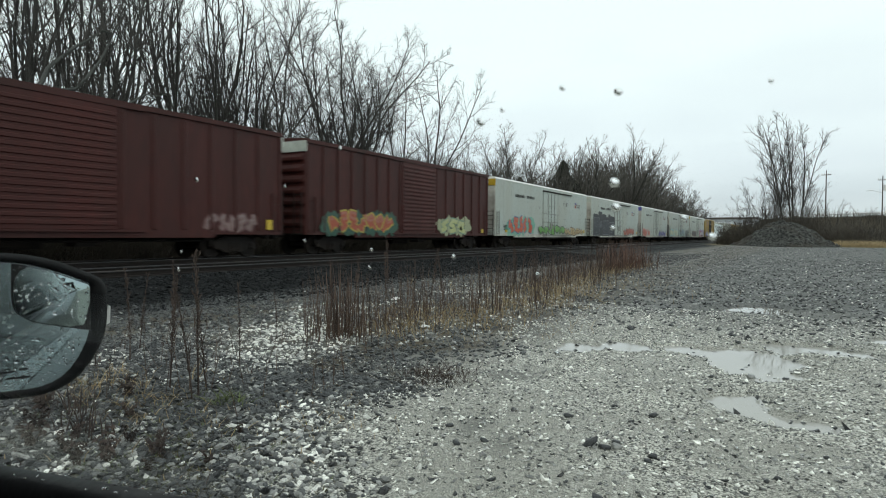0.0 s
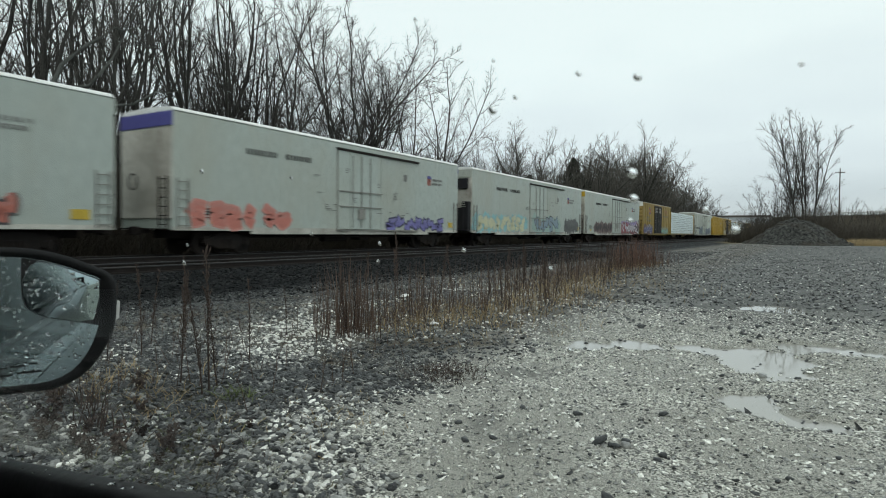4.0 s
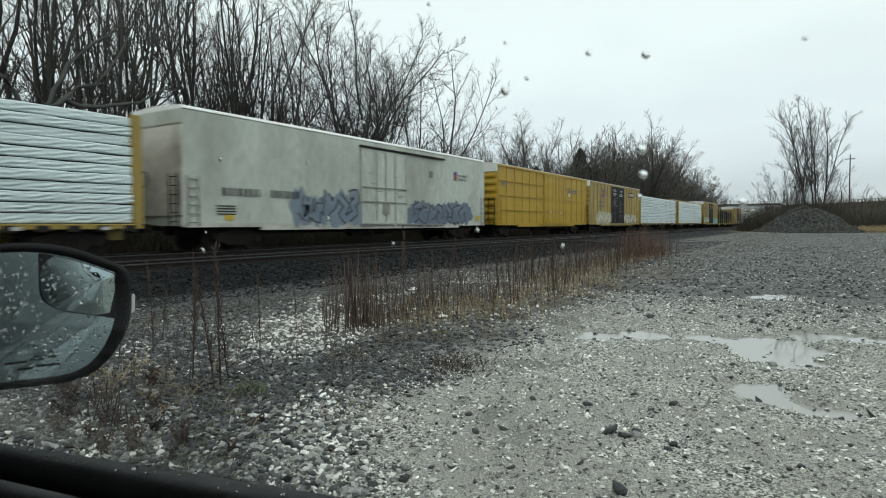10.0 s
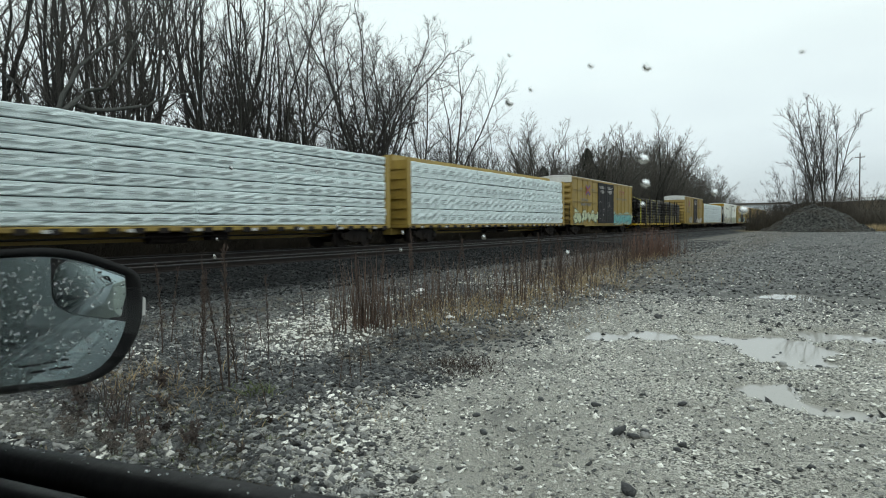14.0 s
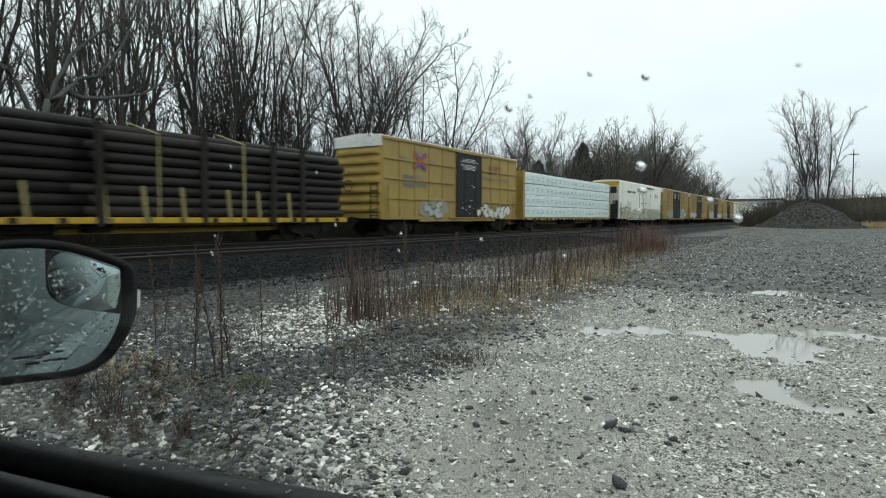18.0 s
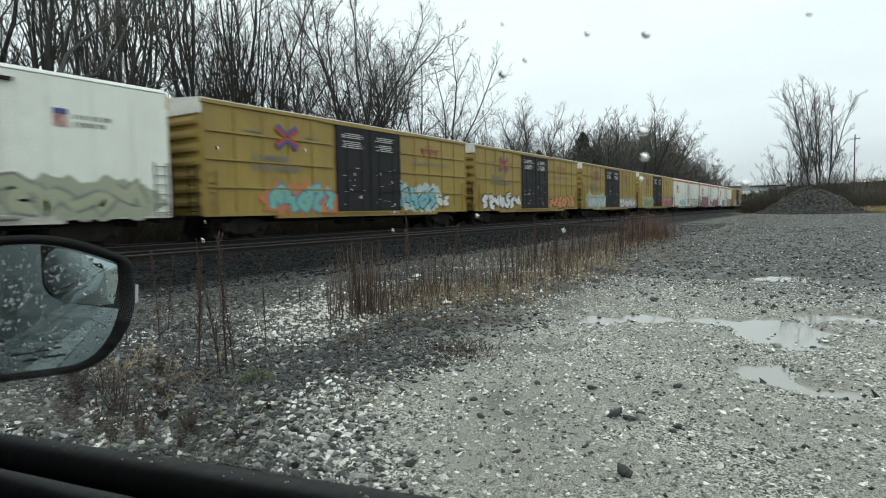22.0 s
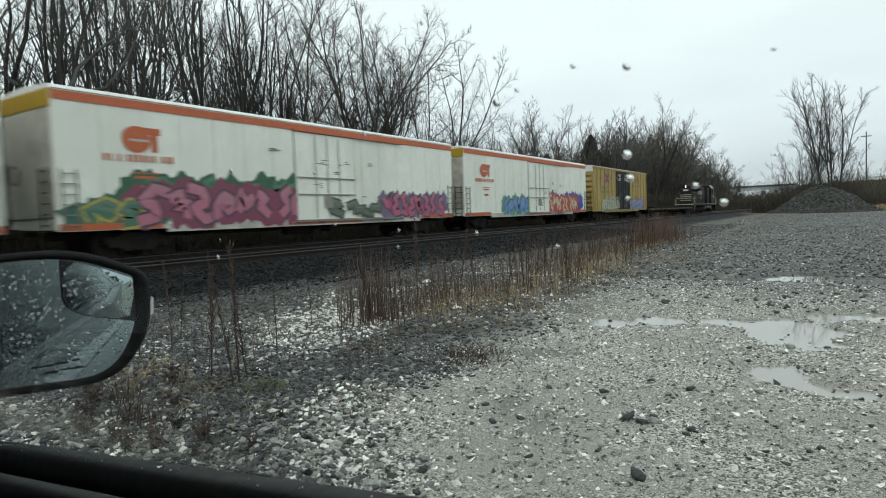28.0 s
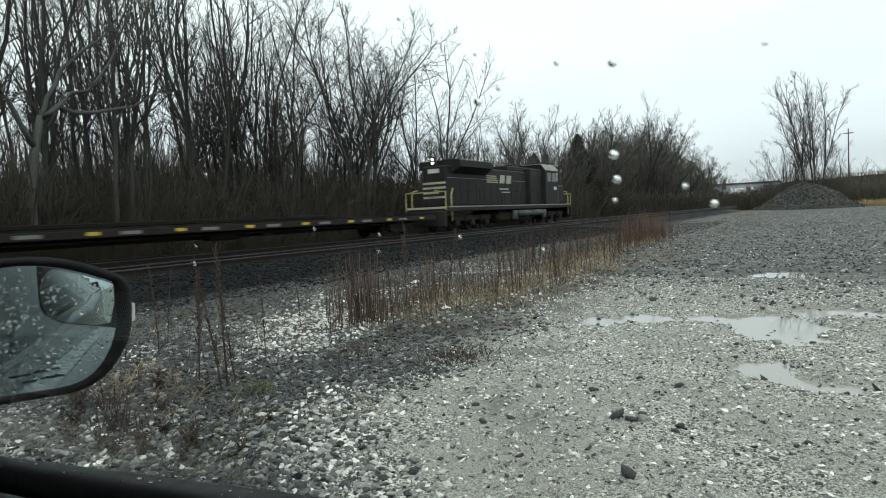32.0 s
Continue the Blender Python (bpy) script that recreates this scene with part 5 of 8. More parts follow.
def locomotive(label, wa, wb):
    L, w = wb - wa, (wa + wb) / 2
    car = thing("locomotive", label, "locomotive", pose(FAR_TRACK, w, RAIL), "cars of the freight train")
    part("frame", MB().box(-1.5, 1.5, -L / 2 + 0.5, L / 2 - 0.5, 1.22, 1.55, 0.03), M_LOCO, car)
    part("sill_stripe", MB().box(1.501, 1.508, -L / 2 + 0.6, L / 2 - 0.6, 1.46, 1.53), M_FITTING, car, "grimy pale stripe along the walkway edge")
    part("hood", MB().box(-0.85, 0.85, -L / 2 + 1.5, L / 2 - 6.2, 1.55, 4.05, 0.08), M_LOCO, car, "long black engine hood")
    lou = MB()
    for y in np.arange(-L / 2 + 3.2, L / 2 - 7.0, 1.05):
        lou.box(0.85, 0.865, y, y + 0.95, 1.75, 3.2)
    part("hood_doors", lou, M_LOCO, car)
    part("hood_seam", MB().box(0.85, 0.872, -L / 2 + 1.6, L / 2 - 6.3, 3.28, 3.31), M_DECALG, car)
    rad = MB()
    prof = [(-0.85, 3.55), (-1.5, 3.95), (-1.5, 4.34), (-1.35, 4.40), (1.35, 4.40), (1.5, 4.34), (1.5, 3.95), (0.85, 3.55)]
    rad.loft([[(x, y, z) for x, z in prof] for y in (-L / 2 + 2.2, -L / 2 + 6.6)], True)
    part("radiator_wings", rad, M_LOCO, car, "overhanging radiator wings")
    part("exhaust_housing", MB().box(-0.7, 0.7, -0.6, 3.4, 4.05, 4.42, 0.06).box(-0.3, 0.3, 1.0, 2.4, 4.42, 4.6, 0.03), M_LOCO, car)
    part("blower_housing", MB().box(-1.45, 1.2, L / 2 - 8.6, L / 2 - 6.3, 1.55, 4.3, 0.06), M_LOCO, car)
    vents = MB()
    for q in (L / 2 - 8.2, L / 2 - 7.2):
        vents.box(1.2, 1.215, q, q + 0.75, 3.75, 4.15)
    part("air_vents", vents, M_GAPDARK, car)
    cab = MB()
    y0, y1 = L / 2 - 6.2, L / 2 - 3.6
    prof = [(-1.5, 1.55), (-1.5, 4.2), (-1.1, 4.72), (1.1, 4.72), (1.5, 4.2), (1.5, 1.55)]
    cab.loft([[(x, y, z) for x, z in prof] for y in (y0, y1)] + [[(x * 0.96, y1 + 0.25, min(z, 3.4)) for x, z in prof]], True)
    part("cab", cab, M_LOCO, car, "wide black cab")
    part("nose", MB().box(-1.3, 1.3, y1, L / 2 - 1.6, 1.55, 3.15, 0.15), M_LOCO, car)
    part("cab_window", MB().box(1.50, 1.51, y0 + 0.35, y0 + 1.15, 3.35, 4.05), M_TINT, car, "dark side window")
    part("cab_window", MB().box(1.50, 1.51, y0 + 1.35, y0 + 2.2, 3.35, 4.05), M_TINT, car, "dark side window")
    # front window in flat white: the sky's reflection is put into its colour
    part("windshield", MB().box(-1.2, 1.2, y1 + 0.02, y1 + 0.06, 3.5, 4.15).box(1.49, 1.515, y1 - 0.22, y1 - 0.06, 3.4, 4.1), M_DECALW, car, "cab front window, sky reflection painted on in white")
    part("cab_door", MB().box(1.50, 1.512, y0 - 0.05, y0 + 0.3, 1.6, 3.2), M_GAPDARK, car)
    # end stripes, emblem and numbers as plain shapes
    for k in range(4):
        za, zb = 2.05 + 0.29 * k, 2.18 + 0.29 * k
        part("end_stripe", MB().box(-0.82, 0.82 - 0.5 * (k == 1), -L / 2 + 1.485, -L / 2 + 1.497, za, zb), M_CREAM, car, "dirty cream stripe across the hood end")
    part("walkway_edge", MB().box(-1.45, 1.45, -L / 2 + 0.46, -L / 2 + 0.495, 1.40, 1.52), M_CREAM, car, "dirty cream edge of the end walkway")
    em = MB()
    for k in range(4):
        em.box(0.875, 0.883, -4.2, -2.5 - 0.08 * k, 3.10 + 0.14 * k, 3.17 + 0.14 * k)
    for q in (-2.25, -1.2):
        em.add([(0.883, q, 3.08), (0.883, q + 0.75, 3.08), (0.883, q + 0.9, 3.66), (0.883, q + 0.15, 3.66)], [(0, 1, 2, 3)])
    em.box(0.875, 0.883, -2.3, -0.8, 2.64, 2.73).box(0.875, 0.883, -2.0, -0.6, 2.42, 2.50)
    part("owner_emblem", em, M_CREAM, car, "white block emblem of the railway")
    part("number_bars", MB().box(1.505, 1.512, y1 - 0.9, y1 - 0.3, 2.7, 2.95).box(-0.4, 0.4, -L / 2 + 1.48, -L / 2 + 1.496, 3.6, 3.85), M_DECALW, car)
    for s in (-1, 1):
        y = s * (L / 2 - 0.35)
        part("pilot", MB().box(-1.45, 1.45, y - 0.12, y + 0.12, 0.35, 1.25, 0.03), M_LOCO, car)
        st = MB()
        for k in range(4):
            st.box(1.1, 1.5, y - s * 0.55 - 0.25, y - s * 0.55 + 0.25, 0.38 + 0.28 * k, 0.42 + 0.28 * k)
        part("steps", st, M_UNDER, car)
        hr = MB()
        for x in (-1.42, 1.42):
            hr.tube([(x, y - s * 0.75, 0.6), (x, y - s * 0.75, 2.2), (x, y - s * 0.95, 2.55), (x * 0.9, y - s * 1.2, 2.6)], 0.045, 6)
            hr.tube([(x, y - s * 0.1, 1.3), (x, y - s * 0.1, 2.4), (x * 0.5, y - s * 0.05, 2.5)], 0.04, 6)
        hr.tube([(-1.42, y - s * 0.1, 2.4), (1.42, y - s * 0.1, 2.4)], 0.03, 6)
        part("end_handrail", hr, M_RAILYEL, car, "dirty yellow handrails")
    for z in (4.20, 4.42):
        part("headlight", MB().cyl((0.0, -L / 2 + 1.49, z), (0.0, -L / 2 + 1.40, z), 0.085), M_LAMP, car, "lit white headlight")
    part("headlight_housing", MB().box(-0.16, 0.16, -L / 2 + 1.44, -L / 2 + 1.7, 4.06, 4.56, 0.03), M_LOCO, car)
    # roof sheet paler than the black cab, its colour imitating reflected sky
    part("cab_roof", MB().box(-1.15, 1.15, y0 - 0.1, y1 + 0.2, 4.722, 4.76, 0.01).loft([[(1.12, y, 4.735), (1.54, y, 4.215), (1.56, y, 4.235), (1.14, y, 4.757)] for y in (y0 - 0.1, y1 + 0.15)], True), M_FITTING, car, "cab roof coloured paler grey for the sky's sheen")
    rl = MB().tube([(1.42, -L / 2 + 1.2, 2.5), (1.42, L / 2 - 6.3, 2.5)], 0.018, 5)
    for y in np.arange(-L / 2 + 1.5, L / 2 - 6.3, 1.6):
        rl.tube([(1.42, y, 1.55), (1.42, y, 2.5)], 0.015, 5)
    part("side_handrail", rl, M_UNDER, car)
    part("fuel_tank", MB().box(-1.15, 1.15, -3.2, 3.0, 0.32, 1.2, 0.2), M_UNDER, car, "fuel tank")
    part("air_reservoir", MB().cyl((1.32, -0.4, 0.92), (1.32, 1.7, 0.92), 0.25, 12).cyl((1.32, 2.0, 0.92), (1.32, 3.9, 0.92), 0.25, 12).box(1.2, 1.45, -1.3, -0.6, 0.5, 1.15, 0.03).box(1.2, 1.45, 4.1, 4.8, 0.5, 1.15, 0.03), M_TANK, car, "grimy grey air tanks", True)
    for s in (-1, 1):
        mb = MB()
        for x in (-1.05, 1.05):
            mb.box(x - 0.08, x + 0.08, -2.5, 2.5, 0.62, 0.95, 0.05)
            for k in (-1.95, 0, 1.95):
                mb.box(x - 0.11, x + 0.11, k - 0.28, k + 0.28, 0.32, 0.72, 0.04)
            for k in (-1.0, 1.0):
                mb.cyl((x + 0.1, k, 0.55), (x + 0.1, k, 0.95), 0.13, 8)
        tk = part("truck", mb, M_UNDER, car)
        tk.location = (0, s * (L / 2 - 4.2), 0)
        for q in (-1.95, 0, 1.95):
            wo = part("wheelset", WHEELSET, M_UNDER, tk)
            wo.matrix_parent_inverse = Matrix.Translation((0, q, 0.457))
            WHEELS.append(wo)
        cp = part("coupler", COUPLER, M_UNDER, car)
        cp.matrix_basis = pose(0, s * (L / 2 - 0.3), 0, 0, 0, 0 if s > 0 else 180)
    return car, L



add(pipe_car("yellow flatcar stacked with black steel pipes", 33.9, 58.6))
c, L = add(boxcar("shorter yellow boxcar with one black door", 61.15, 76.85, M_YELLOW, "panel", "single", M_BLACKD, M_GALV, (0.46, 0.66), None, False, 18))
graffiti(c, 181, -4.0, -2.2, 0.95, 2.0, (0.36, 0.38, 0.34), (0.08, 0.09, 0.08), (0.25, 0.24, 0.18), 2, x=1.532)
graffiti(c, 182, 2.0, 6.6, 0.9, 1.9, (0.62, 0.60, 0.52), (0.04, 0.04, 0.04), None, 5, x=1.552)
add(centerbeam("yellow centre-beam flatcar with four long wrapped lumber tiers", 78.2, 99.75, 4, 2, 19, True, puff=0.01))
c, L = add(reefer("older white refrigerator car with cooling unit on its end", 102.95, 122.8, M_CLEAN, None, M_YELLOWB, 20, True))
graffiti(c, 203, -9.4, -5.6, 1.3, 2.35, (0.30, 0.29, 0.36), (0.33, 0.32, 0.38), None, 4, x=1.502)
graffiti(c, 201, -9.2, 1.8, 0.95, 2.2, (0.52, 0.51, 0.36), (0.045, 0.045, 0.045), None, 7, x=1.556)
graffiti(c, 202, 2.6, 9.0, 0.95, 2.1, (0.35, 0.38, 0.26), (0.20, 0.20, 0.18), (0.33, 0.36, 0.27), 5)
decal("patch_plate", c, [(-7.0, -5.2, 1.75, 2.85)], M_DECALW, 1.5095, "paler repaint patch")
decal("placard", c, [(-9.55, -8.95, 1.05, 1.6)], M_REFLY, 1.51, "yellow placard")
c, L = add(boxcar("yellow boxcar with black doors, teal and orange graffiti", 124.05, 142.75, seed=21, **Y1))
graffiti(c, 211, -6.2, -2.6, 0.92, 2.2, (0.16, 0.42, 0.34), (0.10, 0.20, 0.32), (0.50, 0.16, 0.06), 4, x=1.532)
graffiti(c, 212, 1.9, 5.7, 0.95, 2.4, (0.16, 0.42, 0.46), (0.03, 0.05, 0.06), (0.40, 0.50, 0.50), 4, x=1.532, fat=0.34)
graffiti(c, 213, 5.9, 7.2, 1.2, 1.95, (0.66, 0.66, 0.60), (0.16, 0.09, 0.07), None, 2, x=1.532)
c, L = add(boxcar("yellow boxcar with black doors, white and pink graffiti", 143.85, 162.6, seed=22, **Y1))
graffiti(c, 221, -8.5, -2.8, 0.95, 2.1, (0.68, 0.68, 0.68), (0.03, 0.03, 0.03), None, 6, x=1.532)
graffiti(c, 222, 2.6, 8.4, 0.95, 2.2, (0.56, 0.22, 0.06), (0.03, 0.03, 0.04), None, 5, x=1.532)
c, L = add(boxcar("yellow boxcar with black doors and pale blue graffiti", 163.85, 182.5, seed=23, **Y1))
graffiti(c, 231, -7.6, -1.6, 0.95, 2.3, (0.40, 0.50, 0.50), (0.28, 0.33, 0.30), (0.33, 0.38, 0.30), 6, x=1.532)
graffiti(c, 232, 2.6, 8.8, 0.95, 2.1, (0.64, 0.62, 0.60), (0.10, 0.06, 0.05), (0.24, 0.28, 0.40), 6, x=1.532)
c, L = add(boxcar("pale yellow ribbed boxcar with green and red graffiti", 184.0, 202.55, seed=24, **Y2))
graffiti(c, 241, -7.2, -2.5, 0.92, 2.2, (0.20, 0.34, 0.13), (0.04, 0.07, 0.03), (0.55, 0.48, 0.36), 6, x=1.552)
graffiti(c, 242, 2.6, 8.6, 0.92, 2.3, (0.40, 0.05, 0.05), (0.60, 0.55, 0.50), (0.10, 0.10, 0.13), 6, x=1.552)
OR = dict(paint=M_CLEAN, stripe=M_ORANGE, cap=M_YELLOWB)
c, L = add(reefer("white refrigerator car with orange stripe, blue graffiti", 203.95, 225.1, seed=25, **OR))
graffiti(c, 251, -6.4, -1.4, 0.95, 2.1, (0.25, 0.50, 0.60), (0.45, 0.60, 0.66), None, 5)
graffiti(c, 252, 1.4, 9.4, 0.95, 2.2, (0.64, 0.62, 0.44), (0.09, 0.09, 0.24), (0.22, 0.21, 0.42), 8)
c, L = add(reefer("white refrigerator car with orange stripe, magenta graffiti", 226.4, 247.7, seed=26, **OR))
graffiti(c, 261, -9.8, -7.9, 0.95, 1.9, (0.06, 0.15, 0.10), (0.40, 0.34, 0.06), (0.04, 0.13, 0.09), 2)
graffiti(c, 265, -8.2, 0.0, 1.2, 2.75, (0.04, 0.12, 0.07), (0.03, 0.09, 0.05), (0.03, 0.11, 0.06), 7, x=1.502)
graffiti(c, 262, -8.2, 0.1, 0.95, 2.45, (0.42, 0.15, 0.21), (0.07, 0.04, 0.07), (0.20, 0.05, 0.09), 8, x=1.512)
graffiti(c, 263, 0.4, 3.8, 0.95, 1.9, (0.10, 0.14, 0.10), (0.05, 0.07, 0.05), None, 3, x=1.59)
graffiti(c, 264, 4.2, 9.6, 0.95, 2.3, (0.42, 0.10, 0.18), (0.05, 0.04, 0.06), (0.16, 0.12, 0.20), 7)
c, L = add(reefer("white refrigerator car with orange stripe, blue and red graffiti", 249.05, 270.1, seed=27, **OR))
graffiti(c, 271, -5.4, -1.6, 0.92, 2.2, (0.14, 0.28, 0.52), (0.04, 0.07, 0.22), (0.08, 0.26, 0.18), 5)
graffiti(c, 273, 1.9, 9.2, 0.95, 2.5, (0.05, 0.07, 0.32), (0.05, 0.06, 0.27), (0.05, 0.07, 0.30), 9, x=1.500)
graffiti(c, 272, 2.2, 8.2, 0.92, 2.35, (0.62, 0.50, 0.32), (0.20, 0.03, 0.025), (0.40, 0.05, 0.035), 8, x=1.512, fat=0.2)
c, L = add(boxcar("pale yellow ribbed boxcar with black doors, grey graffiti", 271.9, 290.5, seed=28, **Y2))
graffiti(c, 281, -6.6, -1.9, 0.92, 2.2, (0.42, 0.46, 0.36), (0.05, 0.06, 0.05), (0.34, 0.36, 0.24), 6, x=1.552)
graffiti(c, 282, 2.6, 7.4, 0.95, 2.2, (0.07, 0.16, 0.36), (0.58, 0.60, 0.60), (0.20, 0.10, 0.16), 5, x=1.552)
slogan(c, 5.1, 3.42, 0.36, "Railcar Pooling Experts", M_DECALG)
add(long_flatcar("long empty dark flatcar with weathered deck boards", 291.6, 318.4))
add(locomotive("grimy black diesel locomotive with cream stripes and emblem", 319.1, 341.1))


# ---------- woods ----------
def tree_meshes(seed, height, stems=1, splay=0.10, base_r=0.17, fork=0.38, leaders=3, low=0.16, side=4, kids=(7, 5, 7), open_angle=0.62, fine=0.008, reach=0.5, lift=1.0, curl=1.0, flare=1.0, twin=True):
    """A bare tree: a trunk that forks into leaders (trunk mesh), and a crown of limbs, branches and upward twigs."""
    r = random.Random(seed)
    trunk, crown = MB(), MB()
    SEG, SIDES, WOB, LIFT = (8, 6, 4, 3), (7, 5, 4, 3), (0.035, 0.075, 0.13, 0.15), (0.02, 0.05, 0.075, 0.06)

    def stretch(p, d, length, rad, level, mb, end):
        n, pts, rs = SEG[level], [p], [rad]
        for i in range(1, n + 1):
            w = WOB[level] * curl
            d = (d + Vector((r.gauss(0, w), r.gauss(0, w), LIFT[level] * lift + r.gauss(0, w * 0.6)))).normalized()
            p = p + d * (length / n)
            pts.append(p)
            rs.append(rad + (end - rad) * i / n)
        mb.tube(pts, rs, SIDES[level], False)
        return pts, rs, d

    def aside(d, angle, turn):
        s = d.orthogonal().normalized()
        s = s * math.cos(turn) + d.cross(s) * math.sin(turn)
        return (d * math.cos(angle) + s * math.sin(angle)).normalized()

    def spike(p, d, length, rad):
        """The last twig: a slim three-sided point."""
        u = d.orthogonal().normalized() * rad
        v = d.cross(u)
        crown.add([p + u, p - u * 0.5 + v * 0.87, p - u * 0.5 - v * 0.87, p + d * length], [(0, 1, 3), (1, 2, 3), (2, 0, 3)])

    def dress(pts, rs, length, level, start, count, scale=1.0):
        """Branches of the next level along a limb."""
        turn = r.uniform(0, 6.28)
        n = len(pts) - 1
        for i in range(count):
            f = min(0.995, start + (1.0 - start) * (i + r.random()) / count)
            k = min(int(f * n), n - 1)
            p, d = pts[k].lerp(pts[k + 1], f * n - k), (pts[k + 1] - pts[k]).normalized()
            turn += 2.4 + r.uniform(-0.5, 0.5)
            ll = length * scale * (1.22 - 0.68 * f) * r.uniform(0.65, 1.25)
            way = aside(d, open_angle * r.uniform(0.65, 1.25), turn)
            if level > 3:
                way = (way + Vector((0, 0, 0.12))).normalized()
                spike(p, way, ll, fine)
                if twin:
                    spike(p + way * ll * r.uniform(0.25, 0.5), aside(way, r.uniform(0.4, 0.7), r.uniform(0, 6.28)), ll * 0.55, fine * 0.8)
                continue
            rad = max(fine * (2.6 if level == 2 else 1.6), rs[k] * 0.58)
            q, qs, _ = stretch(p, way, ll, rad, level, crown, fine * 0.8)
            dress(q, qs, ll, level + 1, 0.18, kids[level - 1], reach if level < 3 else 0.55)

    for s in range(stems):
        a = 6.28 * s / stems + r.uniform(0, 1)
        lean = r.uniform(0, 0.06) if stems == 1 else splay * r.uniform(0.6, 1.2)
        off = 0.30 * (stems > 1)
        h = height * r.uniform(0.8, 1.0)
        rad = base_r * (1 if stems == 1 else 0.72)
        p0, d0 = Vector((off * math.cos(a), off * math.sin(a), -0.3)), Vector((math.cos(a) * lean, math.sin(a) * lean, 1)).normalized()
        pts, rs, d = stretch(p0, d0, h * fork, rad, 0, trunk, rad * 0.74)
        dress(pts, rs, h * 0.34, 1, low / fork, side)
        turn = r.uniform(0, 6.28)
        for k in range(leaders):
            turn += 6.28 / leaders + r.uniform(-0.5, 0.5)
            ll = h * (1 - fork) * (1.0 if k == 0 else r.uniform(0.72, 0.98))
            q, qs, _ = stretch(pts[-1], aside(d, (0.08 if k == 0 else r.uniform(0.24, 0.46)) * flare * (1 if stems == 1 else 0.8), turn), ll, rad * (0.72 if k == 0 else 0.60), 1, trunk, 0.024)
            dress(q, qs, ll, 2, 0.12, kids[0], 0.36)
    k = height / max(v[2] for v in crown.v)
    for mb in (trunk, crown):
        mb.v = [(x * k, y * k, z * k) for x, y, z in mb.v]
    a, b = trunk.mesh("trunk", True), crown.mesh("crown", False)
    a.materials.append(M_BARK)
    b.materials.append(M_TWIG)
    return a, b


TREES = [tree_meshes(100 + i, 16, 1, 0.1, 0.125, 0.40 + 0.03 * (i % 4), 2 + i % 2, 0.28, 3, (7, 5, 5), 0.56, 0.0075, flare=0.8) for i in range(7)] + [tree_meshes(120 + i, 16, 2, 0.09, 0.13, 0.42, 2, 0.3, 2, (6, 5, 5), 0.56, 0.0075, flare=0.8) for i in range(2)]
OPEN_TREES = [tree_meshes(126, 16, 5, 0.09, 0.19, 0.34, 2, 0.25, 1, (10, 6, 7), 0.66, 0.008, 0.55, curl=1.7, flare=1.4), tree_meshes(127, 16, 2, 0.16, 0.19, 0.34, 3, 0.2, 4, (9, 6, 7), 0.66, 0.0075, 0.55, lift=0.6, flare=1.4)]
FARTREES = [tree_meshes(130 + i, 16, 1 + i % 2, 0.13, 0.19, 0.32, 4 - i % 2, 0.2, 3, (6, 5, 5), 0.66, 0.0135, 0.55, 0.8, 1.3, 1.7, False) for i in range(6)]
# far crowns take the twig colour with haze mixed in
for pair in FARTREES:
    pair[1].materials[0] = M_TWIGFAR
SAPLINGS = [tree_meshes(150 + i, 6, 1, 0.1, 0.04, 0.35, 2, 0.1, 4, (5, 4, 4), 0.6, 0.005) for i in range(4)]
SHRUBS = [tree_meshes(170 + i, 4.3, 5, 0.42, 0.035, 0.28, 2, 0.12, 2, (4, 4, 3), 0.72, 0.0095, flare=1.6, twin=False) for i in range(4)]
for pair in SHRUBS:
    pair[0].materials[0] = pair[1].materials[0] = M_BRUSH
WIDE = [tree_meshes(140 + i, 13, 3, 0.30, 0.12, 0.3, 2, 0.12, 3, (6, 5, 5), 0.62, 0.011, flare=1.4) for i in range(3)]


def plant_tree(meshes, x, y, s, turn, label, group="bare trees of the wood", category="tree"):
    t = thing("bare_" + category, label, category, pose(x, y, float(ground_height(np.array(x), np.array(y))), 0, 0, turn) @ Matrix.Scale(s, 4), group)
    part("trunk", meshes[0], M_BARK, t)
    part("crown", meshes[1], M_TWIG, t)
    return t


rt = random.Random(77)
LBL = "tall bare grey-brown winter tree in the wood"
# height of the wood's edge along the track
EDGE_Y = (0, 14, 21, 26, 30, 38, 41, 44, 56, 66, 78, 95, 110, 122, 140, 168, 200, 240)
EDGE_H = (20, 19, 18, 16.5, 12, 11, 9.7, 9.5, 10.5, 13.0, 13.5, 16, 18.5, 22, 21, 20, 17, 14)
for y0, y1, n, deep in ((-3, 13, 16, 7), (13, 22, 18, 7), (22, 31, 23, 7), (31, 46, 15, 7), (46, 62, 16, 6), (62, 90, 26, 5), (90, 130, 30, 5), (130, 180, 26, 5), (180, 240, 20, 4)):
    for i in range(n):
        y = y0 + (y1 - y0) * (i + rt.random()) / n
        x = -27.2 - abs(rt.gauss(0, deep))
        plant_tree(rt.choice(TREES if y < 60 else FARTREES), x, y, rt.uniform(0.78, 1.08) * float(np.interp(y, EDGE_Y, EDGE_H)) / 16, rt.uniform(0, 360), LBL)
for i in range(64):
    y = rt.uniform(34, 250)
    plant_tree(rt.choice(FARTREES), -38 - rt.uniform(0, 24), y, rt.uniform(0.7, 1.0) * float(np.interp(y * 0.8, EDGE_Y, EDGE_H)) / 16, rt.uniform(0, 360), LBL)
plant_tree(OPEN_TREES[0], -26.8, 33.4, 1.20, 15, "broad many-stemmed bare tree at the wood's edge")
plant_tree(OPEN_TREES[1], -26.8, 42.0, 0.98, 200, "open bare tree with thin spreading limbs")
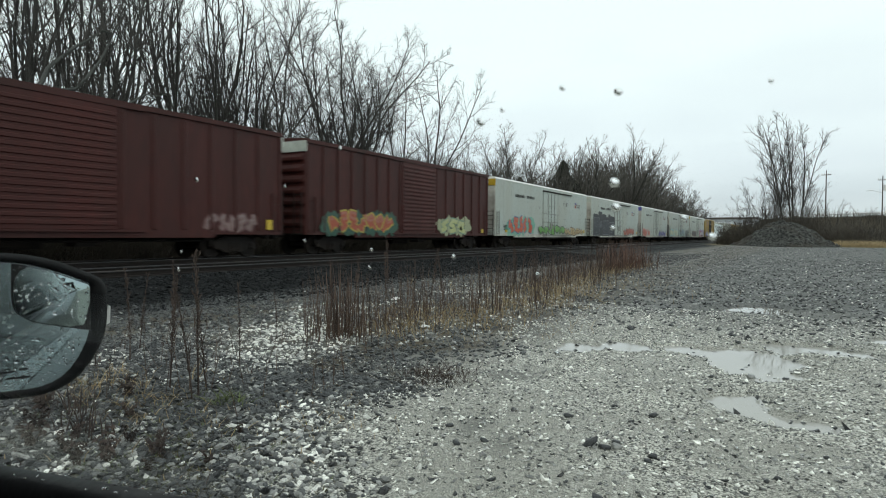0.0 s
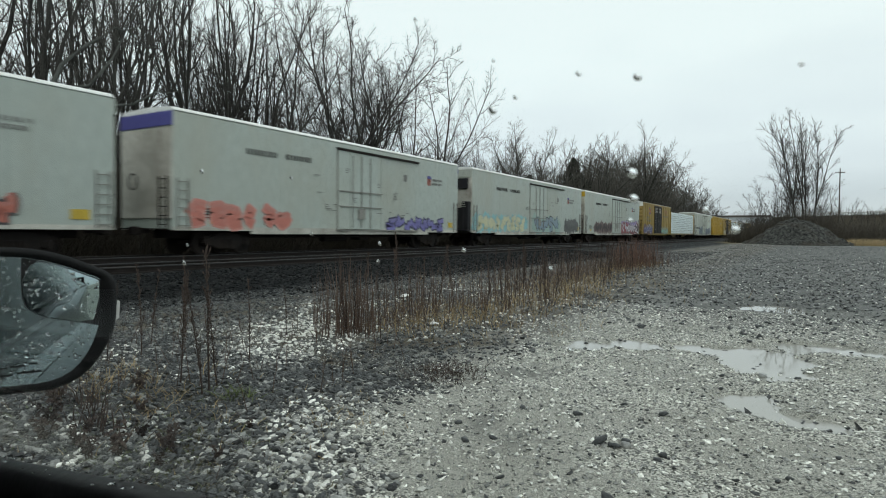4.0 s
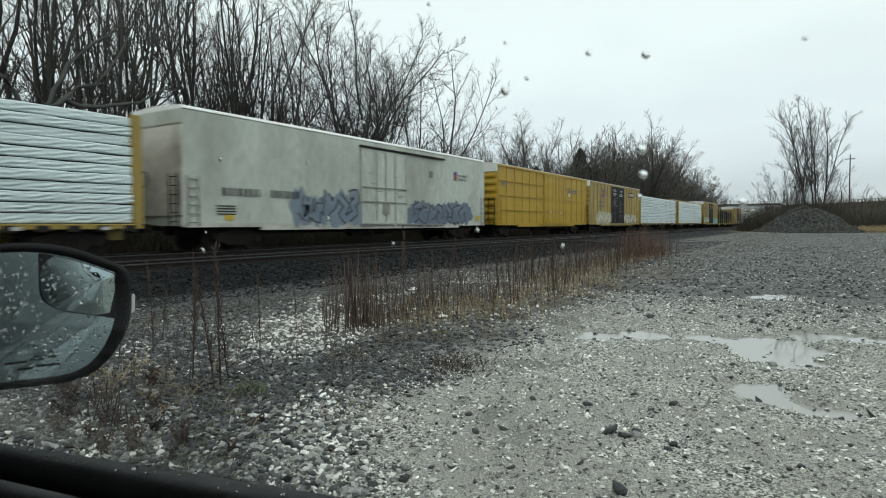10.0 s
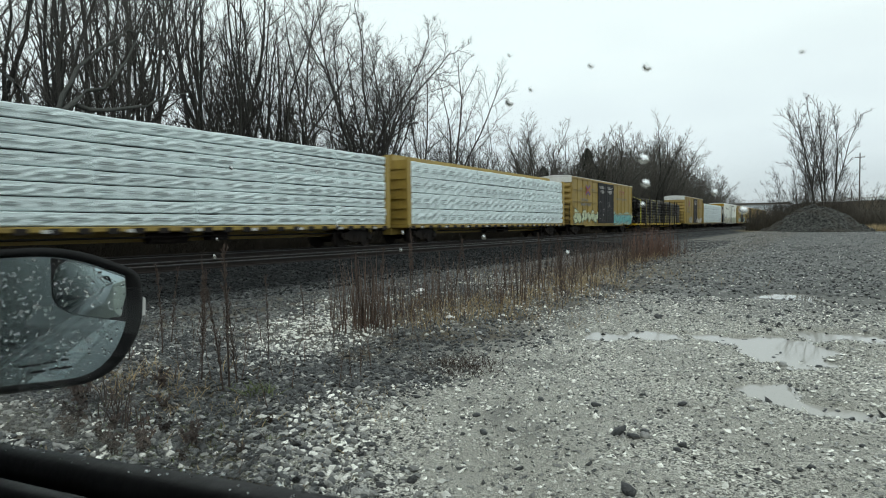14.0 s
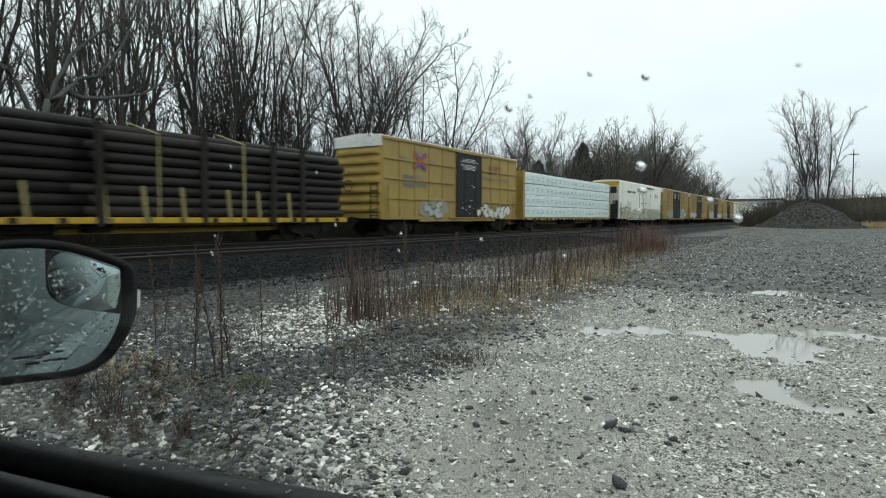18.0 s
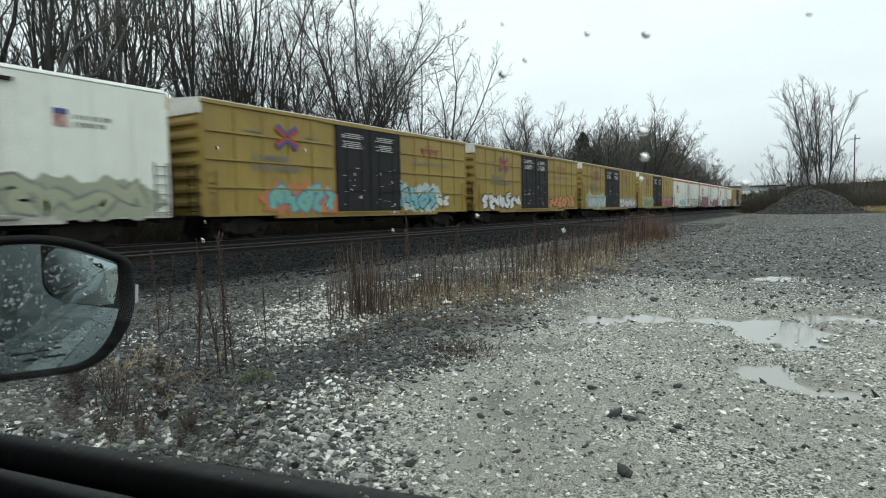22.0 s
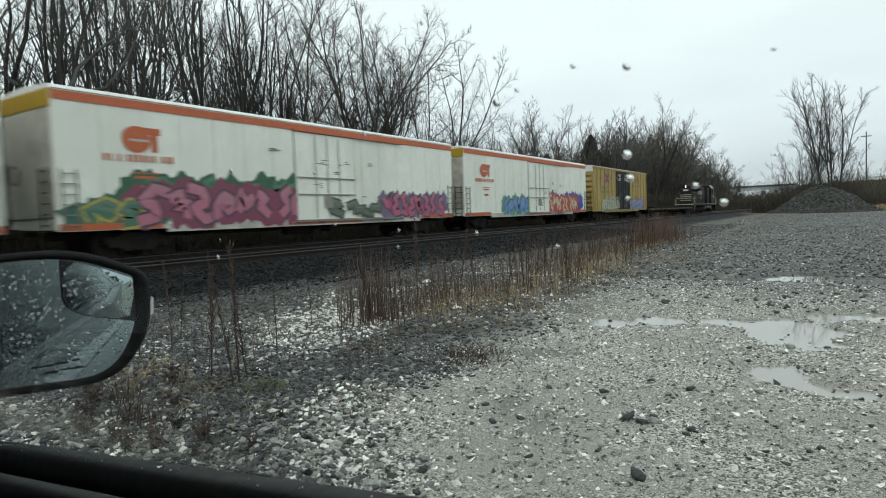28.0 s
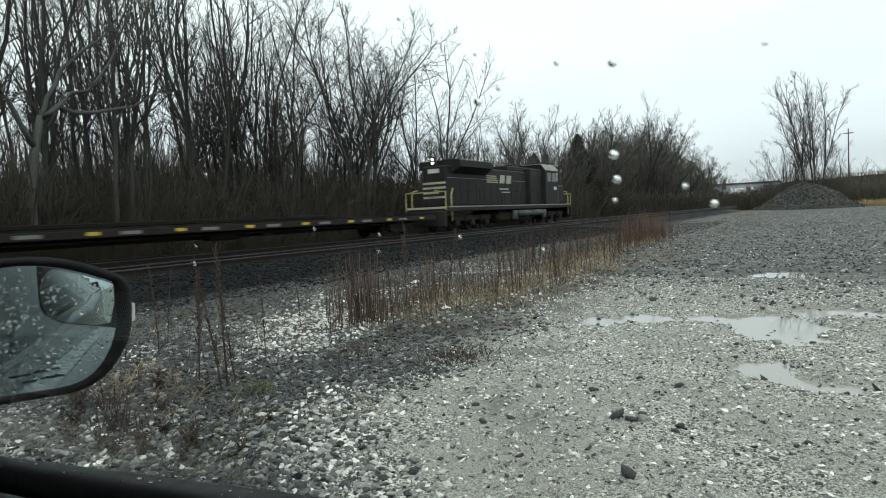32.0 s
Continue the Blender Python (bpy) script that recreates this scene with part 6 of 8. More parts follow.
plant_tree(OPEN_TREES[0], -30.0, 36.5, 1.0, 250, "broad many-stemmed bare tree at the wood's edge")
plant_tree(OPEN_TREES[1], -27.5, 65.5, 0.92, 80, "open bare tree with thin spreading limbs")
plant_tree(OPEN_TREES[0], -28.5, 27.5, 1.04, 120, "broad many-stemmed bare tree at the wood's edge")
for i in range(150):
    y = -2 + 97 * rt.random() ** 1.35
    plant_tree(rt.choice(SHRUBS), -25.4 - rt.uniform(0, 6.5), y, rt.uniform(0.75, 1.15) * float(np.interp(y, (0, 60, 95), (0.95, 1.2, 1.4))), rt.uniform(0, 360), "dense brown leafless shrub at the wood's edge", "shrubs of the wood", "shrub")
for i in range(50):
    y = 1 + 66 * rt.random() ** 1.2
    plant_tree(rt.choice(SAPLINGS), -25.8 - rt.uniform(0, 9), y, rt.uniform(0.55, 1.15), rt.uniform(0, 360), "thin bare sapling in the underwood", "saplings of the wood")


def crooked_tree(x, y):
    """A pale tree whose two big limbs arch along the wood's edge."""
    t = thing("bare_tree", "old pale grey tree with arching crooked limbs", "tree", pose(x, y, 0.1), "bare trees of the wood")
    part("trunk", MB().tube([(0, -0.6, -0.3), (0.05, -0.55, 1.4), (-0.05, -0.5, 2.6), (0.1, -0.35, 4.0), (0.05, -0.15, 5.0), (0.1, 0.0, 5.8)], [0.22, 0.19, 0.17, 0.155, 0.15, 0.13], 8), M_PALEBARK, t, "pale smooth trunk", True)
    r = random.Random(4)
    for way in (((0.1, 0.0, 5.7), (0.2, 0.25, 6.5), (0.2, 0.8, 7.6), (0.4, 1.5, 8.4), (0.4, 2.2, 9.0), (0.5, 2.8, 9.6), (0.6, 3.3, 9.65), (0.7, 3.9, 9.2), (0.7, 4.6, 9.3)),
                ((0.1, 0.0, 5.7), (0.5, 0.7, 6.4), (0.7, 1.6, 6.9), (0.8, 2.2, 7.8), (0.8, 2.8, 8.8), (0.8, 3.4, 10.2), (0.9, 3.6, 12.0)),
                ((0.1, -0.3, 4.6), (0.4, -1.2, 6.2), (0.5, -2.3, 7.1), (0.6, -3.1, 8.8), (0.6, -3.4, 11.0)),
                ((0.2, 0.6, 6.2), (0.5, 1.9, 6.1), (0.7, 3.4, 6.5), (0.7, 4.6, 7.3), (0.7, 5.6, 7.5))):
        fine_way = []
        for p, q in zip(way, way[1:]):
            fine_way += [Vector(p), Vector(p).lerp(Vector(q), 0.5) + Vector((r.gauss(0, 0.06), r.gauss(0, 0.07), r.gauss(0, 0.07)))]
        way = fine_way + [Vector(way[-1])]
        n = len(way)
        limb = part("limb", MB().tube(way, [0.12 * (1 - 0.85 * (i / (n - 1)) ** 0.8) for i in range(n)], 6), M_PALEBARK, t, "crooked pale limb", True)
        mb = MB()
        for i in range(26):
            f = r.uniform(0.25, 0.999) * (n - 1)
            p = Vector(way[int(f)]).lerp(Vector(way[int(f) + 1]), f % 1)
            d = Vector((r.gauss(0, 0.5), r.gauss(0, 0.5), r.uniform(0.3, 1.0))).normalized() * r.uniform(0.7, 1.9)
            q = p + d * 0.5 + Vector((r.gauss(0, 0.1), r.gauss(0, 0.1), 0.05))
            e = p + d + Vector((r.gauss(0, 0.15), r.gauss(0, 0.15), 0.2))
            mb.tube([p, q, e], [0.022, 0.014, 0.005], 3)
            for _ in range(5):
                o = q.lerp(e, r.random())
                mb.tube([o, o + Vector((r.gauss(0, 0.2), r.gauss(0, 0.2), r.uniform(0.2, 0.5)))], [0.008, 0.004], 3)
        part("twigs", mb, M_TWIG, limb)


crooked_tree(-25.6, 12.2)


def join_sets(sets):
    off, vv, ff = 0, [], []
    for v, f in sets:
        vv.append(v)
        ff.append(f + off)
        off += len(v)
    return np.concatenate(vv), np.concatenate(ff)


def stick_patch(rng, area, n, h0, h1, rad, lean, side, bend=0.15):
    """Many thin upright stems as one mesh: arrays of three-sided spikes."""
    pts = np.zeros((n, 2))
    pts[:, 0] = rng.uniform(area[0], area[1], n)
    pts[:, 1] = rng.uniform(area[2], area[3], n)
    return sticks_at(rng, pts, h0, h1, rad, lean, bend)


def sticks_at(rng, pts, h0, h1, rad, lean, bend=0.15, z=None):
    n = len(pts)
    h = rng.uniform(min(h0, 0.7 * h1), h1, n)
    z = ground_height(pts[:, 0], pts[:, 1]) - 0.03 if z is None else z
    dx, dy = rng.normal(0, lean, n), rng.normal(0, lean, n)
    bx, by = rng.normal(0, bend, n), rng.normal(0, bend, n)
    V = np.zeros((n, 7, 3))
    for lv, (f, rr) in enumerate(((0, 1.0), (0.55, 0.7))):
        for j in range(3):
            a = 2 * np.pi * j / 3
            V[:, lv * 3 + j, 0] = pts[:, 0] + h * (dx * f + bx * f * f) + rad * rr * np.cos(a)
            V[:, lv * 3 + j, 1] = pts[:, 1] + h * (dy * f + by * f * f) + rad * rr * np.sin(a)
            V[:, lv * 3 + j, 2] = z + h * f * (1 - 0.25 * bend * f)
    V[:, 6, 0] = pts[:, 0] + h * (dx + bx)
    V[:, 6, 1] = pts[:, 1] + h * (dy + by)
    V[:, 6, 2] = z + h * (1 - 0.25 * bend)
    F = []
    for j in range(3):
        a, b = j, (j + 1) % 3
        F += [(a, b, b + 3), (a, b + 3, a + 3), (a + 3, b + 3, 6)]
    F = np.array(F)
    return V.reshape(-1, 3), (F[None] + (np.arange(n) * 7)[:, None, None]).reshape(-1, 3)


nr = np.random.default_rng(5)
sets = [stick_patch(nr, (-33, -24.4, -3, 62), 24000, 0.9, 3.1, 0.016, 0.42, 0, 0.7), stick_patch(nr, (-37, -26.0, -3, 72), 14000, 2.0, 5.2, 0.016, 0.34, 0, 0.5), stick_patch(nr, (-40, -27, -3, 64), 22000, 2.2, 4.4, 0.022, 0.30, 0, 0.5), stick_patch(nr, (-36, -25, 60, 235), 16000, 1.0, 6.0, 0.034, 0.30, 0, 0.5),
        stick_patch(nr, (-50, -32, -6, 120), 14000, 2.0, 6.0, 0.026, 0.3, 0, 0.4), stick_patch(nr, (-80, -50, -3, 240), 6000, 3.0, 7.0, 0.06, 0.2, 0, 0.2), stick_patch(nr, (-46, -34, 24, 110), 6000, 4.5, 8.5, 0.03, 0.16, 0, 0.25)]
off, VV, FF = 0, [], []
for v, f in sets:
    VV.append(v)
    FF.append(f + off)
    off += len(v)
solid("brush_thicket", big_mesh("brush_thicket", np.concatenate(VV), np.concatenate(FF)), M_BRUSH, "dense brown leafless brush under the trees", "brush", "stuff")

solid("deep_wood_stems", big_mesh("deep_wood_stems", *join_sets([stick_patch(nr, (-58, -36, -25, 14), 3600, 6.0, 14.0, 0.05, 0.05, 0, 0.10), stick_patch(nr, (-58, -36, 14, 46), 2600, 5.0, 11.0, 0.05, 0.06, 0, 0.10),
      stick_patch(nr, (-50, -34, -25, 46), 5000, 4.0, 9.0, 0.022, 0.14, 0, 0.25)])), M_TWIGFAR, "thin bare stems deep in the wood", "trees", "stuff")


# ---------- conifer, lone tree, far side ----------
def conifer(x, y, h):
    r = random.Random(9)
    t = thing("conifer_tree", "dark green conifer among the bare trees", "tree", pose(x, y, 0.2))
    part("trunk", MB().tube([(0, 0, -0.2), (0, 0, h * 0.5), (0.1, 0, h)], [0.16, 0.1, 0.02], 7), M_BARK, t)
    mb = MB()
    for i in range(3600):
        f = r.random() ** 0.8
        a = r.uniform(0, 6.28)
        rad = (1 - f) ** 0.7 * h * 0.40 * r.uniform(0.2, 1.0) * (0.72 + 0.4 * math.sin(9 * f + 2 * math.cos(a)) ** 2) + 0.03
        c = Vector((rad * math.cos(a), rad * math.sin(a), h * (0.10 + 0.9 * f) - 0.22 * rad))
        d = Vector((math.cos(a), math.sin(a), r.uniform(-0.5, 0.1))).normalized() * r.uniform(0.4, 0.9) * (1.25 - f)
        s = d.cross(Vector((0, 0, 1))).normalized() * 0.14
        mb.add([c - s, c + d, c + s, c + Vector((0, 0, 0.14))], [(0, 1, 3), (1, 2, 3), (2, 0, 3), (0, 2, 1)])
    part("crown", mb, M_NEEDLE, t)


conifer(-29.0, 84.4, 11.8)
conifer(-33.0, 78.0, 9.0)

LONE = [tree_meshes(163, 13, 5, 0.21, 0.115, 0.36, 3, 0.30, 2, (8, 5, 5), 0.46, 0.0075, 0.50, 0.8, 0.9, 0.95), tree_meshes(161, 13, 2, 0.2, 0.10, 0.3, 2, 0.1, 3, (6, 5, 4), 0.55, 0.008)]
plant_tree(LONE[0], -0.7, 112, 1.70, 40, "lone bare multi-stemmed tree behind the gravel mound", "trees behind the mound")
for o, k in ((-5.2, 0.42), (-3.3, 0.60), (-1.6, 0.72), (1.6, 0.55), (3.2, 0.50), (4.6, 0.36)):
    plant_tree(LONE[1], -0.7 + 0.848 * o, 111.8 + 0.529 * o, k, 70 * o, "lower bare tree grown into the lone tree's foot", "trees behind the mound")
plant_tree(LONE[1], 0.4, 111.5, 0.75, 200, "lower bare tree grown into the lone tree's foot", "trees behind the mound")
plant_tree(LONE[1], -3.6, 113, 0.72, 90, "lower bare tree grown into the lone tree's foot", "trees behind the mound")
for i, (x, y, s) in enumerate(((-8.0, 116, 0.55), (-5.6, 114, 0.85), (-4.0, 118, 1.0), (0.6, 118, 0.8), (5.0, 116, 0.6), (8.5, 120, 0.5), (11, 128, 0.55), (15, 140, 0.5), (20, 150, 0.55), (26, 150, 0.6), (33, 160, 0.6), (40, 170, 0.7), (-9.5, 124, 0.45))):
    plant_tree(WIDE[i % 3], x, y, s, 60 * i, "small bare scrub tree near the mound", "trees behind the mound")
for i, (x, y, s) in enumerate(((-33, 330, 1.05), (-21, 335, 1.2), (-27, 350, 0.9), (-12, 345, 0.8), (30, 360, 1.0), (60, 380, 1.1), (95, 400, 1.2))):
    plant_tree(WIDE[i % 3], x, y, s, 47 * i, "distant bare tree beyond the overpass", "far trees")

# road overpass and its embankment
ov = thing("road_overpass", "pale concrete road overpass across the tracks", "bridge")
part("deck", MB().box(-90, -12, 258, 268, 7.6, 8.1), M_CONC, ov, "dark deck edge")
part("girder", MB().box(-90, -12, 257.4, 257.9, 6.7, 7.6), M_GIRD, ov, "pale blue-grey girder")
part("parapet", MB().box(-90, -12, 257.6, 257.9, 8.1, 8.7), M_POLE, ov)
for x in (-34.5, -23.0, -19.0):
    for yy in (260, 266):
        part("pier", MB().box(x - 0.5, x + 0.5, yy - 0.5, yy + 0.5, -0.3, 6.7, 0.1), M_CONC, ov)
mb = MB()
mb.loft([[(-19, 250, -0.5), (-19, 257, 0.5), (-19, 270, 0.5), (-19, 282, -0.5)], [(-11, 243, -0.5), (-11, 256, 7.9), (-11, 270, 7.9), (-11, 284, -0.5)],
         [(60, 236, -0.5), (60, 250, 9.6), (60, 265, 9.6), (60, 280, -0.5)], [(300, 160, -0.5), (300, 180, 11), (300, 195, 11), (300, 215, -0.5)]], True)
solid("road_embankment", mb, mat("winter_grass_bank", (0.07, 0.055, 0.032), (0.045, 0.036, 0.022), 0.95, 0.4, 0.4, stain=(0.03, 0.023, 0.016), amount=0.7), "brown grassy road embankment", "embankment", "structure")
gr = thing("guard_rail", "pale steel guard rail along the raised road", "guard rail")
part("rail_beam", MB().loft([[(x, y, z), (x, y - 0.1, z), (x, y - 0.1, z + 0.5), (x, y, z + 0.5)] for x, y, z in ((4, 256.5, 9.0), (60, 250.5, 10.0), (300, 180.5, 11.4))], True), M_GALV, gr)
for k in range(24):
    f = k / 23
    x = 4 + 56 * f
    part("post", MB().box(x - 0.1, x + 0.1, 256.7 - 6 * f, 256.9 - 6 * f, 8.5 + f, 9.3 + f), M_GALV, gr)


def utility_pole(x, y, h, label, lamp=False, arms=True):
    p = thing("utility_pole", label, "utility pole", pose(x, y, -0.1), "roadside poles")
    part("pole", MB().tube([(0, 0, 0), (0, 0, h)], [0.13, 0.08], 8), M_POLE, p)
    if not arms:
        return
    part("crossarm", MB().box(-0.75, 0.75, -0.05, 0.05, h - 0.85, h - 0.73), M_POLE, p)
    for k in (-0.68, -0.3, 0.3, 0.68):
        part("insulator", MB().tube([(k, 0, h - 0.72), (k, 0, h - 0.5)], [0.07, 0.04], 6), M_GALV, p)
    if lamp:
        part("transformer", MB().cyl((0.35, 0, h - 2.8), (0.35, 0, h - 1.7), 0.3, 10), M_GALV, p)
        part("lamp_arm", MB().tube([(0, 0, h - 3.2), (-1.6, 0, h - 2.7), (-2.6, 0, h - 2.8)], 0.05, 5), M_GALV, p)


utility_pole(4.55, 129.4, 13.4, "weathered wooden utility pole with crossarm")
utility_pole(13.9, 140.0, 13.0, "wooden utility pole with transformer and lamp arm", True)
utility_pole(3.4, 131.0, 7.2, "short bare wooden pole", False, False)

# brown scrub and straw beyond the lot
nr2 = np.random.default_rng(8)
sets = [stick_patch(nr2, (-12, 60, 104, 150), 5000, 0.5, 2.2, 0.04, 0.25, 0, 0.4), stick_patch(nr2, (-9, 6, 106, 122), 2600, 0.8, 4.0, 0.03, 0.2, 0, 0.3),
        stick_patch(nr2, (-60, 160, 290, 330), 5000, 1.5, 6.0, 0.10, 0.25, 0, 0.3), stick_patch(nr2, (-46, -8, 280, 300), 5000, 3.0, 7.5, 0.10, 0.2, 0, 0.3), stick_patch(nr2, (-11, 9, 104, 124), 4000, 0.8, 5.0, 0.03, 0.2, 0, 0.3), stick_patch(nr2, (10, 90, 118, 170), 4500, 1.0, 4.5, 0.07, 0.25, 0, 0.4)]
sets.append(stick_patch(nr2, (-4, 3, 108, 115), 1300, 3.0, 7.5, 0.022, 0.12, 0, 0.25))
sets.append(stick_patch(nr2, (-12.3, -7, 122, 240), 2600, 0.4, 3.0, 0.06, 0.3, 0, 0.4))
bank = np.stack([nr2.uniform(-17, 120, 9000), nr2.uniform(236, 256, 9000)], 1)
sets.append(sticks_at(nr2, bank, 0.8, 3.2, 0.09, 0.25, 0.3, np.clip((bank[:, 1] - 243 + 0.14 * bank[:, 0]) / 13, 0, 1) * 8.0))
off, VV, FF = 0, [], []
for v, f in sets:
    VV.append(v)
    FF.append(f + off)
    off += len(v)
solid("scrub_thicket", big_mesh("scrub_thicket", np.concatenate(VV), np.concatenate(FF)), M_BRUSH, "brown leafless scrub round the mound", "scrub", "stuff")
v, f = join_sets([stick_patch(nr2, (8, 40, 98, 112), 3000, 0.4, 1.1, 0.03, 0.25, 0, 0.5), stick_patch(nr2, (4.6, 10, 95, 103), 900, 0.4, 1.3, 0.03, 0.25, 0, 0.5)])
solid("straw_grass", big_mesh("straw_grass", v, f), M_STRAW, "pale dry grass at the lot's far edge", "grass", "stuff")


# ---------- ties and ballast pieces ----------
def ties(track_x, y0, y1, parent):
    for k in range(int((y1 - y0) / 0.52)):
        t = part("tie", tie_me, M_TIE, parent)
        t.location = (track_x + 0.03 * math.sin(k * 2.3), y0 + 0.52 * k, RAIL - 0.265 + 0.008 * math.sin(k * 1.7))
        t.rotation_euler = (0, 0, 0.01 * math.sin(k * 3.1))


tracks = [o for o in scene.objects if o.name.startswith("railway_track")]
ties(NEAR_TRACK, -2, 76, tracks[0])
ties(FAR_TRACK, -2, 66, tracks[1])
mb = MB()
for k in range(260):
    for tx in (NEAR_TRACK, FAR_TRACK):
        mb.box(tx - 1.3, tx + 1.3, 76.2 + 0.9 * k - 0.2, 76.2 + 0.9 * k + 0.2, RAIL - 0.36, RAIL - 0.175)
solid("far_ties", mb, M_TIE, "dark wooden ties further along the tracks", "railway ties", "stuff")


# ---------- stones ----------
def icosahedron():
    p = (1 + 5 ** 0.5) / 2
    v = np.array([(-1, p, 0), (1, p, 0), (-1, -p, 0), (1, -p, 0), (0, -1, p), (0, 1, p), (0, -1, -p), (0, 1, -p), (p, 0, -1), (p, 0, 1), (-p, 0, -1), (-p, 0, 1)], float)
    f = np.array([(0, 11, 5), (0, 5, 1), (0, 1, 7), (0, 7, 10), (0, 10, 11), (1, 5, 9), (5, 11, 4), (11, 10, 2), (10, 7, 6), (7, 1, 8), (3, 9, 4), (3, 4, 2), (3, 2, 6), (3, 6, 8), (3, 8, 9), (4, 9, 5), (2, 4, 11), (6, 2, 10), (8, 6, 7), (9, 8, 1)])
    return v / np.linalg.norm(v[0]), f


ICO_V, ICO_F = icosahedron()


OCT_V = np.array([(1, 0, 0), (0, 1, 0), (-1, 0, 0), (0, -1, 0), (0.5, 0.4, 0.8), (-0.6, -0.2, 0.7), (0, 0, -1)], float)
OCT_F = np.array([(0, 1, 4), (1, 2, 5), (1, 5, 4), (2, 3, 5), (3, 4, 5), (3, 0, 4), (1, 0, 6), (2, 1, 6), (3, 2, 6), (0, 3, 6)])


def stones(rng, pts, r0, r1, sink=0.3, flat=(0.38, 0.72), fine=False):
    n = len(pts)
    base_v, base_f = (ICO_V, ICO_F) if fine else (OCT_V, OCT_F)
    k = len(base_v)
    r = r0 + (r1 - r0) * rng.random(n) ** 2.0
    V = np.repeat(base_v[None], n, 0) * (1 + rng.uniform(-0.36, 0.36, (n, k, 1)))
    V = V * np.stack([rng.uniform(0.8, 1.5, n), rng.uniform(0.65, 1.0, n), rng.uniform(*flat, n)], 1)[:, None, :] * r[:, None, None]
    a, b = rng.uniform(0, 6.28, n), rng.normal(0, 0.35, n)
    cb, sb, ca, sa = np.cos(b)[:, None], np.sin(b)[:, None], np.cos(a)[:, None], np.sin(a)[:, None]
    x, y, z = V[..., 0].copy(), V[..., 1].copy(), V[..., 2].copy()
    x, z = x * cb - z * sb, x * sb + z * cb
    x, y = x * ca - y * sa, x * sa + y * ca
    gz = ground_height(pts[:, 0], pts[:, 1])
    V = np.stack([x + pts[:, 0, None], y + pts[:, 1, None], z + (gz + r * (0.7 - sink * 1.6))[:, None]], 2)
    return V.reshape(-1, 3), (base_f[None] + (np.arange(n) * k)[:, None, None]).reshape(-1, 3)


def strip_edge(y):
    """The line where the open lot gives way to the stony weed strip."""
    return -2.36 - 0.11 * y + 0.52 * (1 - smooth_step(2.0, 4.2, y)) + 0.25 * np.sin(y * 1.3) + 0.15 * np.sin(y * 3.1 + 1)


ns = np.random.default_rng(21)


def scatter(n, x0, x1, y0, y1):
    return np.stack([ns.uniform(x0, x1, n), ns.uniform(y0, y1, n)], 1)


strip = scatter(38000, -10.0, -1.6, 1.2, 15.0)
strip = strip[strip[:, 0] + ns.normal(0, 0.22, len(strip)) < strip_edge(strip[:, 1])]
strip = np.concatenate([strip, (lambda q: q[q[:, 0] + ns.normal(0, 0.22, len(q)) < strip_edge(q[:, 1])])(scatter(24000, -6.5, -1.4, 1.2, 4.4))])
wob = waves(strip[:, 0], strip[:, 1], 1.9) + 0.6 * waves(strip[:, 0], strip[:, 1], 4.3) + ns.normal(0, 0.75, len(strip)) + 0.35
# pale stones prevail near the lot and in one spread by the weeds, dark ones on the ridge and towards the tracks
ridge = np.exp(-(((strip[:, 0] + 3.75) / 0.55) ** 2 + ((strip[:, 1] - 4.6) / 1.3) ** 2)) * 2.4
spread = np.exp(-(((strip[:, 0] + 5.3) / 0.8) ** 2 + ((strip[:, 1] - 5.6) / 1.2) ** 2)) * 2.2
score = wob + ridge - spread + 0.6 * np.exp(-(((strip[:, 0] + 3.2) / 1.3) ** 2 + ((strip[:, 1] - 2.2) / 0.9) ** 2)) + 0.35 * smooth_step(-5.8, -8.5, strip[:, 0]) * 4
grit = scatter(42000, -6.5, -1.4, 1.2, 5.2)
grit = grit[grit[:, 0] < strip_edge(grit[:, 1]) + 0.25]
kg = ns.random(len(grit))
pale, grey, dark = strip[score < -0.58], strip[(score >= -0.58) & (score < 0.30)], strip[score >= 0.30]
lot = scatter(60000, -3.4, 3.4, 1.6, 11.5)
lot = lot[(lot[:, 0] > strip_edge(lot[:, 1]) - 0.1) & (lot[:, 0] < 0.35 + 0.22 * lot[:, 1])]
kind = ns.random(len(lot))
far_lot = scatter(76000, -9.0, 14.0, 8.5, 44.0)
far_lot[:, 1] = 8.5 + 81.5 * ((far_lot[:, 1] - 8.5) / 35.5) ** 1.9
far_lot = far_lot[far_lot[:, 0] > strip_edge(np.minimum(far_lot[:, 1], 12)) - 0.04 * (far_lot[:, 1] - 12) - 1.5 * smooth_step(8.5, 13.0, far_lot[:, 1])]
far_lot = far_lot[(far_lot[:, 1] < 40) | (ns.random(len(far_lot)) < 0.5)]
far_lot = far_lot[ns.random(len(far_lot)) < smooth_step(7.5, 15.0, far_lot[:, 1] + 1.2 * waves(far_lot[:, 0], far_lot[:, 1], 1.1))]
kf = ns.random(len(far_lot))
# stones that stand out of the shallow puddles
wet = np.concatenate([np.stack([cx + rx * 0.75 * ns.normal(0, 0.6, 10), cy + ry * 0.75 * ns.normal(0, 0.6, 10)], 1) for cx, cy, rx, ry in PUDDLES])
back = scatter(9000, -9.5, -3.6, 14.0, 46.0)
back = back[back[:, 0] < -4.2 - 0.03 * (back[:, 1] - 14)]
shoulder = scatter(15000, -14.0, -8.6, 2.0, 38.0)
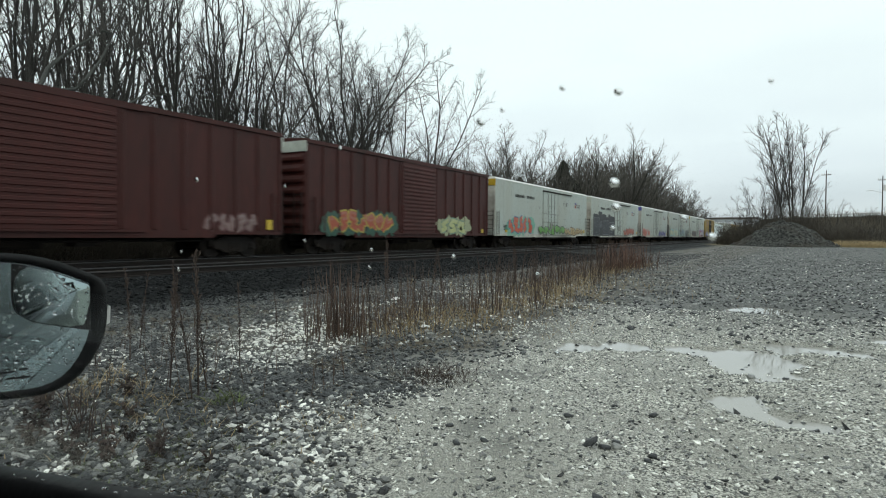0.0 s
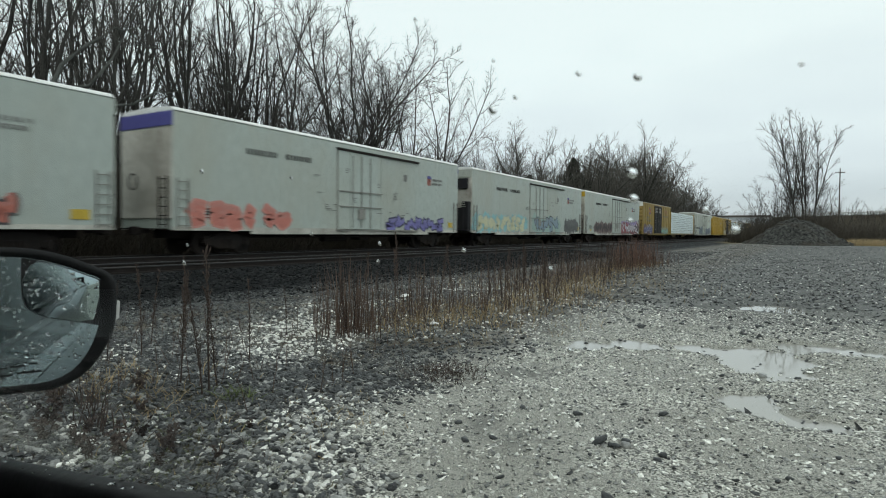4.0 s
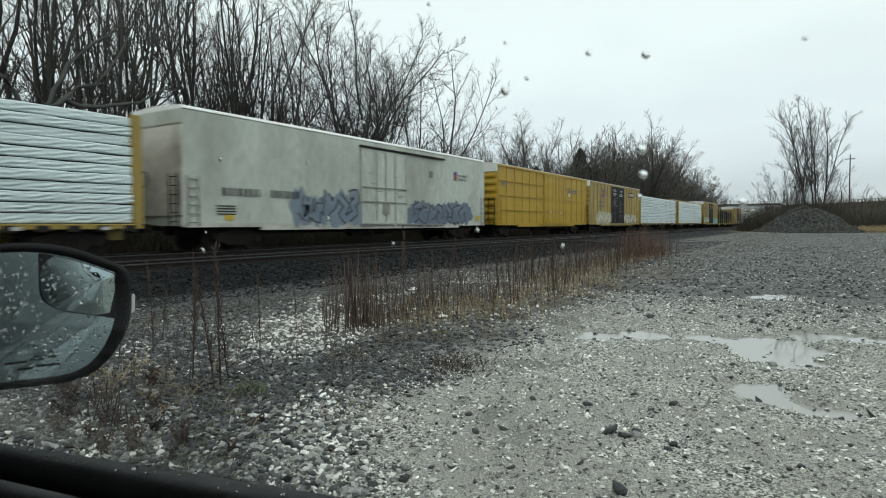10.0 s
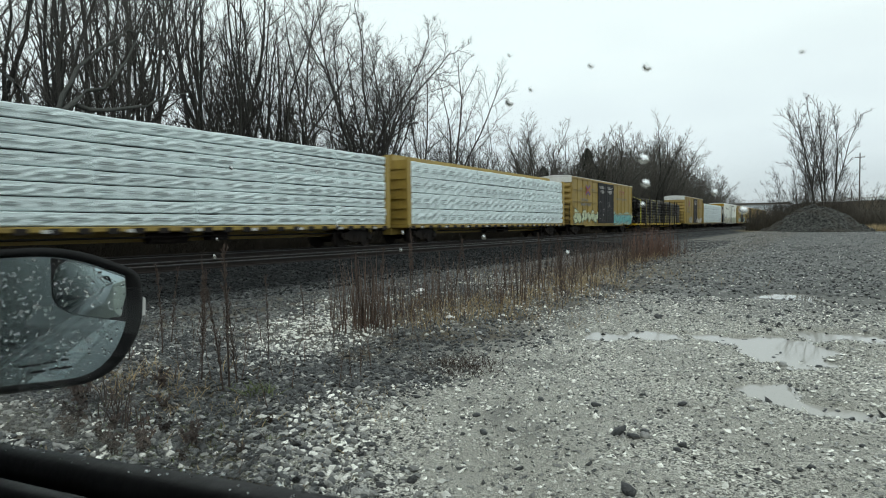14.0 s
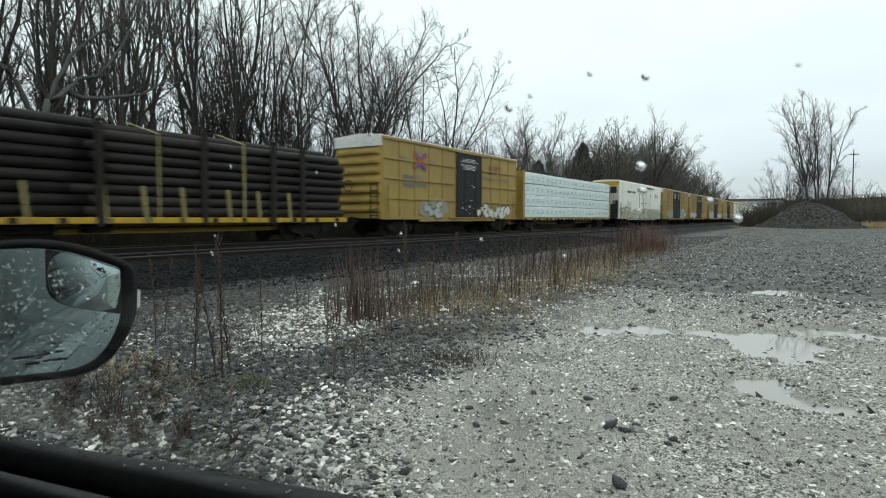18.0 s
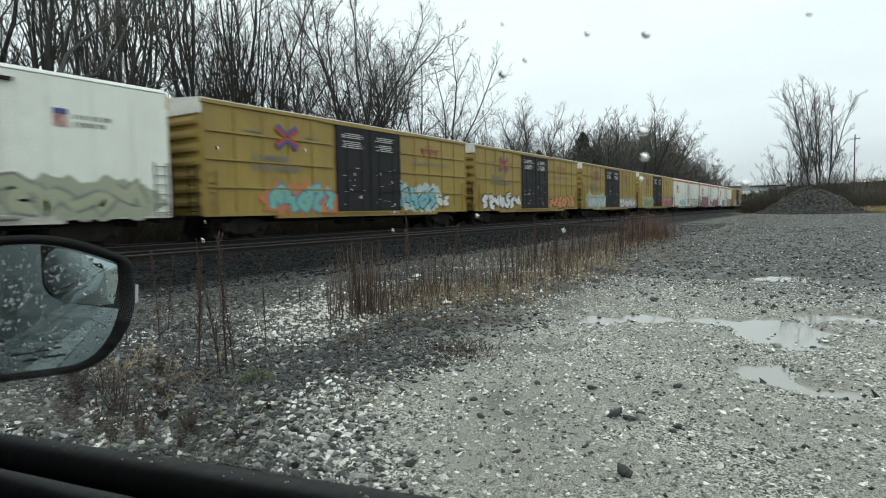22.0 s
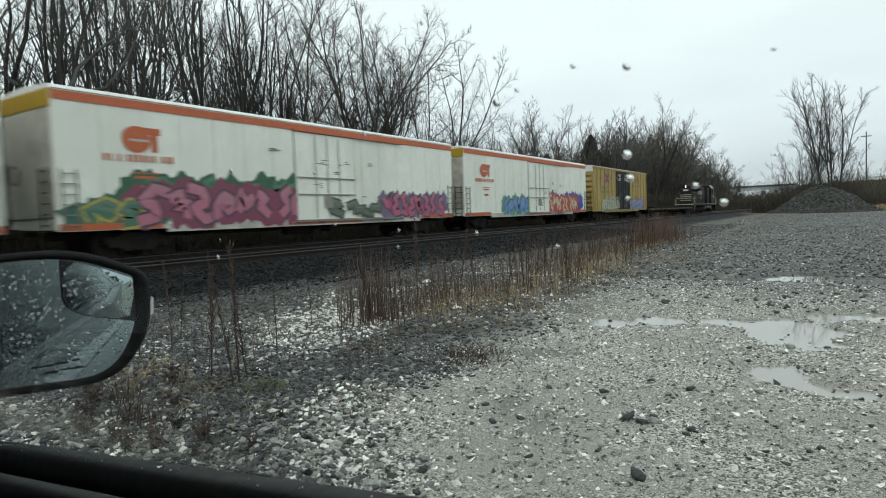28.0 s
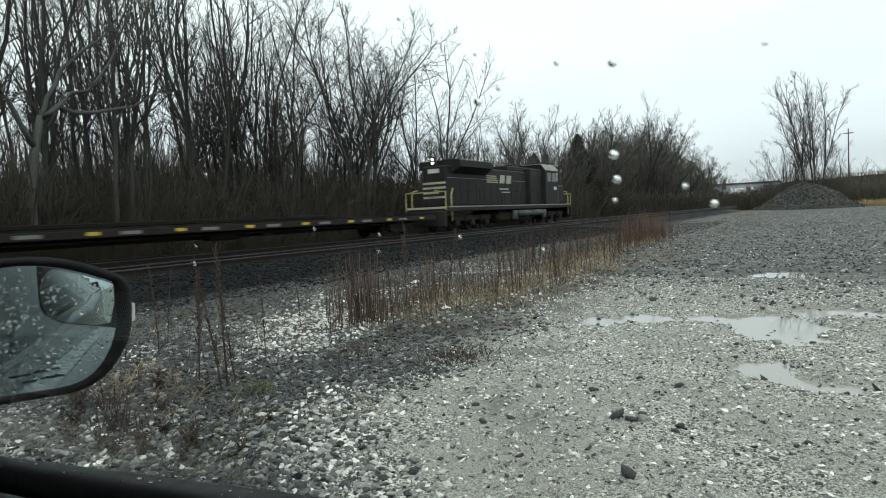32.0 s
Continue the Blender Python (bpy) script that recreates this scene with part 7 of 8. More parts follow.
solid("pale_stones", big_mesh("pale_stones", *join_sets([stones(ns, pale, 0.009, 0.030, fine=True), stones(ns, grit[kg < 0.13], 0.004, 0.012), stones(ns, lot[(kind < 0.26) | ((kind > 0.84) & (kind < 0.90))], 0.004, 0.017), stones(ns, lot[(kind >= 0.26) & (kind < 0.30)], 0.012, 0.026), stones(ns, far_lot[kf < 0.11], 0.012, 0.032)]), True), M_STONEW, "pale wet limestone pebbles scattered over the lot", "stones", "stuff")
solid("grey_stones", big_mesh("grey_stones", *join_sets([stones(ns, grey, 0.009, 0.032, fine=True), stones(ns, grit[(kg >= 0.13) & (kg < 0.45)], 0.004, 0.013), stones(ns, lot[(kind >= 0.30) & (kind < 0.82)], 0.004, 0.018), stones(ns, far_lot[(kf >= 0.11) & (kf < 0.48)], 0.014, 0.042)]), True), M_STONE, "grey wet gravel stones", "stones", "stuff")
solid("dark_stones", big_mesh("dark_stones", *join_sets([stones(ns, dark, 0.010, 0.033, fine=True), stones(ns, grit[kg >= 0.45], 0.004, 0.012), stones(ns, lot[kind >= 0.90], 0.004, 0.016), stones(ns, lot[(kind >= 0.82) & (kind < 0.84)], 0.009, 0.022), stones(ns, far_lot[kf >= 0.48], 0.016, 0.048), stones(ns, back, 0.02, 0.055), stones(ns, wet, 0.008, 0.034, -0.1)]), True), M_STONED, "dark wet crushed stone", "stones", "stuff")
solid("ballast_stones", big_mesh("ballast_stones", *stones(ns, shoulder, 0.025, 0.055), True), M_BALLAST, "dark wet ballast on the track shoulder", "ballast", "stuff")

rs = random.Random(31)
named = [(-1.08, 3.69, 0.045), (-0.98, 3.70, 0.034), (-0.92, 3.74, 0.042), (-0.95, 3.82, 0.030), (-0.70, 3.70, 0.036), (-0.43, 4.64, 0.036), (-0.06, 6.53, 0.05), (-0.80, 2.90, 0.056), (-0.34, 6.4, 0.042),
         (-1.39, 4.2, 0.033), (-0.86, 4.54, 0.040), (-0.2, 6.7, 0.036), (-0.58, 8.2, 0.042)]
while len(named) < 60:
    y = rs.uniform(2.6, 10)
    x = rs.uniform(-2.4, 0.25 + 0.14 * y)
    if x > strip_edge(np.array(y)) + 0.4:
        named.append((x, y, rs.uniform(0.012, 0.028)))
for i, (x, y, r) in enumerate(named):
    v, f = stones(np.random.default_rng(300 + i), np.array([(0.0, 0.0)]), r, r * 1.01, 0.1, (0.45, 0.7), True)
    me = big_mesh("stone", v - np.array([0, 0, ground_height(np.array(0.0), np.array(0.0))]), f)
    me.materials.append(M_STONED if rs.random() < 0.8 else M_STONE)
    st = tagged(new("stone", me), "dark wet angular stone lying on the gravel", "stone", "loose stones on the lot")
    st.location = (x, y, float(ground_height(np.array(x), np.array(y))) - 0.2 * r)


# ---------- weeds and litter ----------
def weed_mesh(seed, h):
    r = random.Random(seed)
    stem, twigs = MB(), MB()
    pts, p, d = [Vector((0, 0, -0.05))], Vector((0, 0, -0.05)), Vector((r.gauss(0, 0.04), r.gauss(0, 0.04), 1))
    for i in range(7):
        d = (d + Vector((r.gauss(0, 0.035), r.gauss(0, 0.035), 0))).normalized()
        p = p + d * (h / 7)
        pts.append(p)
    stem.tube(pts, [0.0085 * (1 - 0.09 * i) for i in range(8)], 5)
    for i in range(46):
        f = r.uniform(0.25, 1.0)
        k = min(int(f * 7), 6)
        q = pts[k].lerp(pts[k + 1], f * 7 - k)
        a = r.uniform(0, 6.28)
        dv = Vector((math.cos(a) * 0.32, math.sin(a) * 0.32, r.uniform(0.5, 1.0))).normalized()
        ln = h * r.uniform(0.03, 0.10) * (1.25 - 0.5 * f)
        twigs.tube([q, q + dv * ln * 0.5, q + dv * ln + Vector((0, 0, 0.2 * ln))], [0.004, 0.003, 0.0015], 3)
        for _ in range(3):
            c = q + dv * ln * r.uniform(0.4, 1.0)
            s = r.uniform(0.004, 0.010)
            twigs.add([c + Vector((s, 0, 0)), c + Vector((-s * 0.5, s * 0.8, 0)), c + Vector((-s * 0.5, -s * 0.8, 0)), c + Vector((0, 0, 2.2 * s))], [(0, 1, 3), (1, 2, 3), (2, 0, 3), (0, 2, 1)])
    a, b = stem.mesh("stem"), twigs.mesh("seed_heads")
    a.materials.append(M_DARKSTALK)
    b.materials.append(M_DARKSTALK)
    return a, b


WEEDS = [weed_mesh(400 + i, 1.1) for i in range(6)]


def weed(x, y, s, i, turn):
    w = thing("dead_weed", "tall dead brown weed stalk with dry seed heads", "weed", pose(x, y, float(ground_height(np.array(x), np.array(y))), rs.uniform(-4, 4), rs.uniform(-4, 4), turn) @ Matrix.Scale(s, 4), "dead weeds by the track")
    part("stem", WEEDS[i][0], M_DARKSTALK, w)
    part("seed_heads", WEEDS[i][1], M_DARKSTALK, w)


for x, y, s in ((-3.93, 3.08, 1.05), (-3.98, 3.2, 0.75), (-4.26, 3.07, 0.80), (-4.6, 4.07, 0.72), (-5.49, 3.53, 0.85), (-4.85, 3.5, 0.80), (-5.9, 3.9, 0.75), (-3.9, 3.0, 0.85), (-6.3, 4.6, 0.9),
                (-5.35, 5.3, 0.55), (-5.5, 3.2, 0.7), (-7.4, 10.5, 1.15)):
    weed(x, y, s, rs.randrange(6), rs.uniform(0, 360))


def dock_mesh(seed, h):
    """A low withered weed: a few bent stems with ragged curled leaves."""
    r = random.Random(seed)
    stem, leaves = MB(), MB()
    for i in range(r.randint(5, 8)):
        a = r.uniform(0, 6.28)
        d = Vector((math.cos(a) * 0.35, math.sin(a) * 0.35, 1)).normalized()
        top = h * r.uniform(0.55, 1.0)
        pts = [Vector((0.02 * math.cos(a), 0.02 * math.sin(a), -0.02)), d * top * 0.5, d * top + Vector((0.03 * math.cos(a), 0.03 * math.sin(a), -0.01))]
        stem.tube(pts, [0.005, 0.004, 0.0025], 4)
        for k in range(17):
            f = r.uniform(0.25, 1.0)
            q = pts[0].lerp(pts[1], f * 2) if f < 0.5 else pts[1].lerp(pts[2], f * 2 - 1)
            b, ln, w = r.uniform(0, 6.28), r.uniform(0.03, 0.065), r.uniform(0.009, 0.019)
            e = Vector((math.cos(b), math.sin(b), r.uniform(-0.4, 0.9))).normalized()
            sd = e.orthogonal().normalized() * w
            leaves.add([q - sd * 0.4, q + sd * 0.4, q + e * ln * 0.6 + sd, q + e * ln * 0.6 - sd, q + e * ln + Vector((0, 0, -0.4 * ln))], [(0, 1, 2, 3), (3, 2, 4)])
    me, lv = stem.mesh("stem"), leaves.mesh("withered_leaves")
    me.materials.append(M_DARKSTALK)
    lv.materials.append(M_DARKSTALK)
    return me, lv


DOCKS = [dock_mesh(470 + i, 0.27) for i in range(5)]
for i, (x, y, s) in enumerate(((-3.64, 1.95, 1.0), (-3.36, 2.02, 1.1), (-3.20, 2.22, 0.9), (-3.86, 1.88, 0.95), (-4.1, 2.02, 1.0), (-3.02, 2.05, 0.6), (-3.5, 2.25, 0.8), (-3.45, 1.9, 0.85), (-4.4, 2.2, 1.0), (-4.75, 2.35, 1.1), (-2.85, 2.3, 0.5),
                               (-3.1, 2.75, 0.5), (-5.1, 2.75, 1.1), (-2.75, 1.75, 0.5), (-3.9, 2.5, 0.7), (-4.3, 2.75, 0.9))):
    w = thing("withered_weed", "low withered dark brown weed among the stones", "weed", pose(x, y, float(ground_height(np.array(x), np.array(y))), 0, 0, 53 * i) @ Matrix.Scale(0.7 * s, 4), "low withered weeds")
    part("stem", DOCKS[i % 5][0], M_DARKSTALK, w)
    part("withered_leaves", DOCKS[i % 5][1], M_DARKSTALK, w)
for k in range(95):
    f = rs.random() ** 1.2
    y = 5.55 + 21 * f
    x = -4.75 - 0.05 * (y - 5.5) + rs.gauss(0, 0.28 + 0.03 * (y - 5)) + (0.55 * math.exp(-((y - 10.5) / 3.5) ** 2))
    weed(x, y, rs.uniform(0.55, 0.98), rs.randrange(6), rs.uniform(0, 360))
nw = np.random.default_rng(41)
yy = 5.5 + 22 * nw.random(1300) ** 1.25
xx = -4.8 - 0.05 * (yy - 5.5) + nw.normal(0, 0.34, 1300) * (1 + 0.05 * (yy - 5)) + 0.55 * np.exp(-((yy - 10.5) / 3.5) ** 2)
cl = np.stack([-4.75 + nw.normal(0, 0.13, 46), 5.75 + nw.normal(0, 0.2, 46)], 1)
solid("weed_stalks", big_mesh("weed_stalks", *join_sets([sticks_at(nw, np.stack([xx, yy], 1), 0.25, 0.95, 0.0042, 0.07, 0.06), sticks_at(nw, cl, 0.6, 1.1, 0.008, 0.06, 0.05),
      sticks_at(nw, scatter(130, -7.0, -3.2, 2.2, 5.4), 0.1, 0.5, 0.004, 0.12, 0.2)])), M_STALK, "strip of dead reddish-brown weed stalks", "weeds", "stuff")

red = np.stack([-5.55 + nw.normal(0, 0.35, 280), 23.2 + nw.normal(0, 1.1, 280)], 1)
solid("red_weed_clump", big_mesh("red_weed_clump", *sticks_at(nw, red, 0.5, 1.35, 0.009, 0.09, 0.12)), M_REDSTALK, "clump of tall reddish-brown dead weeds", "weeds", "stuff")


def tuft(n, cx, cy, spread):
    return np.stack([cx + nw.normal(0, spread, n), cy + nw.normal(0, spread, n)], 1)


tufts = [sticks_at(nw, tuft(60 if y > 4 else 17, x, y, s), 0.08, h * (1 if y > 4 else 0.8), 0.0042, 0.28, 0.5) for x, y, s, h in ((-3.9, 12.4, 0.3, 0.7), (-4.2, 11.2, 0.3, 0.6), (-3.6, 10.6, 0.25, 0.3), (-4.5, 9.8, 0.3, 0.5), (-4.8, 2.75, 0.10, 0.32), (-4.35, 2.85, 0.08, 0.30),
         (-4.95, 3.1, 0.1, 0.28), (-3.0, 2.75, 0.25, 0.13), (-2.75, 3.35, 0.2, 0.12), (-3.3, 3.3, 0.25, 0.14), (-4.4, 3.4, 0.15, 0.25), (-5.4, 20, 0.6, 0.7), (-3.25, 3.75, 0.2, 0.1), (-2.55, 2.6, 0.18, 0.1), (-2.75, 3.05, 0.15, 0.12), (-2.35, 2.35, 0.15, 0.08), (-2.95, 3.6, 0.12, 0.1), (-2.7, 2.3, 0.3, 0.1), (-3.6, 2.2, 0.3, 0.2), (-4.15, 2.62, 0.10, 0.24), (-4.02, 2.78, 0.08, 0.20), (-4.5, 2.55, 0.12, 0.26), (-3.8, 2.55, 0.09, 0.16), (-4.62, 2.85, 0.1, 0.26))]
gyy = 6.0 + 20 * nw.random(1500) ** 1.2
gxx = -4.5 - 0.05 * (gyy - 5.5) + nw.normal(0, 0.35, 1500) + 0.55 * np.exp(-((gyy - 10.5) / 3.5) ** 2)
tufts += [sticks_at(nw, np.stack([gxx, gyy], 1), 0.06, 0.32, 0.004, 0.3, 0.5),
          sticks_at(nw, tuft(22, -3.75, 2.75, 0.22), 0.05, 0.18, 0.0035, 0.35, 0.5), sticks_at(nw, tuft(26, -4.6, 2.6, 0.25), 0.06, 0.24, 0.0035, 0.35, 0.5), sticks_at(nw, tuft(420, -5.0, 14.0, 1.6), 0.05, 0.35, 0.004, 0.3, 0.5), sticks_at(nw, tuft(500, -4.4, 8.0, 0.8), 0.05, 0.25, 0.004, 0.3, 0.5)]
solid("dry_grass", big_mesh("dry_grass", *join_sets(tufts)), M_STRAW, "tufts of pale dry grass among the stones", "grass", "stuff")
greens = [sticks_at(nw, tuft(n, x, y, s), 0.04, h, 0.006, 0.5, 0.6) for x, y, s, h, n in ((-3.68, 3.16, 0.07, 0.16, 70), (-3.5, 2.35, 0.3, 0.09, 260), (-2.55, 2.6, 0.22, 0.05, 160), (-3.35, 2.9, 0.2, 0.06, 140), (-2.7, 1.7, 0.25, 0.06, 180), (-2.75, 2.1, 0.3, 0.07, 200), (-3.1, 1.9, 0.3, 0.08, 220), (-4.2, 2.35, 0.25, 0.09, 120), (-3.0, 2.5, 0.25, 0.07, 90), (-2.9, 3.1, 0.2, 0.06, 60), (-5.2, 2.6, 0.25, 0.1, 90))]
solid("green_weeds", big_mesh("green_weeds", *join_sets(greens)), M_GREEN, "low green weeds between the stones", "weeds", "stuff")
moss = scatter(4500, -4.2, -2.0, 1.5, 3.0)
moss = moss[(waves(moss[:, 0], moss[:, 1], 5.5) + 0.6 * waves(moss[:, 0] + 3, moss[:, 1], 12.0) > 0.18) & (moss[:, 0] < strip_edge(moss[:, 1]) + 0.1)]
solid("moss_and_low_weeds", big_mesh("moss_and_low_weeds", *sticks_at(nw, moss, 0.025, 0.085, 0.0045, 0.55, 0.6)), M_OLIVE, "olive and brown moss and low weeds between the stones", "weeds", "stuff")
mat_pts = np.concatenate([tuft(420, -2.8, 4.75, 0.2), tuft(80, -3.9, 2.2, 0.3), tuft(50, -3.0, 2.2, 0.3), tuft(90, -4.8, 2.5, 0.3), tuft(40, -3.2, 2.9, 0.3), tuft(70, -4.4, 2.15, 0.15)])
solid("brown_weed_mat", big_mesh("brown_weed_mat", *join_sets([sticks_at(nw, mat_pts, 0.03, 0.16, 0.004, 0.6, 0.6), sticks_at(nw, np.concatenate([tuft(14, -3.75, 2.18, 0.07), tuft(12, -3.95, 2.2, 0.06), tuft(12, -4.25, 2.3, 0.08)]), 0.12, 0.30, 0.007, 0.16, 0.25)])),
      M_DARKSTALK, "matted dark brown dead weeds", "weeds", "stuff")


def litter(x, y, s, turn):
    mb = MB()
    rows = []
    for i in range(5):
        f = i / 4
        w = s * (0.35 + 0.65 * math.sin(math.pi * (0.15 + 0.7 * f)))
        rows.append([(s * 2 * (f - 0.5), w * q, 0.012 + 0.5 * s * math.sin(math.pi * f) * (1 - q * q * 0.6) + 0.01 * math.sin(5 * f + 3 * q)) for q in (-1, -0.4, 0.3, 1)])
    mb.loft(rows, False, False)
    me = mb.mesh("litter")
    ob = solid("plastic_litter", me, M_TRASH, "crumpled white plastic litter on the stones", "litter", group="litter")
    ob.matrix_world = pose(x, y, float(ground_height(np.array(x), np.array(y))) + 0.02, 0, 0, turn)
    sol = ob.modifiers.new("thickness", "SOLIDIFY")
    sol.thickness = 0.004


litter(-4.191, 6.795, 0.055, 20)
litter(-6.3, 9.2, 0.09, 60)


# ---------- the car from which one looks out ----------
car_in = thing("parked_car", "dark grey parked car with wet side mirror and window", "car")


def belt(x):
    return 1.199 + 0.11 * x


def along(profile, x0=-0.95, x1=1.6, n=14):
    rows = []
    for i in range(n):
        x = x0 + (x1 - x0) * i / (n - 1)
        rows.append([(x, y, belt(x) + z) for y, z in profile])
    return rows


part("door_panel", MB().loft(along([(0.215, -0.022), (0.235, -0.06), (0.262, -0.25), (0.265, -0.45), (0.235, -0.75), (0.17, -0.80), (0.17, -0.75), (0.20, -0.45), (0.20, -0.06), (0.205, -0.022)]), True), M_CARPAINT, car_in, "dark wet painted door skin", True)
part("window_weatherstrip", MB().loft(along([(0.216, -0.021), (0.212, -0.004), (0.202, 0.001), (0.190, -0.002), (0.186, -0.022), (0.204, -0.026)]), True), M_RUBBER, car_in, "wet black outer window seal", True)
part("inner_weatherstrip", MB().loft(along([(0.178, -0.024), (0.177, -0.011), (0.170, -0.006), (0.161, -0.008), (0.157, -0.018), (0.165, -0.030)]), True), M_RUBBER, car_in, "black inner window seal", True)
part("door_trim", MB().loft(along([(0.156, -0.022), (0.150, -0.019), (0.125, -0.030), (0.085, -0.065), (0.075, -0.20), (0.085, -0.45), (0.15, -0.45), (0.155, -0.10)]), True), M_TRIM, car_in, "grey plastic inner door trim", True)


# unseen black filler, added to stop light leaking up inside the door
part("door_core", MB().loft(along([(0.157, -0.034), (0.204, -0.034), (0.20, -0.7), (0.157, -0.7)]), True), M_BLOCKER, car_in)


def on_window(x, z):
    return (x, 0.142 - 0.55 * (z - 1.338), z)


# side windows, roof and an unseen black shell against stray light
def pane(x0, x1, name, material, label, thick=0.003):
    rows = []
    for x in (x0, x1):
        lo, hi = on_window(x, belt(x) - 0.02), on_window(x, 1.50)
        rows.append([lo, hi, (hi[0], hi[1] - thick, hi[2]), (lo[0], lo[1] - thick, lo[2])])
    return part(name, MB().loft(rows, True), material, car_in, label)


pane(-0.72, 0.62, "window_glass", M_PANE, "clear side window with rain drops").visible_shadow = False
pane(0.70, 1.5, "rear_window_glass", M_TINT, "dark rear side window")
part("window_pillar", MB().loft([[on_window(x, belt(x) - 0.02), on_window(x + 0.02, 1.5), (x + 0.02, 0.0, 1.5), (x, 0.1, belt(x) - 0.02)] for x in (0.62, 0.70)], True), M_CARBLK, car_in)
part("front_pillar", MB().loft([[(-0.95, 0.20, belt(-0.95)), (-0.72, 0.21, belt(-0.72)), (-0.45, 0.06, 1.52), (-0.52, 0.05, 1.50)], [(-0.95, 0.13, belt(-0.95)), (-0.74, 0.14, belt(-0.72)), (-0.47, 0.0, 1.52), (-0.54, 0.0, 1.50)]], True), M_CARPAINT, car_in)
part("roof", MB().loft([[(x, 0.055, 1.50), (x, 0.045, 1.53), (x, -0.15, 1.60), (x, -0.75, 1.64), (x, -1.5, 1.55), (x, -1.5, 1.51), (x, -0.75, 1.59), (x, -0.15, 1.55)] for x in (-0.55, 1.7)], True), M_CARPAINT, car_in, "", True)
# black boxes out of view, added so that the pane reflects only black
part("cabin_shell", MB().box(-1.0, 1.7, -1.56, -1.5, 0.4, 1.55).box(1.7, 1.74, -1.5, 0.1, 0.4, 1.55).box(-1.0, 1.7, -1.5, 0.1, 0.36, 0.40).box(-1.04, -1.0, -1.5, 0.21, 0.3, 1.56).box(-1.0, 1.7, -1.5, 0.045, 1.50, 1.508).box(-1.0, -0.73, 0.10, 0.13, 0.4, 1.50).box(0.63, 1.7, 0.0, 0.02, 1.1, 1.50).box(-1.0, 1.7, 0.05, 0.07, 0.4, 1.0), M_BLOCKER, car_in, "unseen black cabin shell that keeps light off the window")

# rest of the body, on its wheels
part("front_body", MB().loft([[(-1.04, y, z) for y, z in ((0.20, 0.40), (0.24, 0.75), (0.17, 1.08), (-0.75, 1.14), (-1.6, 1.08), (-1.66, 0.75), (-1.62, 0.40))],
                              [(-1.9, y, z) for y, z in ((0.20, 0.38), (0.23, 0.70), (0.12, 0.92), (-0.75, 0.98), (-1.55, 0.92), (-1.65, 0.70), (-1.62, 0.38))],
                              [(-2.25, y, z) for y, z in ((0.0, 0.38), (0.02, 0.60), (-0.1, 0.78), (-0.75, 0.82), (-1.4, 0.78), (-1.45, 0.60), (-1.42, 0.38))]], True), M_CARPAINT, car_in, "dark wet bonnet and wings", True)
part("rear_body", MB().loft([[(1.74, y, z) for y, z in ((0.20, 0.40), (0.24, 0.75), (0.10, 1.40), (-0.75, 1.50), (-1.5, 1.40), (-1.66, 0.75), (-1.62, 0.40))],
                             [(2.35, y, z) for y, z in ((0.10, 0.42), (0.12, 0.75), (0.02, 1.02), (-0.75, 1.06), (-1.45, 1.02), (-1.55, 0.75), (-1.52, 0.42))]], True), M_CARPAINT, car_in, "dark wet tail", True)
for wx in (-1.5, 1.62):
    for wy, out in ((0.13, 1), (-1.55, -1)):
        wheel = part("wheel", MB().tube([(wx, wy - 0.1, 0.31), (wx, wy - 0.08, 0.31), (wx, wy + 0.08, 0.31), (wx, wy + 0.1, 0.31)], [0.27, 0.31, 0.31, 0.27], 20), M_RUBBER, car_in, "black rubber tyre")
        part("rim", MB().tube([(wx, wy + 0.085 * out, 0.31), (wx, wy + 0.112 * out, 0.31)], [0.20, 0.17], 14), M_GALV, wheel, "silver wheel rim")

# side mirror
MN = Vector((0.93, -0.36, 0.03)).normalized()
MU = Vector((0.36, 0.93, 0.0)).normalized()
MU = (MU - MN * MU.dot(MN)).normalized()
MV = MN.cross(MU)
if MV.z < 0:
    MV = -MV
MP = Vector((-0.628, 0.376, 1.209))


def mpt(u, v, d=0.0):
    return tuple(MP + MU * u + MV * v + MN * d)


def rounded(corners, radius, n=5):
    """A polygon with rounded corners, from (u, v) corners in order."""
    out = []
    k = len(corners)
    for i in range(k):
        a, b, c = (Vector(corners[(i + j) % k]).to_2d() for j in (-1, 0, 1))
        r = radius[i] if hasattr(radius, "__len__") else radius
        p, q = b + (a - b).normalized() * r, b + (c - b).normalized() * r
        for t in range(n + 1):
            f = t / n
            out.append(((1 - f) ** 2 * p + 2 * f * (1 - f) * b + f * f * q)[:])
    return out


def inset(poly, s):
    cu, cv = sum(p[0] for p in poly) / len(poly), sum(p[1] for p in poly) / len(poly)
    return [(cu + (u - cu) * (1 - s / 0.11), cv + (v - cv) * (1 - s / 0.07)) for u, v in poly]


OUT = rounded([(-0.215, 0.072), (-0.06, 0.079), (0.004, 0.047), (0.004, -0.012), (-0.03, -0.066), (-0.19, -0.062)], [0.03, 0.04, 0.013, 0.024, 0.034, 0.03])
IN = rounded([(-0.205, 0.064), (-0.068, 0.0690), (-0.0115, 0.0440), (-0.0115, -0.010), (-0.038, -0.058), (-0.18, -0.054)], [0.03, 0.035, 0.003, 0.022, 0.03, 0.03])
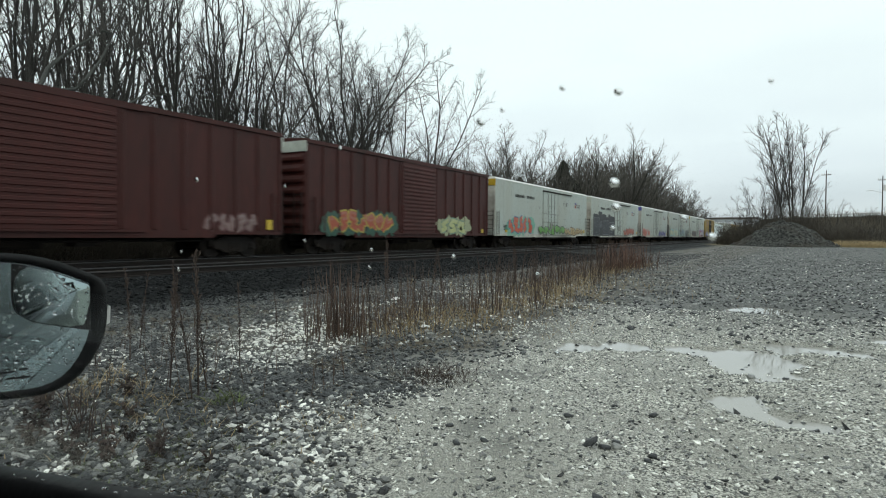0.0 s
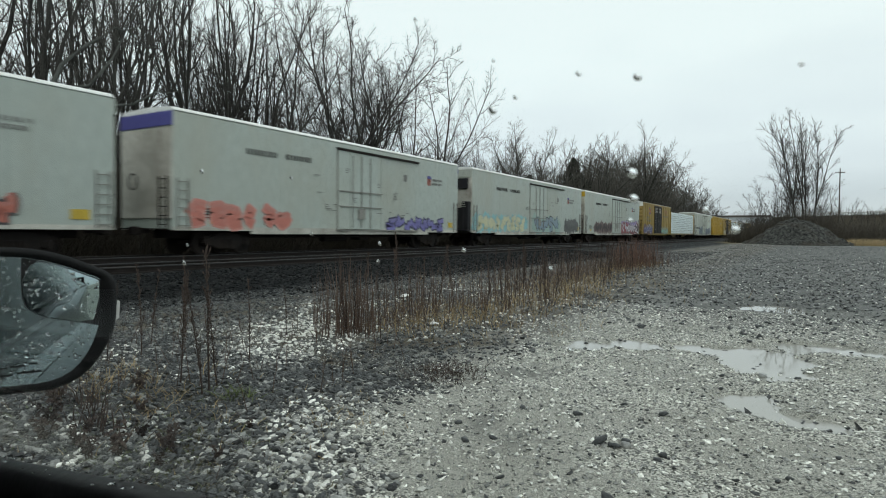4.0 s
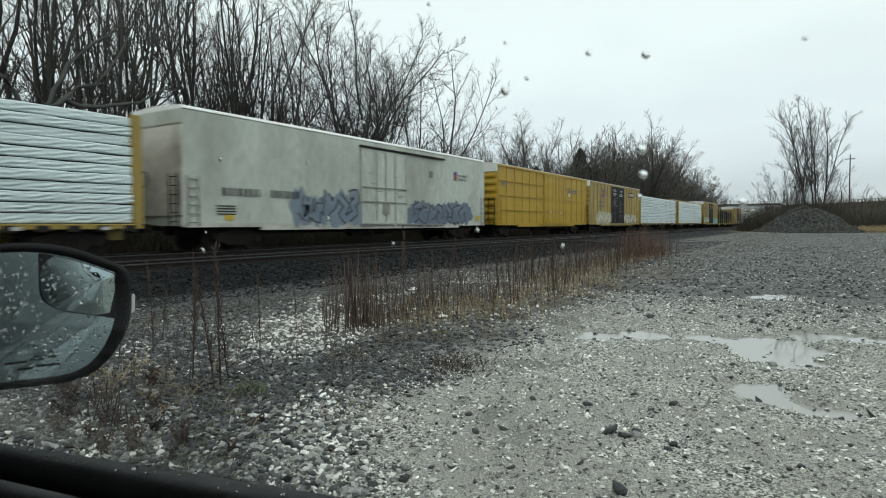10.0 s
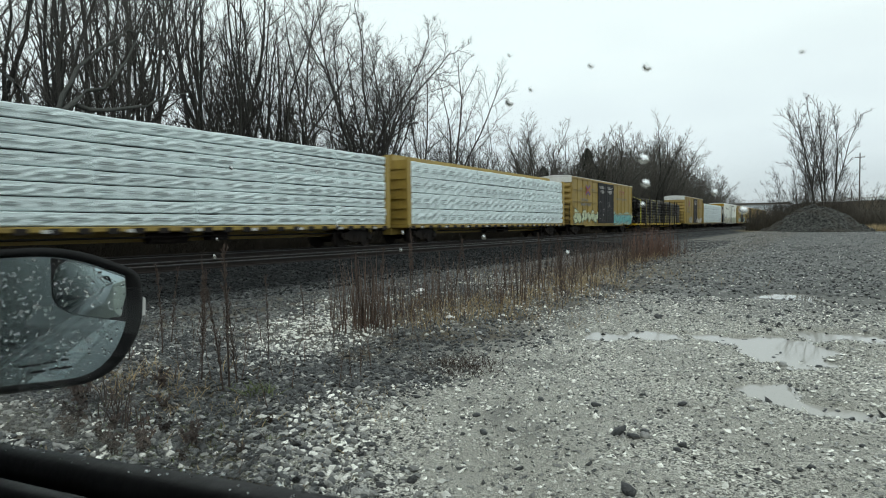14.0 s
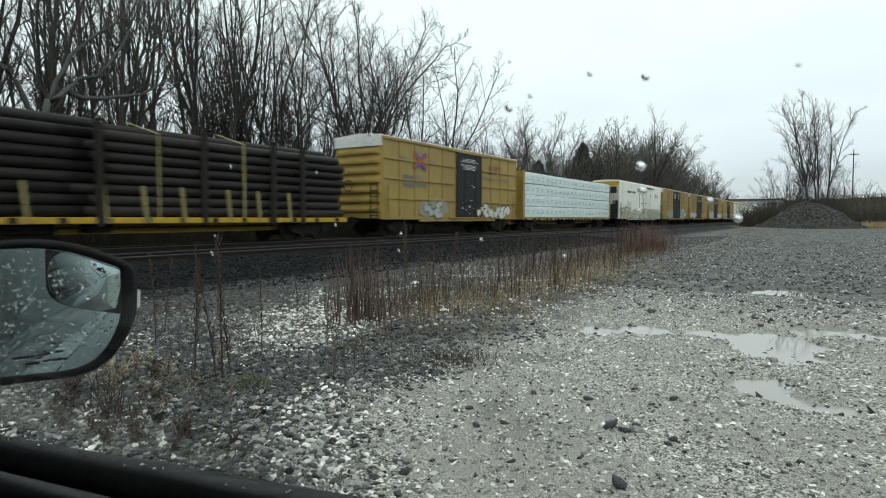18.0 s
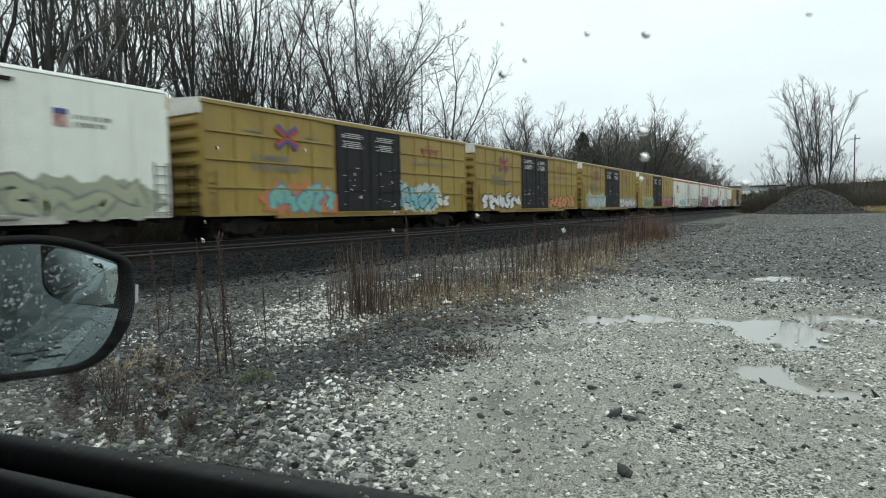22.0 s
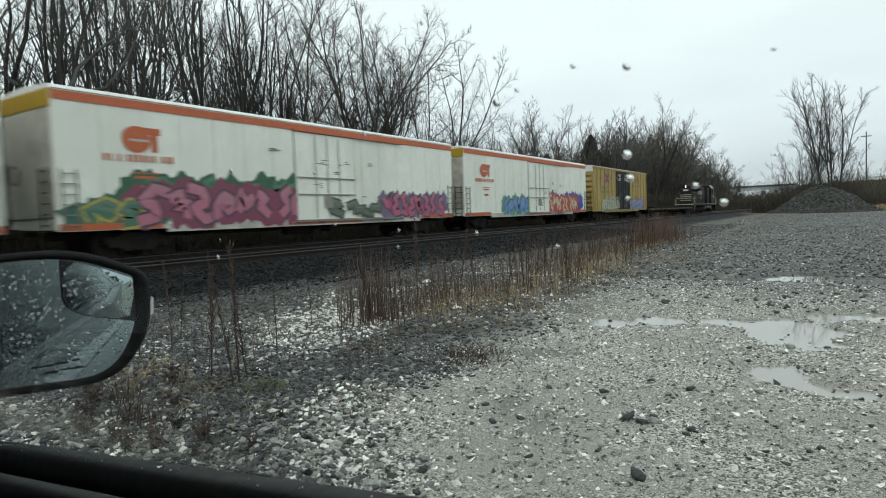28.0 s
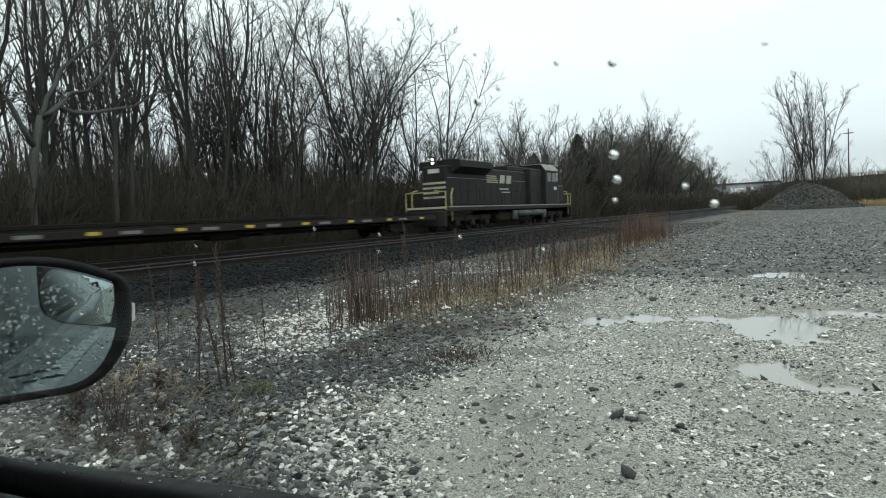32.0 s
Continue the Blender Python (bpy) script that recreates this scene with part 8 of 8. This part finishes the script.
part("mirror_housing", MB().loft([[mpt(u, v, -0.002) for u, v in IN], [mpt(u, v, 0.004) for u, v in inset(OUT, 0.006)], [mpt(u, v, 0.0) for u, v in OUT], [mpt(u * 0.99, v, -0.03) for u, v in OUT],
     [mpt(u, v * 0.95, -0.06) for u, v in inset(OUT, 0.012)], [mpt(u, v * 0.9, -0.085) for u, v in inset(OUT, 0.04)]]).add([mpt(u, v * 0.9, -0.085) for u, v in inset(OUT, 0.04)], [tuple(range(len(OUT)))]), M_CARBLK, car_in, "black mirror housing", True)
glass = part("mirror_glass", MB().add([mpt(u, v, -0.001) for u, v in inset(IN, -0.0006)], [tuple(range(len(IN)))]), M_MIRROR, car_in, "rain-beaded mirror glass")
SPOT = rounded([(-0.0785, 0.0668), (-0.056, 0.0630), (-0.0108, 0.0430), (-0.0108, -0.005), (-0.066, 0.009), (-0.0785, 0.022)], [0.002, 0.02, 0.003, 0.002, 0.012, 0.010])
part("spot_mirror_border", MB().add([mpt(u, v, 0.0) for u, v in SPOT], [tuple(range(len(SPOT)))]), M_RUBBER, glass, "black border of the blind-spot mirror")
rows = []
for q in (0.965, 0.8, 0.65, 0.5, 0.35, 0.2, 0.08):
    cu, cv = -0.045, 0.030
    rows.append([mpt(cu + (u - cu) * q, cv + (v - cv) * q, 0.0006 + 0.0022 * (1 - (u * q - cu * q) ** 2 / 0.0012 - (v * q - cv * q) ** 2 / 0.0012)) for u, v in SPOT])
part("spot_mirror", MB().loft(rows).add(rows[-1], [tuple(range(len(SPOT)))]), M_MIRROR, glass, "convex blind-spot mirror", True)
part("turn_signal", MB().loft([[mpt(0.004, -0.002, -0.012), mpt(0.007, 0.02, -0.012), mpt(0.007, 0.02, -0.03), mpt(0.004, -0.002, -0.03)], [mpt(0.009, 0.0, -0.014), mpt(0.010, 0.018, -0.014), mpt(0.010, 0.018, -0.028), mpt(0.009, 0.0, -0.028)]], True), M_DECALW, car_in, "small clear side lamp")
part("mirror_arm", MB().tube([(-0.70, 0.20, belt(-0.7) - 0.01), mpt(-0.19, -0.05, -0.03)], [0.035, 0.03], 8), M_CARBLK, car_in)
part("warning_print", (lambda m: [m.add([mpt(u, v, 0.0006), mpt(u + w, v, 0.0006), mpt(u + w, v + 0.0016, 0.0006), mpt(u, v + 0.0016, 0.0006)], [(0, 1, 2, 3)]) for u, v, w in
     ((-0.108, -0.040, 0.018), (-0.088, -0.039, 0.012), (-0.073, -0.038, 0.007), (-0.098, -0.047, 0.012), (-0.083, -0.046, 0.02))] and m)(MB()), M_CARBLK, glass, "small warning print drawn as bars")


def bead(mb, c, n, a, b, r, h):
    """A half-round drop of radius r and height h on a surface with axes a, b and normal n."""
    rows = []
    for f in (0.0, 0.35, 0.65, 0.88):
        q = math.cos(f * math.pi / 2)
        rows.append([tuple(c + (a * math.cos(t) + b * math.sin(t)) * r * q + n * h * math.sin(f * math.pi / 2)) for t in [2 * math.pi * j / 8 for j in range(8)]])
    mb.loft(rows, True)


rd = random.Random(51)
mb = MB()
k = 0
while k < 900:
    u, v = rd.uniform(-0.2, 0.0), rd.uniform(-0.06, 0.072)
    hull = inset(IN, 0.003)
    side = [(hull[(i + 1) % len(hull)][0] - hull[i][0]) * (v - hull[i][1]) - (hull[(i + 1) % len(hull)][1] - hull[i][1]) * (u - hull[i][0]) for i in range(len(hull))]
    if max(side) <= 1e-9 or min(side) >= -1e-9:
        r = 0.0007 + 0.0013 * rd.random() ** 2.2
        dome = 0.0028 - 0.0022 * ((u + 0.045) ** 2 + (v - 0.030) ** 2) / 0.0012
        bead(mb, Vector(mpt(u, v, max(0.0, dome) if (-0.076 < u and v > 0.022 - 0.25 * (u + 0.076)) else -0.0009)), MN, MU, MV, r, r * 0.28)
    k += 1
tagged(part("mirror_rain", mb, M_DROP, glass, "", True), "small rain beads on the mirror", kind="stuff")
mb = MB()
for k in range(170):
    x = rd.uniform(-0.62, 0.35)
    y = rd.uniform(0.192, 0.212)
    r = 0.0007 + 0.0014 * rd.random() ** 2
    bead(mb, Vector((x, y, belt(x) + 0.0005 - 0.25 * max(0, y - 0.203))), Vector((0, 0.2, 1)).normalized(), Vector((1, 0, 0)), Vector((0, 1, -0.2)).normalized(), r, r * 0.6)
tagged(part("sill_rain", mb, M_DROP, car_in, "", True), "rain beads along the window seal", kind="stuff")
wnv = Vector((0, 1, 0.55)).normalized()
for (x, z), r in zip(((-0.0337, 1.3391), (-0.0466, 1.3411), (-0.0630, 1.3378), (-0.0698, 1.3355), (-0.0372, 1.3192), (-0.2246, 1.2909), (-0.2169, 1.2986), (-0.1882, 1.3257), (-0.1182, 1.3322), (-0.1190, 1.3010), (-0.1222, 1.2950),
                      (-0.0886, 1.2995), (-0.1468, 1.3038), (-0.0853, 1.3572), (-0.0029, 1.3380), (-0.0375, 1.3133), (-0.0215, 1.3105), (-0.0154, 1.3060), (-0.0610, 1.2697), (-0.0798, 1.2462), (-0.0115, 1.2451), (-0.0623, 1.2949),
                      (-0.0941, 1.3295), (-0.0668, 1.3461), (-0.1464, 1.3220), (-0.0390, 1.3081)),
                     (1.3, 0.9, 0.8, 1.5, 1.7, 1.5, 0.9, 1.2, 0.9, 0.8, 0.8, 0.9, 0.8, 0.7, 0.7, 1.5, 1.1, 1.4, 1.3, 1.2, 1.2, 0.9, 0.9, 0.6, 0.7, 0.9)):
    mb = MB()
    bead(mb, Vector(on_window(x, z)) + wnv * 0.0002, wnv, Vector((1, 0, 0)), Vector((0, -0.55, 1)).normalized(), r * 0.00080, r * 0.00028)
    part("rain_drop", mb, M_DROP, car_in, "", True)


# ---------- movement ----------
def travelled(t):
    """How far the train has come by t seconds, from 16 s on: it slows a little towards the end."""
    if t < 21:
        return 18.46 * (t - 16)
    return 92.3 + 17.92 * (t - 21) - 0.12 * max(0.0, t - 28)


def motions():
    for car in CARS:
        w = car.matrix_world.translation.y
        walk(car, [(t, pose(FAR_TRACK, w - travelled(t), RAIL)) for t in (0, 5, 10, 15, 20, 22, 25, 28, 32)])
    first = WHEELS[0]
    rows = []
    for i in range(961):
        t = i / 30
        rows.append((t, pose(0, 0, 0, math.degrees(travelled(t) / 0.457) % 360)))
    walk(first, rows)
    for wheel in WHEELS[1:]:
        wheel.rotation_mode = "QUATERNION"
        data = wheel.animation_data_create()
        data.action = first.animation_data.action
        data.action_slot = first.animation_data.action_slot


motions()
